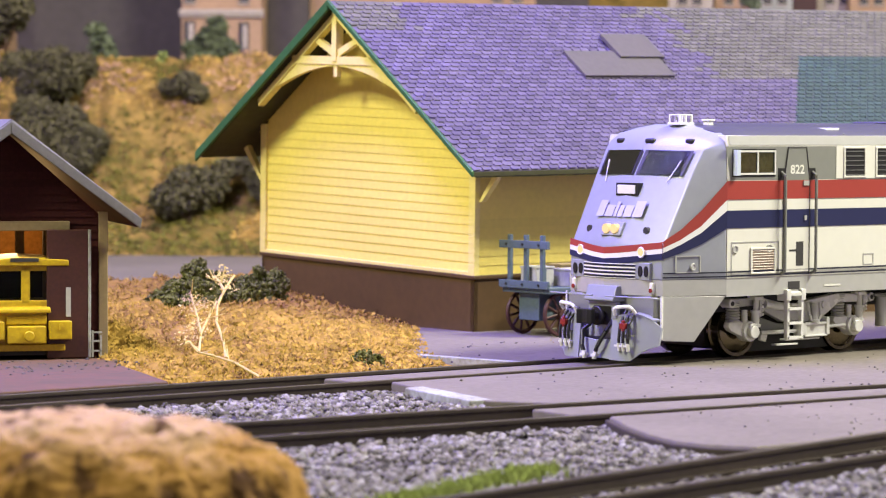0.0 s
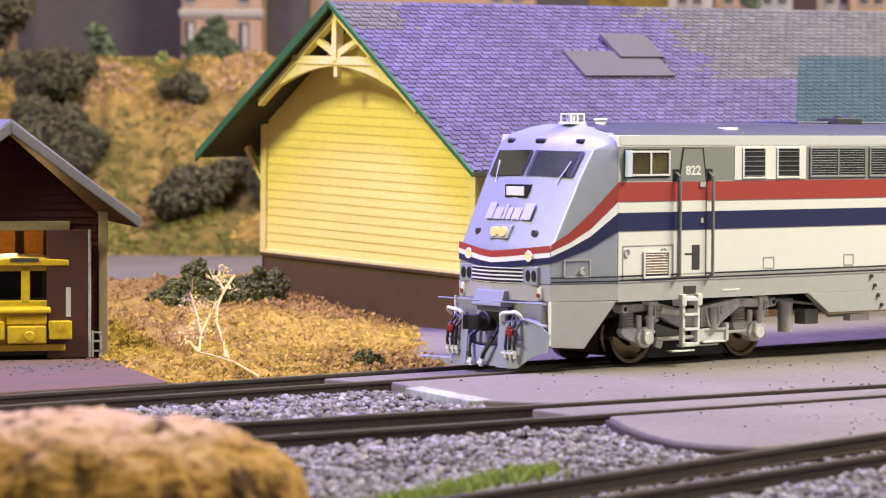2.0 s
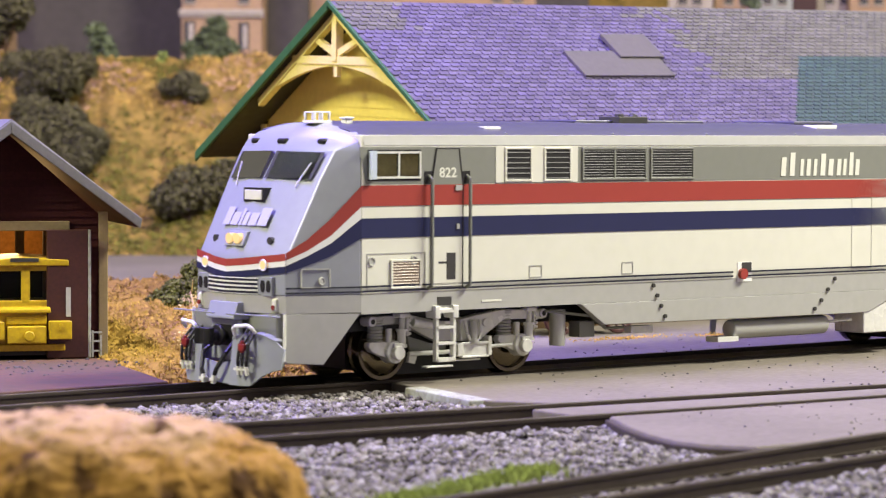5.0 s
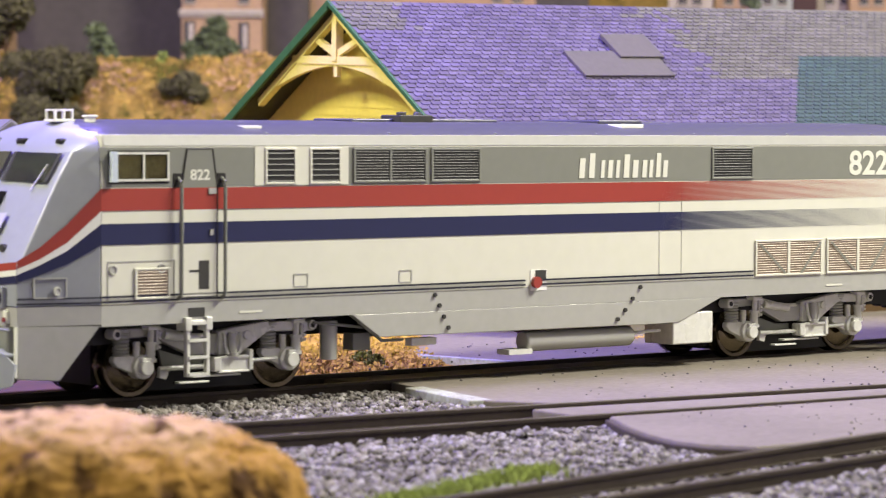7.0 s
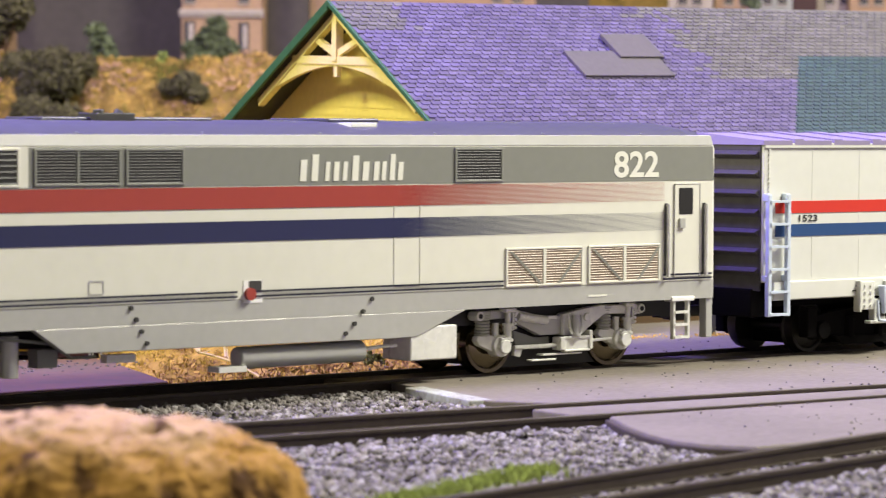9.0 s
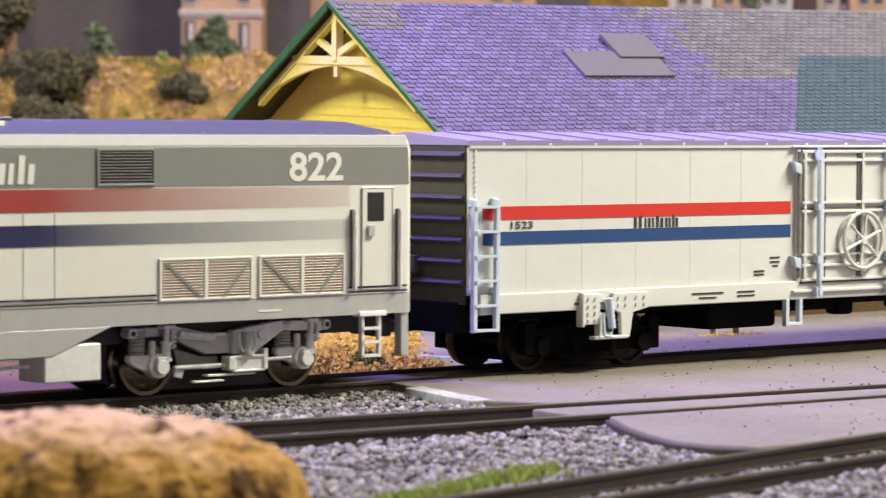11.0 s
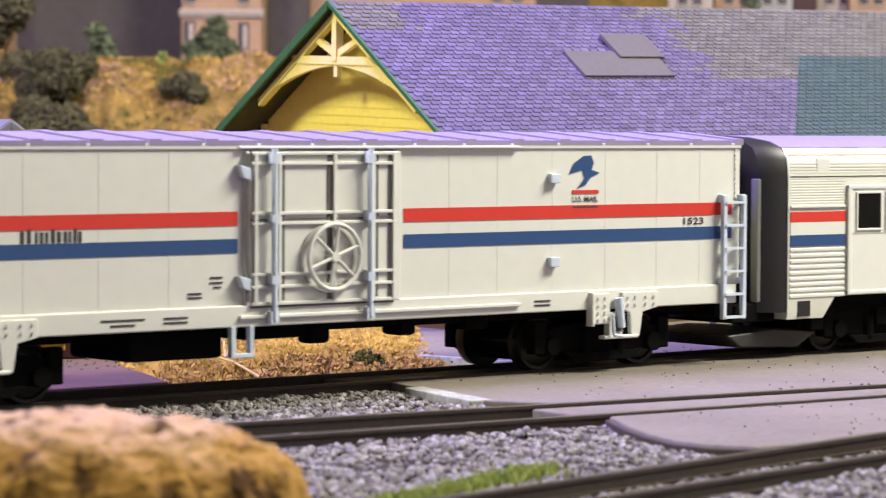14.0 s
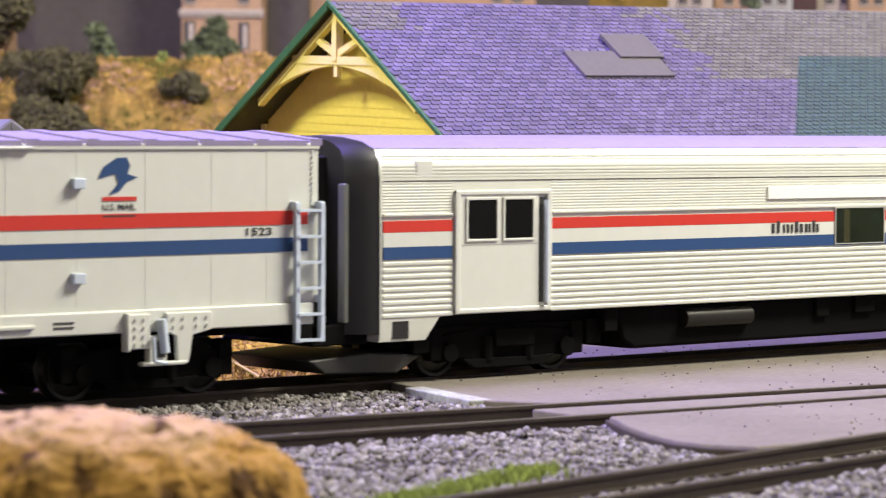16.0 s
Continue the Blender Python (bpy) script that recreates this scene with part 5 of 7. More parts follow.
# ---------- passenger car ----------
def build_coach():
    C = thing("passenger_car", "ribbed silver passenger car with red and blue stripes", "passenger car")
    x0, x1, ys = 447.0, 745.0, -17.5
    prof = [(-17.3, 7.9), (-17.5, 9.2), (-17.5, 38), (-17.1, 41), (-15.6, 43.3), (-12.4, 44.6), (-6.4, 45.4), (0, 45.7)]
    prof = prof + [(-y, z) for y, z in prof[-2::-1]]
    low = [(y, max(z, 12.4)) for y, z in prof]
    part("body", Shape().loft([[(x, y, z) for y, z in prof] for x in (x0, 458)] + [[(x, y, z) for y, z in low] for x in (461.5, x1)]), RIBBED, C, "silvery ribbed body shell", smooth=True)
    doors = [(464.6, 489.0), (700, 724)]
    spans, a = [], x0 + 0.6
    for d0, d1 in doors:
        spans.append((a, d0 - 0.3))
        a = d1 + 0.3
    spans.append((a, x1 - 0.6))
    def rib(z, h, out, name="rib"):
        for xa, xb in spans:
            part(name, Shape().prism([(ys, z - h), (ys - out, z - h * 0.55), (ys - out, z + h * 0.55), (ys, z + h)], xa, xb, "x"), RIBBED, C)
    for k in range(9):
        rib(22.2 - k * 1.2, 0.42, 0.2)
    for k in range(11):
        rib(37.0 - k * 0.56, 0.2, 0.04, "fine_rib")
    for k in range(7):
        z = 38.2 + k * 0.62
        y = -17.5 + max(0, (z - 38)) ** 2 * 0.055
        for xa, xb in ((x0 + 0.6, x1 - 0.6),):
            part("roof_rib", Shape().prism([(y, z - 0.2), (y - 0.022, z - 0.1), (y - 0.022, z + 0.1), (y, z + 0.2)], xa, xb, "x"), RIBBED, C)
    part("belt_line", Shape().box(x0 + 0.6, x1, ys - 0.12, ys, 37.35, 37.5), DARK, C)
    for xa, xb in spans:
        part("red_stripe", Shape().box(xa, xb, ys - 0.2, ys, 28.0, 30.1), CARRED, C)
        part("cream_band", Shape().box(xa, xb, ys - 0.16, ys, 25.3, 28.0), CARSIDE, C)
        part("blue_stripe", Shape().box(xa, xb, ys - 0.2, ys, 23.0, 25.3), CARBLUE, C)
        part("upper_moulding", Shape().box(xa, xb, ys - 0.4, ys, 30.9, 31.4), RIBBED, C, bevel=0.1)
    for d0, d1 in doors:
        f = Shape().box(d0, d0 + 1.4, ys - 0.7, ys, 12.6, 35.6).box(d1 - 1.2, d1, ys - 0.7, ys, 12.6, 35.6).box(d0, d1, ys - 0.7, ys, 34.6, 35.6).box(d0, d1, ys - 0.7, ys, 12.4, 13.4)
        D = part("side_door", Shape().box(d0 + 1.2, d1 - 3.2, ys - 0.45, ys, 13.2, 34.8), CARSIDE, C, "white double-window side door", bevel=0.3)
        part("door_frame", f, CARSIDE, D, bevel=0.25)
        for a, b in ((d0 + 3.1, d0 + 10.2), (d0 + 12.3, d0 + 19.4)):
            part("window", Shape().box(a, b, ys - 0.6, ys - 0.3, 26.4, 33.7), TRUCKBLACK, D, bevel=0.5)
            part("window_frame", Shape().box(a - 0.5, b + 0.5, ys - 0.75, ys - 0.45, 25.9, 26.4).box(a - 0.5, b + 0.5, ys - 0.75, ys - 0.45, 33.7, 34.2).box(a - 0.5, a, ys - 0.75, ys - 0.45, 26.2, 34).box(b, b + 0.5, ys - 0.75, ys - 0.45, 26.2, 34), CARSIDE, D, bevel=0.1)
        part("grab_rail", Shape().box(d1 - 3.0, d1 - 1.3, ys - 0.2, ys, 14, 34), DARK, D)
        part("grab_bar", Shape().tube((d1 - 1.9, ys - 1.1, 14), (d1 - 1.9, ys - 1.1, 33.5), 0.5, 8), LADDER, D, smooth=True)
        part("door_seam", Shape().box(d0 + 1.4, d1 - 3.3, ys - 0.5, ys, 25.2, 25.45), SILVER, D)
    for k in range(6):
        xa = 569.6 + k * 24
        if xa > 690:
            break
        W = part("window", Shape().box(xa, xa + 15, ys - 0.32, ys - 0.27, 23.4, 30.7), PANE, C, "tinted window")
        part("backing", Shape().box(xa, xa + 15, ys - 0.24, ys + 0.2, 23.4, 30.7), WINDOWDARK, W)
        part("window_frame", Shape().box(xa - 0.25, xa, ys - 0.4, ys, 23.2, 30.9).box(xa + 15, xa + 15.25, ys - 0.4, ys, 23.2, 30.9).box(xa, xa + 15, ys - 0.4, ys, 30.7, 30.95).box(xa, xa + 15, ys - 0.4, ys, 23.2, 23.4), SILVER, W)
        part("blind", Shape().box(xa + 2.6, xa + 4.4, ys - 0.26, ys, 23.6, 30.4), TAN, W)
    part("name_panel", Shape().box(549, 660, ys - 0.4, ys, 32.9, 35.5), WHITE, C, bevel=0.1)
    blocks(C, 550.3, 564.4, 25.9, 28.3, LETTERDARK, ys - 0.2, "small dark brand mark shape")
    part("roof_hatch", Shape().box(455.6, 459.6, -17.5, -15.8, 38.2, 41.2), CARSIDE, C, bevel=0.2)
    part("roof", Shape().loft([[(x, y, z + 0.12) for y, z in prof if z > 43] for x in (x0 - 0.2, x1)]), CARROOF, C, "smooth silver roof", smooth=True)
    part("vestibule_end", Shape().loft([[(x, y * k, z if z > 12 else 9.4) for y, z in prof] for x, k in ((441.5, 0.80), (444, 0.95), (447.2, 0.99))]), BLACK, C, "dark grey rounded car end", smooth=True)
    part("diaphragm", Shape().box(434.2, 442, -8.6, -5.6, 13, 41).box(434.2, 442, 5.6, 8.6, 13, 41).box(434.2, 442, -8.6, 8.6, 39, 42), BLACK, C, "black corridor bellows", bevel=0.6)
    part("end_door", Shape().box(440.2, 441.6, -5.6, 5.6, 13, 39), BLACK, C)
    part("end_post", Shape().box(441.0, 442.6, -14.5, -12.5, 11.5, 37), GREY, C, bevel=0.3)
    part("step_hole", Shape().box(450.0, 453.8, ys - 0.1, ys + 1, 8.4, 11.6), BLACK, C)
    part("end_sill", Shape().prism([(434, 7.4), (447, 7.4), (447, 12), (436, 11)], -14, 14), TRUCKBLACK, C, bevel=0.4)
    part("snow_plow", Shape().prism([(434, 4.8), (438, 2.2), (455, 1.6), (461, 4.8), (448, 5.6)], -13, 13), DARK, C, "dark plow blade", bevel=0.4)
    part("underframe", Shape().box(462, 742, -12, 12, 9, 12.6), TRUCKBLACK, C)
    part("equipment_box", Shape().prism([(509, 12), (690, 12), (690, 4.2), (514, 3.6), (511, 5.4)], -15, 12), TRUCKBLACK, C, bevel=0.8)
    part("tank", Shape().tube((527, -15.2, 9.2), (546, -15.2, 9.2), 2.0, 14), CARSTEEL, C, smooth=True)
    for q in ((505, 508.6, -16, -12, 7.4, 12), (566, 570, -16, -14, 8, 12), (578, 584, -16, -14, 8.4, 12)):
        part("bracket", Shape().box(*q), TRUCKBLACK, C, bevel=0.3)
    for cx in (482.0, 712.0):
        black_truck(C, cx, 14.9)
        part("truck_bolster", Shape().box(cx - 24, cx + 24, -12.6, -11, 8.4, 9.8).box(cx - 24, cx - 20, -14, -11, 5, 10).box(cx + 20, cx + 24, -14, -11, 5, 10).box(cx - 4, cx + 6, -14.5, -12, 5.5, 9), TRUCKBLACK, C, bevel=0.3)
        for d in (-14.9, 14.9):
            wheelset(C, cx + d, 5.25, CARSTEEL)
    return C


TRAIN = [build_loco(), build_boxcar(), build_coach()]


# ---------- station ----------
def build_station():
    W, H1, H3, H4, O, E, LEN = 85.1, 12.4, 38.1, 76.8, 11.6, 13.3, 225.0
    S = thing("station", "yellow clapboard depot with brown plinth, green bargeboards and slate roof", "station building", m=mm(57.6, 89.6, -0.4, 1.7, -0.8, -1.6))
    slope = (H4 - H3) / (W / 2 + E)
    gable = lambda v: H3 + slope * (min(v, W - v) + E) - 1.6
    plinth = Shape().box(-0.6, LEN, -0.6, 0.8, -6, H1).box(-0.6, LEN, W - 0.8, W + 0.6, -6, H1).box(-0.6, 0.8, -0.6, W + 0.6, -6, H1).box(LEN - 1, LEN, 0, W, -6, H1)
    part("plinth", plinth, BROWN, S, "brown painted plinth", bevel=0.2)
    part("plinth_cap", Shape().box(-1.1, 0.4, -1.0, W + 1.0, H1 - 0.5, H1 + 0.4).box(-1, LEN, -1.1, 0.4, H1 - 0.5, H1 + 0.4), BROWN, S, bevel=0.15)
    core = Shape().prism([(0.3, H1), (W - 0.3, H1), (W - 0.3, gable(0)), (W / 2, gable(W / 2)), (0.3, gable(0))], 0.2, LEN - 0.2, "x")
    part("wall", core, YTRIM, S, "yellow wall core")
    # roof boards, shingles on the slope that is seen
    und = Shape()
    for sgn in (0, 1):
        f = (lambda v: v) if sgn == 0 else (lambda v: W - v)
        und.loft([[(u, f(-E), H3 - 1.4), (u, f(W / 2), H4 - 1.4), (u, f(W / 2), H4 - 0.35), (u, f(-E), H3 - 0.35)] for u in (-O + 0.6, LEN + 8)])
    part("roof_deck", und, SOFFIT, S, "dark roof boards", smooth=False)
    part("near_roof_slope", Shape().loft([[(u, -E, H3 - 0.3), (u, W / 2, H4 - 0.3), (u, W / 2, H4 + 0.12), (u, -E, H3 + 0.12)] for u in (-O, LEN + 8)]), SHINGLES, S)
    part("far_roof_slope", Shape().loft([[(u, W + E, H3 - 0.3), (u, W / 2, H4 - 0.3), (u, W / 2, H4 + 0.2), (u, W + E, H3 + 0.2)] for u in (-O, LEN + 8)]), SHINGLES, S)
    barge = Shape()
    for a, b, low in ((-E - 0.4, W / 2, 1.3), (W + E + 0.8, W / 2, 2.4)):
        barge.loft([[(u, a, H3 - low), (u, b, H4 - low + 0.3), (u, b, H4 + 0.5), (u, a, H3 + 0.1)] for u in (-O - 0.9, -O - 0.1)])
    part("bargeboard", barge, GREEN, S, "green bargeboards", bevel=0.2)
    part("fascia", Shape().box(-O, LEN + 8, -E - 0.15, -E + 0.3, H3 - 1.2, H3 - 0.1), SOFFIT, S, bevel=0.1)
    # gable truss, set a little back under the bargeboards
    u0, u1, M2 = -10.0, -8.0, W / 2
    T = part("king_post", Shape().box(u0 - 0.3, u1, M2 - 0.9, M2 + 0.9, 62.5, H4 - 2.5).box(u0 + 0.3, u1 - 0.4, M2 - 0.7, M2 + 0.7, 58.6, 62.5), YTRIM, S, "pale yellow gable truss post")
    zt = lambda v: H3 + slope * (min(v, W - v) + E) - 2.2
    part("tie_beam", Shape().box(u0, u1, 25.0, W - 25.0, 61.6, 63.6), YTRIM, S)
    for s in (1, -1):
        g = (lambda v: v) if s == 1 else (lambda v: W - v)
        part("rafter", Shape().loft([[(u, g(10.5), zt(10.5) - 1.8), (u, g(M2), zt(M2) - 1.8), (u, g(M2), zt(M2)), (u, g(10.5), zt(10.5))] for u in (u0, u1)]), YTRIM, S)
        part("strut", Shape().loft([[(u, g(M2 - 0.8), 63.4), (u, g(M2 - 0.8), 65.2), (u, g(M2 - 7.4), zt(M2 - 7.4) - 1.5), (u, g(M2 - 8.8), zt(M2 - 8.8) - 1.5)] for u in (u0 + 0.3, u1 - 0.3)]), YTRIM, S)
        n = 12
        pts = [(M2 - 0.4 - 23.6 * k / n, 61.2 - 5.4 * (k / n) ** 1.8) for k in range(n + 1)]
        hi = lambda v, z: max(z + 0.3, min(62, zt(v) - 0.5))
        ar = Shape().loft([[(u0 + 0.3, g(v), z), (u0 + 0.3, g(v), hi(v, z)), (u1 - 0.2, g(v), hi(v, z)), (u1 - 0.2, g(v), z)] for v, z in pts])
        part("arch_brace", ar, YTRIM, S, "curved pale yellow brace")
    tr = Shape().box(-1.0, 0.6, -1.0, 1.3, H1, gable(0)).box(-1.0, 0.6, W - 1.3, W + 1.0, H1, gable(0)).box(-0.9, 0.5, 0, W, H1 + 0.3, H1 + 1.2)
    part("corner_board", tr, YTRIM, S, bevel=0.15)
    for v0, d in ((-0.8, -1), (W + 0.8, 1)):
        for u in (0.2, 60, 120, 180):
            br = Shape()
            br.loft([[(u + k, v0, 30), (u + k, v0 + d * 1.4, 30.4), (u + k, v0 + d * 9.5, 39.0), (u + k, v0 + d * 8, 40.0)] for k in (0, 1.4)])
            part("eave_bracket", br, YTRIM, S)
    # clapboards, one by one
    pitch, z = 2.2, H1 + 1.2
    while z < gable(W / 2) - 1:
        top = min(z + pitch, gable(W / 2))
        cut = lambda h: 0.0 if h < gable(0) else (h + 1.6 - H3) / slope - E
        a, b = max(1.2, cut(z)), max(1.2, cut(top))
        if W - 2 * b > 0.5:
            part("clapboard", Shape().add([(-0.27, a, z), (-0.27, W - a, z), (-0.1, W - b, top), (-0.1, b, top), (0.2, a, z), (0.2, W - a, z)], [(0, 1, 2, 3), (0, 4, 5, 1)]), YELLOW, S)
        z += pitch
    z = H1 + 0.4
    while z < gable(0):
        part("clapboard", Shape().add([(1.2, -0.27, z), (LEN, -0.27, z), (LEN, -0.1, z + pitch), (1.2, -0.1, z + pitch), (1.2, 0.2, z), (LEN, 0.2, z)], [(0, 1, 2, 3), (0, 4, 5, 1)]), YELLOW, S)
        z += pitch
    # felt patches on the roof
    ln = math.hypot(W / 2 + E, H4 - H3)
    on = lambda u, f, up: (u, -E + (W / 2 + E) * f - up * (H4 - H3) / ln, H3 + (H4 - H3) * f + up * (W / 2 + E) / ln)
    def patch(name, u0, u1, f0, f1, up, m, label):
        c = [on(u0, f0, up), on(u1, f0, up), on(u1, f1, up), on(u0, f1, up)]
        d = [on(u0, f0, up - 0.9), on(u1, f0, up - 0.9), on(u1, f1, up - 0.9), on(u0, f1, up - 0.9)]
        part(name, Shape().add(c + d, [(0, 1, 2, 3), (0, 1, 5, 4), (1, 2, 6, 5), (2, 3, 7, 6), (3, 0, 4, 7)]), m, S, label)
    PATCHES(patch)
    return S, on


def PATCHES(patch):
    patch("roof_patch", 47.8, 78.2, 0.53, 0.685, 1.1, TARPAPER, "dark felt patch on the slates")
    patch("roof_patch", 64.6, 79.5, 0.638, 0.783, 1.7, TARPAPER, "second dark felt patch on the slates")


STATION, ON_ROOF = build_station()


def build_shingles():
    rows, wide = 40, 2.9
    rnd = random.Random(3)
    rest, coloured, drab, count = Shape(), Shape(), Shape(), 0
    for r in range(rows):
        f0, f1 = (r - 0.1) / rows, (r + 1.05) / rows
        u = -11.6 + (wide / 2 if r % 2 else 0)
        while u < 232:
            g = 0.42 * rnd.random()
            a, b, c, d = ON_ROOF(u, max(0, f0), 0.44 + 0.2 * g), ON_ROOF(u + wide * 0.62, max(0, f0), 0.44 + 0.2 * g), ON_ROOF(u + wide * 0.93, f0 + 0.45 / rows, 0.36), ON_ROOF(u + wide * 0.93, f1, 0.2)
            e = ON_ROOF(u, f1, 0.2)
            lo = [ON_ROOF(u, max(0, f0), 0), ON_ROOF(u + wide * 0.62, max(0, f0), 0), ON_ROOF(u + wide * 0.93, f0 + 0.45 / rows, 0)]
            piece = ([a, b, c, d, e] + lo, [(0, 1, 2, 3, 4), (0, 5, 6, 1), (1, 6, 7, 2), (2, 7, 3), (0, 4, 5)])
            if count < 300 and r < 18 and u < 50:
                part("shingle", Shape().add(*piece), SHINGLE, STATION)
                count += 1
            # the lower slates past a slanted edge take the teal colour
            elif f0 < 0.66 and u > 92 + 57 * f0:
                coloured.add(*piece)
            # painted grey-brown here in place of the violet light falling off
            elif (f0 > 0.5 and u + 14 * nz(u, r * 2.4, 3, 22, 2) > 82 + 20 * rnd.random()) or (f0 > 0.8 and u + 9 * rnd.random() < 10):
                drab.add(*piece)
            else:
                rest.add(*piece)
            u += wide
    tagged(part("stained_shingles", coloured, TEAL, STATION, "teal slate shingles"), kind="stuff")
    tagged(part("dusty_shingles", drab, OFFVIOLET, STATION, "grey-brown slate shingles with the violet falloff put into their colour"), kind="stuff")
    tagged(part("shingle_field", rest, SHINGLES, STATION, "grey slate shingles"), kind="stuff")


build_shingles()


# ---------- foliage and ground cover ----------
def leaf_cluster(lobes, leaf, density, rnd, squash=0.85):
    """Clumps of small folded leaves round several lobes (centre, radius)."""
    s = Shape()
    for c, r in lobes:
        c = Vector(c)
        for k in range(max(20, int(density * r * r))):
            d = Vector((rnd.gauss(0, 1), rnd.gauss(0, 1), rnd.gauss(0, 1)))
            if d.length < 1e-3:
                continue
            d.normalize()
            d.z *= squash
            lump = 1 + 0.28 * noise.noise((c + d * r * 2) / (0.45 * r))
            p = c + d * r * lump * rnd.uniform(0.55, 1.05) ** 0.5
            u = Vector((rnd.gauss(0, 1), rnd.gauss(0, 1), rnd.gauss(0, 1))).normalized() * leaf * rnd.uniform(0.6, 1.3)
            w = u.cross(Vector((rnd.gauss(0, 1), rnd.gauss(0, 1), rnd.gauss(0, 1)))).normalized() * leaf * 0.6
            n = u.cross(w).normalized() * leaf * 0.35
            s.add([p - u, p + w + n, p + u, p - w + n, p + n * 2.2], [(0, 1, 4), (1, 2, 4), (2, 3, 4), (3, 0, 4)])
    return s


def build_bush(label, pix, d, leaf, density, material, seed, stem_to=None, name="bush"):
    rnd = random.Random(seed)
    lobes = [(at(x, y, d + dd), r * (d + dd) / 5291.0) for x, y, r, dd in pix]
    B = thing(name, label, "bush" if name == "bush" else "tree", group="shrubs of the layout" if name == "bush" else "trees of the layout")
    part("crown", leaf_cluster(lobes, leaf, density, rnd), material, B)
    core = Shape()
    base = Vector(stem_to) if stem_to else Vector((lobes[0][0].x, lobes[0][0].y, min(c.z - r for c, r in lobes) - 1))
    for c, r in lobes:
        core.tube(base, c, max(0.25, r * 0.10), 6, max(0.12, r * 0.04))
    part("stem", core, BROWN, B)
    return B


build_bush("low dark green foam bush on the straw turf", [(350, 492, 24, 0), (352, 470, 13, 1), (335, 480, 14, 0), (310, 512, 20, -4), (285, 524, 14, -4), (268, 532, 9, -4), (385, 500, 20, 2), (405, 505, 16, 2), (350, 515, 24, -6), (375, 520, 20, -5), (300, 535, 15, -8), (335, 538, 18, -8), (370, 538, 16, -8), (400, 525, 16, -3)], 726, 0.8, 60, BUSH, 11)
build_bush("low dark green foam bush beside the depot", [(435, 503, 17, 0), (425, 515, 17, -2), (465, 496, 18, 4), (490, 490, 14, 0), (498, 505, 15, 0), (478, 515, 24, -4), (502, 532, 11, -4), (445, 520, 20, -6), (458, 480, 9, 2), (440, 540, 14, -8), (475, 542, 15, -8), (500, 545, 9, -8), (420, 532, 14, -6)], 730, 0.8, 60, BUSH, 12)
far = "grey-green foam shrub on the hillside"
build_bush(far, [(100, 130, 50, 0), (60, 165, 46, 6), (145, 118, 26, 8), (40, 125, 40, 10), (20, 175, 40, 10)], 1160, 1.25, 34, BUSHFAR, 13)
build_bush(far, [(110, 225, 46, 0), (70, 245, 46, -4), (150, 255, 40, -4), (130, 285, 36, -10), (60, 205, 40, 4)], 1150, 1.25, 34, BUSHFAR, 14)
build_bush(far, [(330, 150, 26, 0), (300, 155, 18, 2), (350, 165, 18, -2)], 1162, 1.25, 22, BUSHFAR, 15)
build_bush("dull olive shrub low on the hillside", [(335, 335, 44, 0), (370, 325, 34, 4), (300, 355, 34, -4), (400, 300, 22, 6)], 1122, 1.3, 15, BUSHFAR, 16)
build_bush("dull olive shrub low on the hillside", [(455, 300, 30, 0), (470, 330, 30, 0), (440, 280, 20, 4)], 1126, 1.3, 15, BUSHFAR, 17)
build_bush("dark bare-tipped tree reaching into view", [(10, 25, 34, 0), (35, 15, 26, -6), (-10, 60, 30, 4), (30, 45, 14, 0)], 1180, 1.8, 7, BUSHFAR, 18, name="tree")
build_bush("thin grey-green tree before the dark city wall", [(180, 80, 22, 0), (170, 55, 16, 2), (190, 105, 20, 0), (175, 120, 26, 0)], 1330, 2.2, 4, LEAF, 19, name="tree")
build_bush("thin grey-green tree before the brick building", [(375, 70, 26, 0), (350, 90, 24, 2), (400, 85, 20, 0), (385, 45, 16, 0), (365, 110, 26, 0)], 1330, 2.2, 5, LEAF, 20, name="tree")
build_bush("small bright green sapling on the hilltop", [(282, 112, 9, 0), (275, 122, 9, 0), (288, 98, 7, 0)], 1215, 1.3, 12, GRASS, 21, name="tree")


def shards(s, p, n, length, rnd, up=0.6):
    """A tuft of short crumpled fibres round p."""
    for _ in range(n):
        q = Vector(p) + Vector((rnd.gauss(0, 0.5), rnd.gauss(0, 0.5), rnd.gauss(0, 0.25))) * length
        u = Vector((rnd.gauss(0, 1), rnd.gauss(0, 1), abs(rnd.gauss(0, up)))).normalized() * length * rnd.uniform(0.4, 1.0)
        w = u.orthogonal().normalized() * length * rnd.uniform(0.15, 0.35)
        s.add([q - w, q + w, q + u + w * 0.4, q + u * 0.6 - w * 1.3], [(0, 1, 2), (0, 2, 3)])


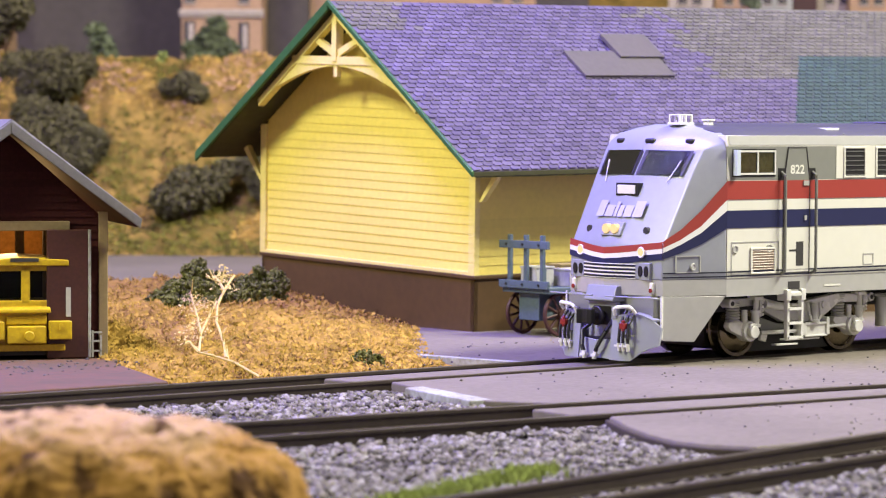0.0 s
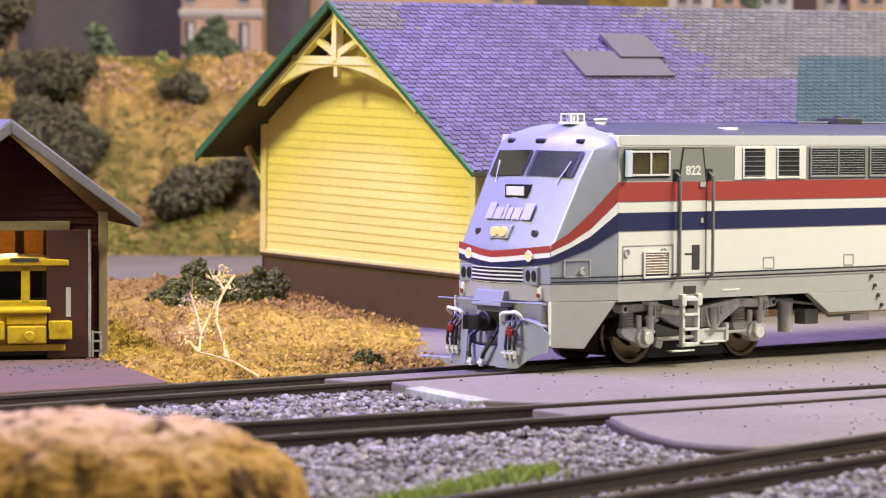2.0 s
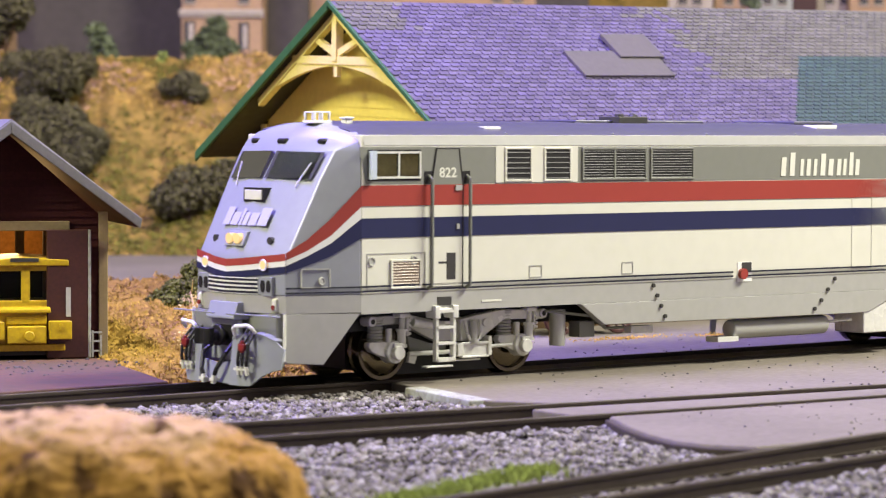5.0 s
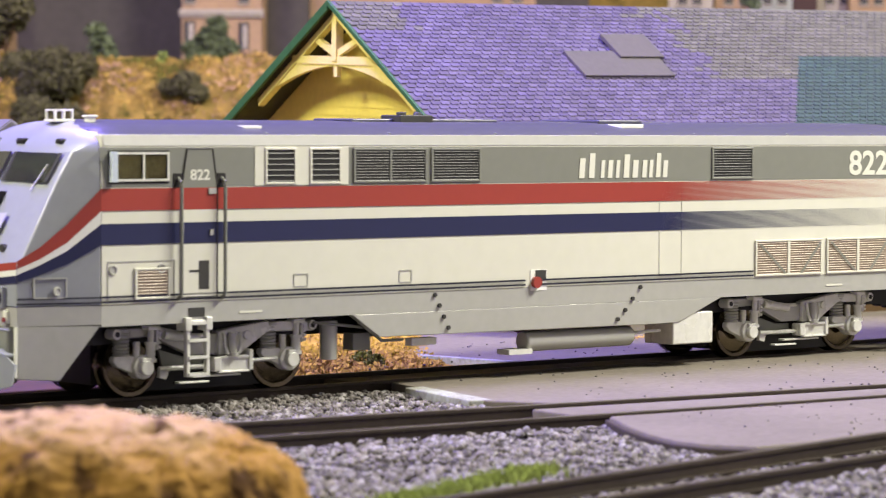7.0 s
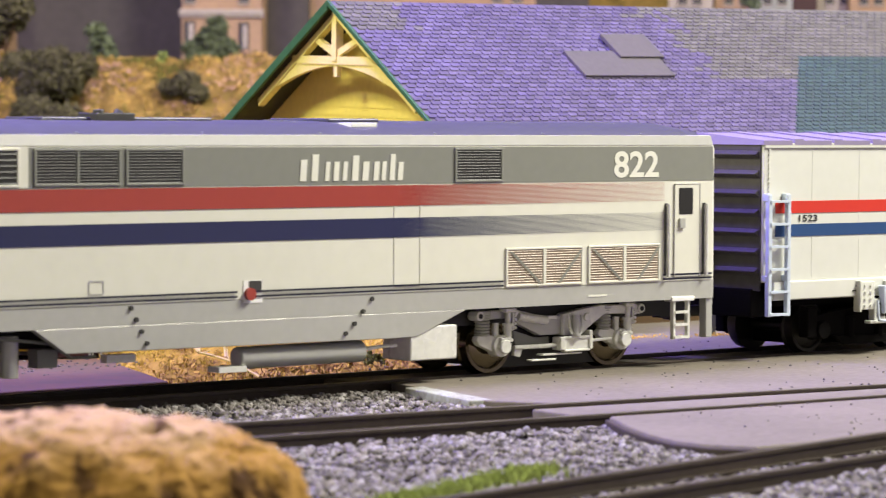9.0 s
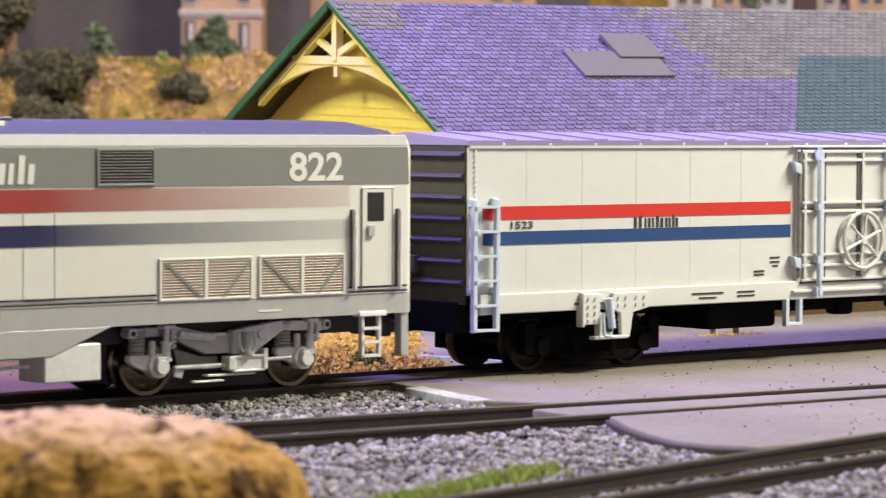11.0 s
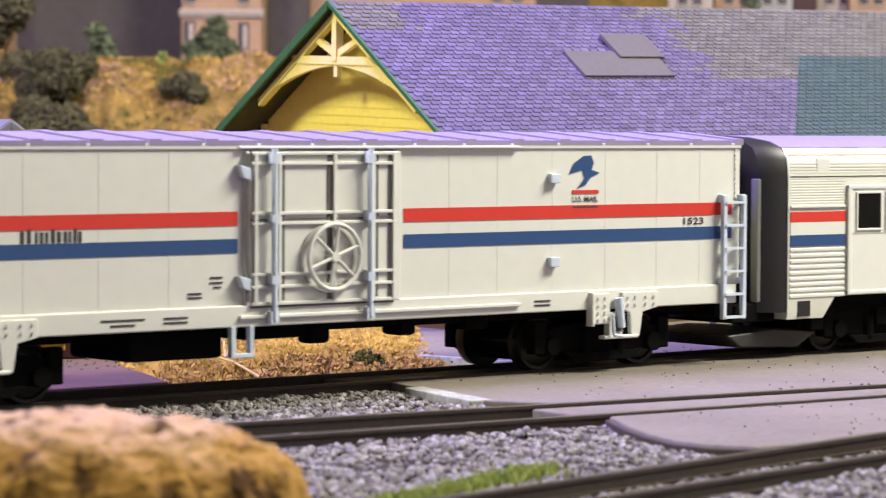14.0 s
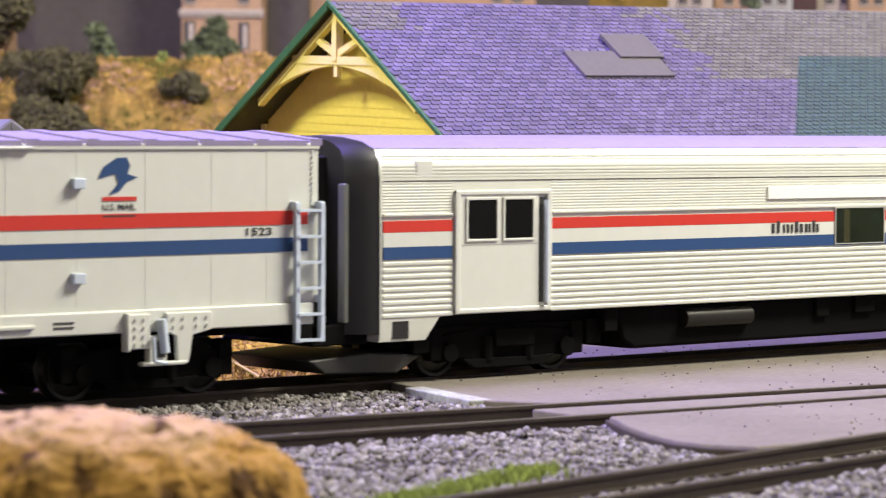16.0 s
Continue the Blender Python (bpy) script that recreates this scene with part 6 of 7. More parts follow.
def build_hill_turf():
    rnd = random.Random(31)
    sets = {"gold": Shape(), "olive": Shape(), "pink": Shape()}
    for _ in range(20000):
        a, bb = 1088 + 112 * rnd.random(), rnd.uniform(-130, 235)
        x, y = -402.6 + a * 0.646 - bb * 0.762, -441.4 + a * 0.762 + bb * 0.646
        z = hill_height(x, y)
        if z < -1:
            continue
        f = 1.7 * nz(x, y, z * 0.3, 30, 3) + 0.3 * nz(x, y, z, 9, 2) + (z - 44) / 38
        key = "olive" if f < -0.1 else ("pink" if f > 0.5 and rnd.random() < 0.55 else "gold")
        if rnd.random() < 0.06:
            key = "olive"
        shards(sets[key], (x, y, z + 0.3), 4, rnd.uniform(0.8, 2.2), rnd, 1.0)
    for key, m in (("gold", HILLGOLD), ("olive", HILLOLIVE), ("pink", HILLPINK)):
        tagged(part("hill_turf_" + key, sets[key], m), "crumbly %s turf clumps on the hillside" % {"gold": "golden", "olive": "olive", "pink": "pinkish"}[key], "hill turf", kind="stuff")


build_hill_turf()


def build_weed():
    W = thing("dry_weed", "cream dried weed with thin branching stems on the turf", "dry plant")
    P = lambda x, y, dd=0: at(x, y, 577 + (668 - y) * 0.42 + dd)
    s = Shape()
    lines = [[(460, 668), (415, 642), (378, 630), (352, 624), (335, 605), (318, 612)], [(400, 634), (396, 606), (383, 570), (385, 540), (396, 515), (388, 497), (376, 490)], [(396, 515), (408, 497), (415, 488)], [(352, 624), (356, 590), (349, 560), (340, 530), (337, 518)],
             [(356, 590), (372, 556), (383, 534)]]
    rnd = random.Random(4)
    for k, l in enumerate(lines):
        pts = [P(x, y, rnd.uniform(-1, 1)) for x, y in l]
        for a, b in zip(pts, pts[1:]):
            s.tube(a, b, 0.36 if k < 2 else 0.28, 6, 0.24)
            for _ in range(2 if k else 1):
                p = a.lerp(b, rnd.random())
                q = p + Vector((rnd.gauss(0, 1), rnd.gauss(0, 1), rnd.uniform(0.2, 1.6))).normalized() * rnd.uniform(1.5, 4.0)
                s.tube(p, q, 0.2, 5, 0.1)
    part("stem", s, DRYWEED, W)
    tips = Shape()
    for x, y, n, spread in ((392, 494, 90, 20), (345, 538, 110, 24), (350, 575, 60, 24), (330, 600, 50, 22), (410, 510, 20, 10)):
        for _ in range(n):
            shards(tips, P(x + rnd.gauss(0, spread * 0.55), y + rnd.gauss(0, spread * 0.4), rnd.uniform(-3, 3)), 2, rnd.uniform(0.4, 0.8), rnd, 1.0)
    tagged(part("seed_head", tips, DRYWEED, W), kind="stuff")


build_weed()


def build_turf_clumps():
    rnd = random.Random(8)
    s = Shape()
    for _ in range(33000):
        x, y = rnd.uniform(-79, 64), 21.5 + 205 * rnd.random() ** 1.5
        if x > -8 + (y - 24) * 0.74 or x < -75 + 0.27 * (y - 22) or x < -62 + 0.45 * (y - 70):
            continue
        if nz(x, y, 4, 5, 2) < -0.3:
            continue
        shards(s, (x, y, straw_height(x, y) + 0.1), 4, rnd.choice((0.4, 0.6, 0.8, 1.0, 1.5)), rnd, 1.1)
    tagged(part("turf_clumps", s, STRAWBIT), "crumbly golden straw clumps", "dry grass", kind="stuff")
    g = leaf_cluster([((-25.6, 27.5, 0.2), 2.4), ((-22.8, 27, -0.2), 1.8)], 0.5, 55, rnd)
    tagged(part("dry_tuft", g, BUSH), "dark dry tufts at the turf's edge", "grass tuft", kind="stuff")


build_turf_clumps()


def build_ballast():
    rnd = random.Random(2)
    s, pale, n = Shape(), Shape(), 0
    while n < 27000:
        x, y = rnd.uniform(-190, 0), rnd.uniform(-200, 8)
        # only in the part of the ballast before the camera
        d = (x + 402.6) * 0.646 + (y + 441.4) * 0.762
        a = ((x + 402.6) * 0.7626 - (y + 441.4) * 0.6468) / d
        if abs(a) > 0.165:
            n += 0.02
            continue
        z = None
        if y2a(x) + 1.6 < y < -10.2 and x < -50 + (-y - 10) * -0.22:
            z = -1.9
        elif -7.0 < y < 7.0 and x < -52:
            z = -2.75
        elif y2b(x) + 1.4 < y < y2a(x) - 1.4 and x < -63:
            z = -2.75
        elif y3a(x) + 1.6 < y < y2b(x) - 1.6 and x < -60 + (y + 84) * 0.45 - 1.5:
            z = -1.9
        elif y3a(x) - 15.3 < y < y3a(x) - 1.4:
            z = -2.75
        elif y < y3a(x) - 18.2:
            z = -2.0
        n += 1
        if z is None:
            continue
        if z > -2.5:
            z += 0.5 * nz(x, y, 6, 9, 2)
        r = rnd.choice((0.35, 0.45, 0.55, 0.65, 0.85))
        (pale if rnd.random() < 0.26 else s).stone((x, y, z), r, rnd)
    for _ in range(70):
        t = rnd.random()
        x, y = -150 + 38 * t + rnd.gauss(0, 2.0), -136.5 + 15.5 * t + rnd.gauss(0, 1.4)
        if y > y3a(x) + 2.0:
            pale.stone((x, y, -1.2), rnd.uniform(0.5, 0.9), rnd)
    tagged(part("ballast", s, STONE), "loose grey and lilac track ballast stones", "ballast", kind="stuff")
    tagged(part("pale_ballast", pale, PALESTONE), "pale ballast stones among the grey", "ballast", kind="stuff")
    grit = Shape()
    for _ in range(420):
        x, y = rnd.uniform(-80, 80), rnd.uniform(-135, 60)
        if y > y3a(x) + 3 and (x > -40 or (y < y2b(x) and x > -58)) and abs(y) > 9.8 and not y2b(x) - 1.5 < y < y2a(x) + 2:
            grit.stone((x, y, -0.3 if y < 9 else -0.85), rnd.uniform(0.12, 0.4), rnd)
    for _ in range(140):
        x, y = rnd.uniform(-110, -58), 62 + rnd.gauss(0, 7)
        if y > 24:
            grit.stone((x, y, -0.75), rnd.uniform(0.15, 0.5), rnd)
    tagged(part("pavement_grit", grit, SOIL), "dark grit scattered on the paving", "grit", kind="stuff")
    g = Shape()
    for _ in range(1700):
        t = rnd.random()
        x, y = -156 + 40 * t + rnd.gauss(0, 2.5), -141.5 + 15.5 * t + rnd.gauss(0, 1.6)
        if y < y3a(x) + 2.0:
            continue
        h, w = rnd.uniform(0.5, 1.3), rnd.uniform(0.2, 0.45)
        lean = Vector((rnd.gauss(0, 0.5), rnd.gauss(0, 0.5), h))
        g.add([(x - w, y, -2), (x + w, y, -2), (x + lean.x * 0.5 + w * 0.6, y + lean.y * 0.5, -1.6 + h * 0.6), (x + lean.x, y + lean.y, -1.4 + h)], [(0, 1, 2), (0, 2, 3)])
    tagged(part("grass_strip", g, GRASS), "bright green static grass beside the front track", "grass", kind="stuff")


build_ballast()


def build_marker():
    p = at(652, 522, 742)
    M = thing("stone_marker", "small grey stone marker by the depot plinth", "marker", m=mm(p.x, p.y, straw_height(p.x, p.y) - 0.3))
    part("slab", Shape().prism([(-1.6, 0), (1.6, 0), (1.6, 6.2), (1.0, 7.4), (-1.0, 7.4), (-1.6, 6.2)], -0.6, 0.6), CRATE, M, bevel=0.2)
    part("foot", Shape().box(-2.2, 2.2, -1, 1, -1, 0.8), CRATE, M, bevel=0.2)


build_marker()


def build_rock():
    rt, fw = Vector((0.7627, -0.6468, 0)), Vector((0.6468, 0.7627, 0))
    c = at(150, 850, 338)
    c.z = -4
    s = Shape()
    nu, nv = 300, 110
    pw = lambda v, e: math.copysign(abs(v) ** e, v)
    for j in range(nv + 1):
        th = (j / nv) * math.pi / 2
        for i in range(nu):
            ph = 2 * math.pi * i / nu
            ca, cb = pw(math.cos(th), 0.55), pw(math.sin(th), 0.62)
            p = rt * (25.5 * ca * pw(math.cos(ph), 0.8)) + fw * (17 * ca * pw(math.sin(ph), 0.8)) + Vector((0, 0, 18.7 * cb))
            q = c + p
            k = 1 + 0.05 * nz(q.x, q.y, q.z * 0.5, 13, 3) + 0.035 * nz(q.x, q.y, q.z * 0.25, 3.2, 4) - 0.05 * max(0.0, nz(q.x, q.y, q.z * 0.3 + 40, 6, 2)) ** 0.7 + 0.012 * nz(q.x, q.y, q.z, 1.1, 3)
            s.v.append(tuple(c + p * k))
    for j in range(nv):
        for i in range(nu):
            s.f.append((j * nu + i, j * nu + (i + 1) % nu, (j + 1) * nu + (i + 1) % nu, (j + 1) * nu + i))
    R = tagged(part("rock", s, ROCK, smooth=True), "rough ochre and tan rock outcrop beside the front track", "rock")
    R.modifiers.clear()


build_rock()


# ---------- shed with a yellow track speeder ----------
FACE = Matrix(((-0.9042, 0.4274, 0, -55.7), (0.4274, 0.9042, 0, 75.6), (0, 0, 1, -1.0), (0, 0, 0, 1)))
# local axes: x to the shed's far front corner, y into the shed, z up


def local_pose(m):
    m = m.copy()
    m.translation = m.translation * MM
    return m


def build_shed():
    S = thing("shed", "dark red board shed with open door and grey roof", "shed", m=local_pose(FACE))
    eave, apex, mid, wide, deep = 29.0, 46.5, 20.0, 40.0, 62.0
    zr = lambda a: eave + (apex - eave) * (1 - abs(a - mid) / mid)
    # board courses of the front, cut round the doorway and under the gable
    z, p = 0.0, 1.55
    while z < apex - 0.5:
        t = min(z + p, apex)
        cut = 0.0 if t < eave else mid * (t - eave) / (apex - eave)
        spans = [(max(cut, 0.2), wide - max(cut, 0.2))]
        if z < 27.0:
            spans = [(max(cut, 0.2), 8.2), (31.8, wide - 0.2)]
        for a, b in spans:
            if b > a:
                part("board", Shape().add([(a, -0.25, z), (b, -0.25, z), (b, 0.0, t), (a, 0.0, t), (a, 0.5, z), (b, 0.5, z)], [(0, 1, 2, 3), (0, 4, 5, 1)]), REDWOOD, S)
        z += p
    core = Shape().box(0.2, 8.2, 0.1, 1.2, -2, 29).box(31.8, 39.8, 0.1, 1.2, -2, 29).prism([(0.2, 27.2), (39.8, 27.2), (39.8, eave), (mid, apex), (0.2, eave)], 0.1, 1.2)
    part("front_wall", core, REDWOOD, S)
    part("side_wall", Shape().box(0.2, 1.2, 1, deep, -2, eave), REDWOOD, S)
    part("side_wall", Shape().box(38.8, 39.8, 1, deep, -2, eave), REDWOOD, S)
    part("back_wall", Shape().prism([(0.2, -2), (39.8, -2), (39.8, eave), (mid, apex), (0.2, eave)], deep - 1, deep), INSIDE, S)
    part("lining", Shape().box(1.3, 1.6, 1.2, deep - 1, -0.5, eave).box(38.4, 38.7, 1.2, deep - 1, -0.5, eave), INSIDE, S)
    part("inner_post", Shape().box(14.5, 16.2, 18, 20, 0, 30).box(9.6, 11, 14, 15.4, 0, 30), TAN, S)
    for sgn in (1, -1):
        f = (lambda a: a) if sgn == 1 else (lambda a: wide - a)
        part("roof_slope", Shape().loft([[(f(-6.2), y, 28.9 - 1.2), (f(mid), y, 48.6 - 1.0), (f(mid), y, 49.6), (f(-6.4), y, 29.4)] for y in (-5.5, deep + 4)]), SHEDROOF, S, "grey shed roof", bevel=0.15)
        part("bargeboard", Shape().loft([[(f(-6.4), y, 27.2), (f(mid), y, 46.6), (f(mid), y, 49.2), (f(-6.8), y, 29.2)] for y in (-6.1, -5.3)]), SHEDROOF, S, "pale grey bargeboard", bevel=0.15)
        part("soffit", Shape().loft([[(f(-5.9), y, 27.4), (f(mid), y, 46.9), (f(mid), y, 47.4), (f(-5.9), y, 27.9)] for y in (-5.3, deep)]), REDWOOD, S)
    for a in (-0.5, 38.6):
        part("corner_board", Shape().box(a, a + 1.9, -0.6, 1.4, -1, 30.5), TAN, S, "tan corner board", bevel=0.15)
    part("lintel", Shape().box(7.4, 33, -0.8, 1.0, 26.6, 28.6), TAN, S, "tan door lintel", bevel=0.2)
    D = part("door_leaf", Shape().box(3.8, 12.4, -2.6, -1.6, 0.4, 26.9), REDDOOR, S, "open dark red door", bevel=0.3)
    part("worn_edge", Shape().box(3.3, 3.9, -2.7, -1.5, 0.4, 26.9), PAVEEDGE, D, "chipped pale door edge", bevel=0.15)
    part("notice", Shape().box(7.5, 8.5, -2.75, -2.6, 9, 15), CRATE, D)
    part("rack", Shape().box(2.6, 3.0, -1.6, -1.0, 0.5, 6).box(0.9, 1.3, -1.6, -1.0, 0.5, 5).box(0.9, 3.1, -1.6, -1.2, 1.6, 1.95).box(0.9, 3.1, -1.6, -1.2, 3.6, 3.95).box(0.9, 3.1, -1.6, -1.2, 5.4, 5.75), CRATE, S, "small white step rack")


build_shed()


def build_speeder():
    V = thing("speeder", "worn yellow track speeder parked in the shed doorway", "rail vehicle", m=local_pose(FACE))
    c, h = 16.7, 8.6
    y0, y1 = -2.2, 18.0
    b = Shape().box(c - h, c + h, y0, y1, 2.2, 11.8)
    part("body", b, SPEEDER, V, "yellow lower body", bevel=0.35)
    cab = Shape()
    for a0, a1 in ((c - h, c - h + 1.7), (c - 0.9, c + 0.9), (c + h - 1.7, c + h)):
        cab.box(a0, a1, y0, y0 + 0.9, 11.6, 19.6)
    cab.box(c - h, c + h, y0, y0 + 0.9, 18.4, 20.2).box(c - h, c + h, y0, y0 + 0.9, 11.4, 12.4)
    for a0, a1 in ((c - h, c - h + 0.8), (c + h - 0.8, c + h)):
        cab.box(a0, a1, y0, y1, 18.4, 20).box(a0, a1, y0 + 6, y0 + 7.5, 11, 19).box(a0, a1, y1 - 1.5, y1, 11, 19)
    part("cab_frame", cab, SPEEDER, V, "yellow cab frame", bevel=0.2)
    part("cab_back", Shape().box(c - h + 0.8, c + h - 0.8, y1 - 0.6, y1, 11, 19.4), DARK, V)
    part("roof", Shape().prism([(c - h - 0.3, 19.4), (c + h + 0.3, 19.4), (c + h + 0.2, 20.7), (c, 21.3), (c - h - 0.2, 20.7)], y0 - 0.6, y1 + 0.6), SPEEDER, V, "chipped yellow roof", bevel=0.3)
    part("roof_chip", Shape().box(c - 2.6, c + 3.2, y0 - 0.72, y0 - 0.5, 20.35, 21.1), DARK, V)
    for a0, a1 in ((c - 6.9, c - 0.9), (c + 0.9, c + 6.9)):
        part("window", Shape().box(a0, a1, y0 + 0.3, y0 + 0.45, 12.4, 18.4), PANE, V)
    part("visor", Shape().prism([(y0, 11.2), (y0 - 1.4, 10.6), (y0 - 1.4, 9.8), (y0, 10.0)], c - 5.0, c + 6.4, "x"), SPEEDER, V, bevel=0.2)
    part("front_box", Shape().box(c - 4.0, c + 4.0, y0 - 2.2, y0, 3.6, 7.2), SPEEDER, V, bevel=0.3)
    part("front_panel", Shape().box(c - 4.2, c + 4.0, y0 - 0.7, y0, 7.5, 9.2), SPEEDER, V, bevel=0.2)
    part("headlamp", Shape().tube((c - 0.4, y0 - 3.2, 5.2), (c - 0.4, y0 - 2, 5.2), 1.05, 16), SPEEDER, V, bevel=0.2)
    for a0, a1 in ((c - 9.2, c - 4.6), (c + 4.6, c + 9.2)):
        B = part("side_box", Shape().box(a0, a1, y0 - 2.4, y0 + 0.2, 4.4, 8.2), SPEEDER, V, bevel=0.25)
        part("latch", Shape().box((a0 + a1) / 2 - 0.3, (a0 + a1) / 2 + 0.3, y0 - 2.7, y0 - 2.3, 6.4, 7.6), SPEEDER, B)
    part("bumper", Shape().box(c - 8, c + 8, y0 - 1.0, y0, 2.0, 3.4), SPEEDER, V, bevel=0.2)
    for a in (c - 6.8, c + 6.8):
        for y in (2.5, 13.5):
            part("wheel", Shape().tube((a - 0.8, y, 2.3), (a + 0.8, y, 2.3), 2.3, 18), BLACK, V, bevel=0.2)
    part("chassis", Shape().box(c - 6, c + 6, y0 + 1, y1 - 1, 1.0, 2.6), BLACK, V)


build_speeder()


# ---------- baggage cart and its load ----------
def build_cart():
    C = thing("baggage_cart", "blue-grey wooden baggage cart with dark red spoked wheels", "cart", m=mm(57.6, 71.5, -0.9))
    part("deck", Shape().box(0, 30, -8, 8, 10.0, 11.4), CARTBLUE, C, bevel=0.15)
    for z in (12.0, 21.2):
        part("end_beam", Shape().box(-1.0, -0.2, -8.6, 8.2, z - 0.9, z + 0.9), CARTBLUE, C, bevel=0.12)
        for y in (-5.6, 0, 5.6):
            part("bolt", Shape().tube((-1.25, y, z), (-0.9, y, z), 0.3, 8), BLACK, C)
    for y in (-5.6, 0, 5.6):
        part("post", Shape().box(-0.2, 0.7, y - 0.55, y + 0.55, 10.4, 23.4), CARTBLUE, C, bevel=0.12)
    part("bolster", Shape().box(1.6, 8.6, -3.0, 4.0, 3.6, 10.0).box(3.4, 6.6, -6, 6, 4.5, 5.6), CARTBLUE, C, bevel=0.2)
    part("bolster", Shape().box(20, 27, -3.0, 4.0, 3.6, 10.0).box(22, 25, -6, 6, 4.5, 5.6), CARTBLUE, C, bevel=0.2)
    for x in (5.0, 23.5):
        for y in (-6.4, 6.4):
            w = part("wheel", Shape().ring((x, y, 5.2), 4.7, 0.5, "y", 32, 6), CARTRED, C, "dark red spoked wheel", smooth=True)
            sp = Shape().tube((x, y - 1, 5.2), (x, y + 1, 5.2), 0.9, 12)
            for k in range(10):
                a = math.radians(36 * k + 10)
                sp.tube((x, y, 5.2), (x + 4.6 * math.cos(a), y, 5.2 + 4.6 * math.sin(a)), 0.32, 6)
            part("spoke", sp, CARTRED, w)


build_cart()


def build_crate(x, y, sx, sy, sz, m, label):
    C = thing("crate", label, "crate", group="load of the cart", m=mm(x, y, 10.5))
    part("case", Shape().box(0, sx, 0, sy, 0, sz), m, C, bevel=0.2)
    part("lid", Shape().box(-0.15, sx + 0.15, -0.15, sy + 0.15, sz, sz + 0.5), m, C, bevel=0.1)
    part("strap", Shape().box(sx * 0.45, sx * 0.55, -0.12, sy + 0.12, 0, sz), CARTBLUE, C)


build_crate(59.2, 69.5, 5.5, 5.5, 4.2, CRATE, "pale blue-white crate on the cart deck")
build_crate(66.0, 65.5, 8.5, 6.0, 3.6, CRATE, "grey weathered crate on the cart deck")
build_crate(70.0, 73.0, 12.0, 5.0, 4.4, TAN, "brown trunk on the cart deck")


def build_bench(x, y):
    B = thing("platform_bench", "low grey-green bench with splayed legs on the station paving", "bench", m=mm(x, y, -0.9, 0, 0, -40))
    part("seat", Shape().prism([(-3.4, 5.2), (3.4, 5.2), (3.6, 8.6), (-3.6, 8.6)], -1.2, 1.2), CARTBLUE, B, bevel=0.3)
    for a in (-1, 1):
        part("leg", Shape().prism([(a * 1.6, 5.4), (a * 3.2, 5.4), (a * 3.4, -0.2), (a * 2.2, -0.2)], -1.0, 1.0), DARK, B, bevel=0.2)


build_bench(99.0, 48.0)


def build_scatter():
    rnd = random.Random(14)
    s = Shape()
    for cx, cy in ((99, 46), (69, 51)):
        for _ in range(170):
            x, y = cx + rnd.gauss(0, 6.5), cy + rnd.gauss(0, 1.1)
            if y > 12:
                shards(s, (x, y, -0.7), 3, rnd.uniform(0.3, 0.8), rnd, 0.8)
    tagged(part("turf_scatter", s, STRAWBIT), "brown turf crumbs scattered on the station paving", "dry grass", kind="stuff")


build_scatter()


# ---------- town behind the hill ----------
def tower(label, x0, x1, ytop, d, wall, windows=(), bands=(), base=-5, deep=80, turn=0):
    """A house front across the view: left, right and top edges as seen, d millimetres off."""
    k = d / 5291.0
    m = Matrix(((0.7627, 0.6468, 0, 0), (-0.6468, 0.7627, 0, 0), (0, 0, 1, 0), (0, 0, 0, 1)))
    m.translation = at(x0, 441, d) * MM
    m.translation.z = 0
    H = thing("city_building", label, "building", group="city fronts behind the hill", m=m)
    top = at(x0, ytop, d).z
    w = (x1 - x0) * k
    part("wall", Shape().box(0, w, 0, deep, base, top), wall, H)
    part("roof", Shape().box(-1, w + 1, -1, deep, top, top + 2), STONETRIM if bands else wall, H)
    for z0, z1 in bands:
        part("band", Shape().box(-1.2, w + 1.2, -2.0, 0, at(x0, z1, d).z, at(x0, z0, d).z), STONETRIM, H, bevel=0.3)
    for a, b, za, zb in windows:
        xa, xb, z1, z0 = (a - x0) * k, (b - x0) * k, at(x0, za, d).z, at(x0, zb, d).z
        f = part("window", Shape().box(xa, xb, -0.3, 0.5, z0, z1), DARK, H)
        part("frame", Shape().box(xa - 0.5, xa, -0.9, 0, z0, z1).box(xb, xb + 0.5, -0.9, 0, z0, z1).box(xa - 0.5, xb + 0.5, -0.9, 0, z1, z1 + 0.6), TOWERDARK, f)
        part("sill", Shape().box(xa - 1, xb + 1, -1.4, 0, z0 - 0.9, z0), STONETRIM, f)
        part("blind", Shape().box(xa + (xb - xa) * 0.35, xb - 0.3, -0.5, -0.3, z0 + (z1 - z0) * 0.25, z1 - 0.5), STONETRIM, f)
    return H


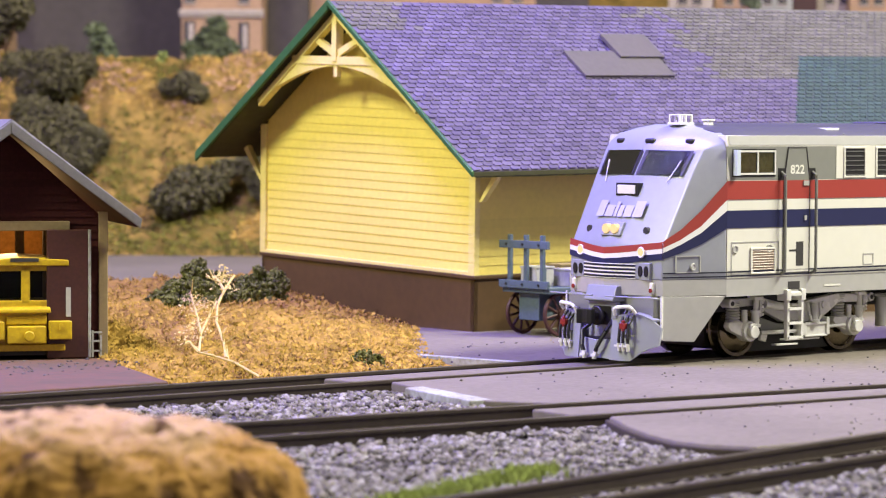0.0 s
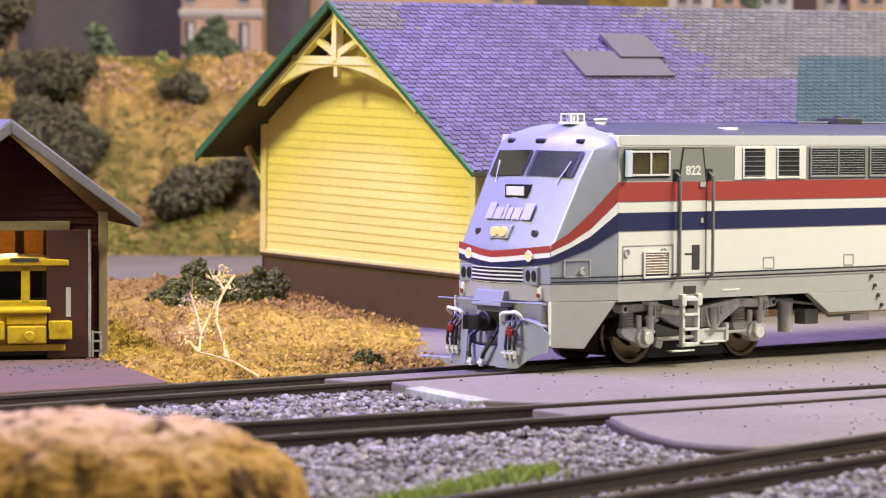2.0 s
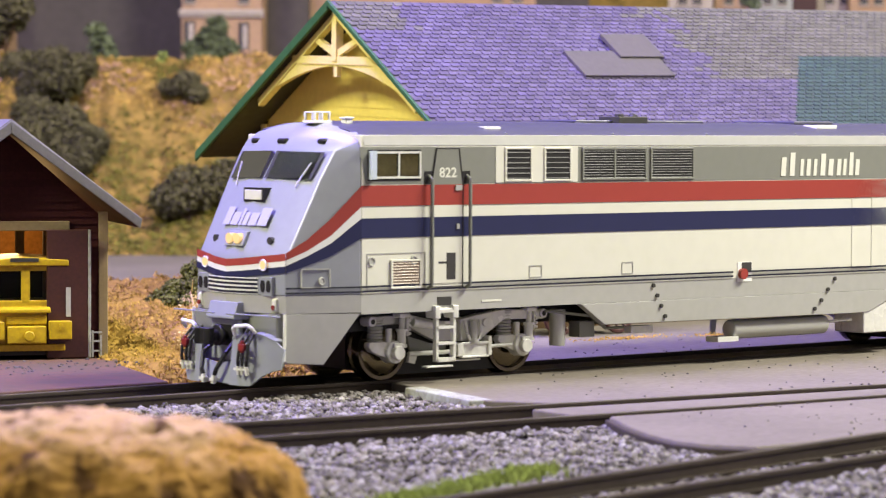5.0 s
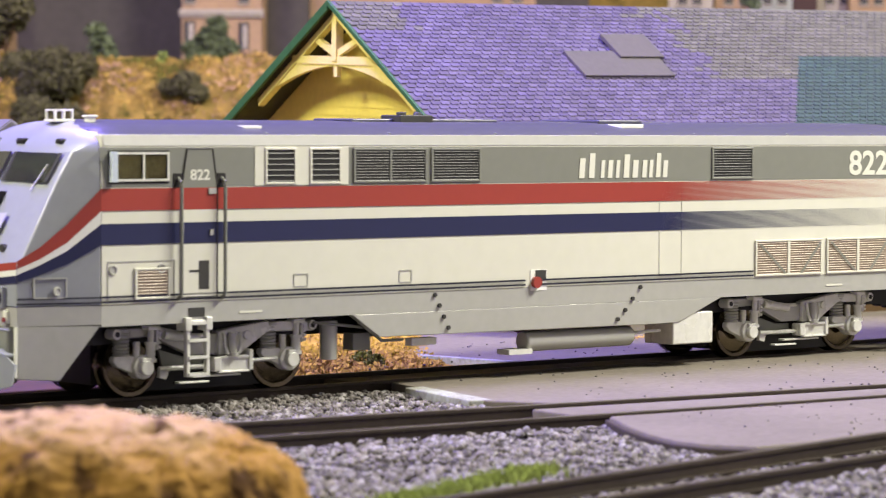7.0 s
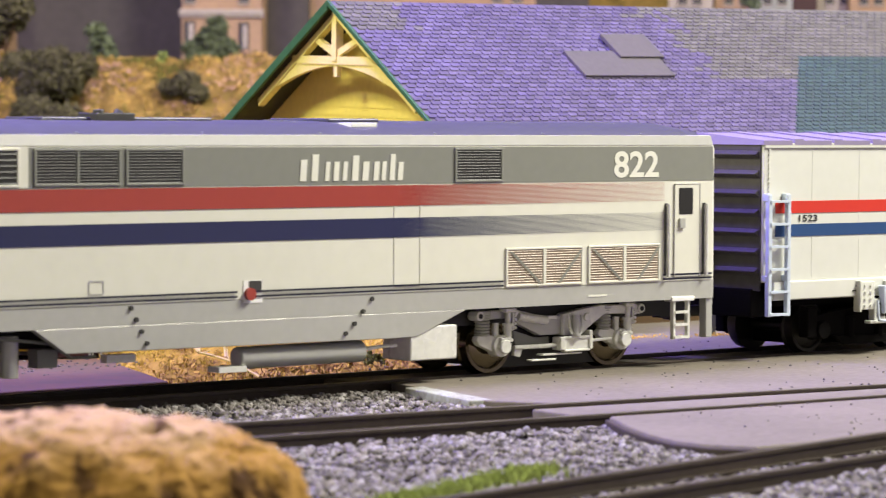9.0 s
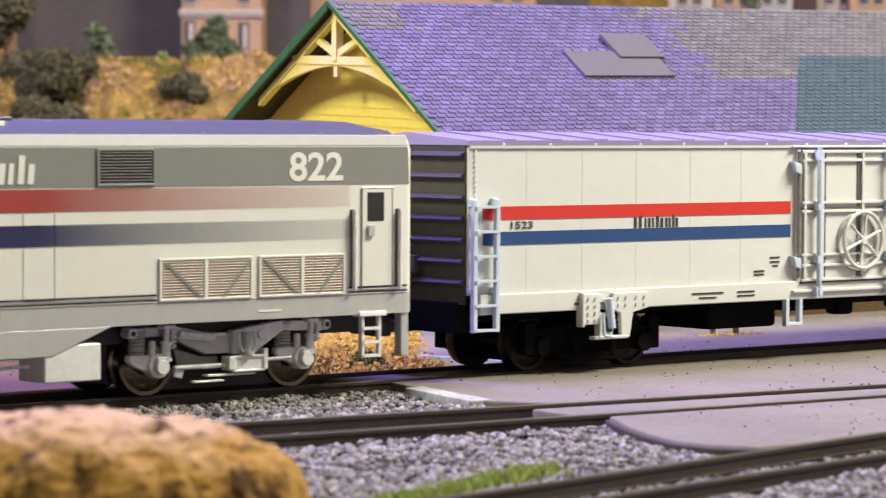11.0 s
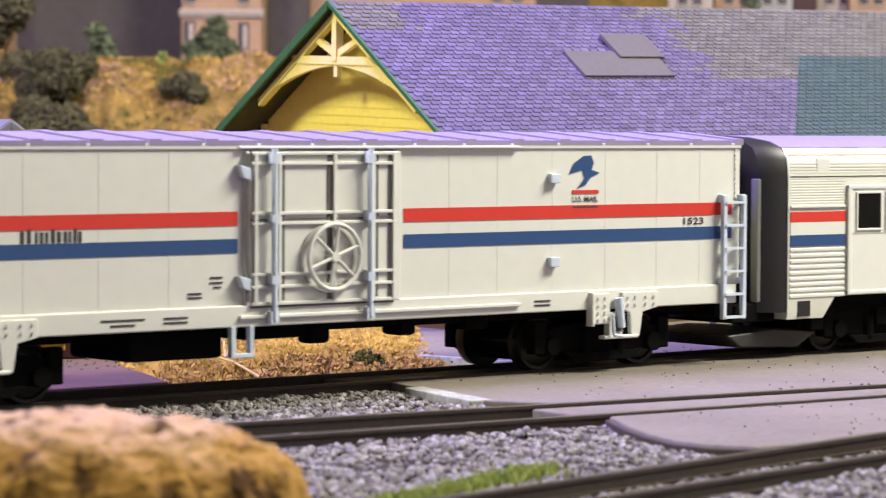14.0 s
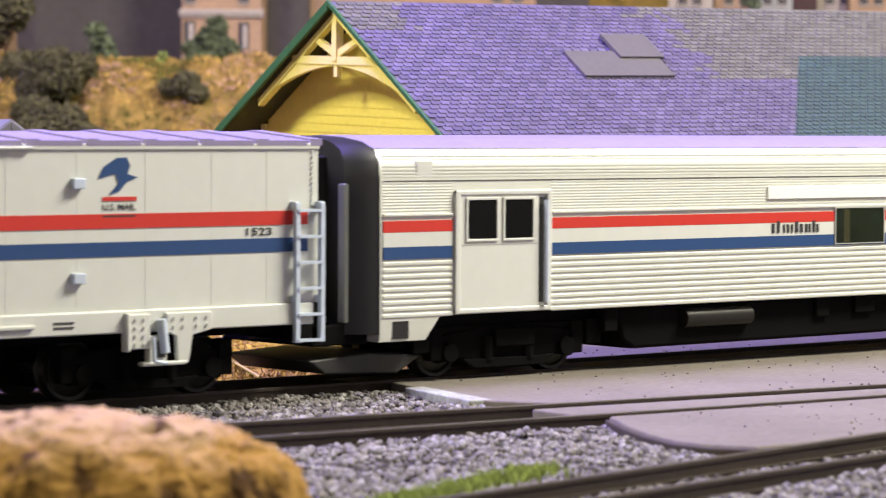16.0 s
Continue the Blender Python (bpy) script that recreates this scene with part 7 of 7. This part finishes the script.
tower("dark grey city building front", 8, 320, -60, 1480, TOWERDARK)
tower("dark grey city building front", 462, 545, -60, 1480, TOWERDARK)
tower("tan brick building with stone band", 321, 462, -90, 1440, TOWERBRICK, ((328, 343, 40, 92), (424, 438, 42, 100), (376, 390, 40, 95), (328, 343, -40, 5), (424, 438, -40, 5)), ((17, 26), (27, 31)))
tower("tan brick building edge", -140, 9, -60, 1440, TOWERBRICK, ((-60, -40, 20, 70),), ((10, 16),))
tower("tan brick building behind the depot", 546, 800, -70, 1500, TOWERBRICK)
tower("orange-tan building behind the depot roof", 800, 945, -50, 1500, TOWERBRICK, ((870, 885, -20, 4), (905, 920, -20, 4)))
tower("dark building behind the depot roof", 945, 1040, -40, 1500, TOWERDARK)
tower("olive building behind the depot roof", 1040, 1180, -30, 1500, HILLY)
for k, (a, b) in enumerate(((1180, 1262), (1262, 1330), (1330, 1402), (1440, 1500), (1500, 1600))):
    tower("pale stone building behind the depot roof", a, b - 4, -50 - 8 * (k % 2), 1500 + 12 * (k % 2), (STONETRIM, TOWERBRICK, CRATE, STONETRIM, TOWERBRICK)[k], ((a + 18, a + 30, -30, 8), (a + 44, a + 56, -30, 8)))
tower("dark red building behind the depot roof", 1400, 1442, -50, 1500, CARTRED)

ivy = random.Random(9)
tagged(part("ivy", leaf_cluster([(at(1412, 22, 905), 3.0), (at(1424, 34, 903), 2.4), (at(1404, 12, 906), 2.6)], 0.8, 18, ivy), LEAF, STATION, "ivy creeping over the ridge"), kind="stuff")


# ---------- the train gathers speed and runs past ----------
def run_at(t):
    """Where the leading axle stands along the main track, in millimetres."""
    return 43.98 - 12.858 * t - 1.1220 * t ** 2 - 0.02265 * t ** 3 + 0.00056116 * t ** 4


def motions():
    for vehicle in TRAIN:
        walk(vehicle, [(k * 0.5, mm(run_at(k * 0.5), 0, 0)) for k in range(33)])
    for w, x, r in WHEELS:
        walk(w, [(k * 0.1, mm(x, 0, r, 0, math.degrees(run_at(k * 0.1) / r), 0)) for k in range(161)])


motions()
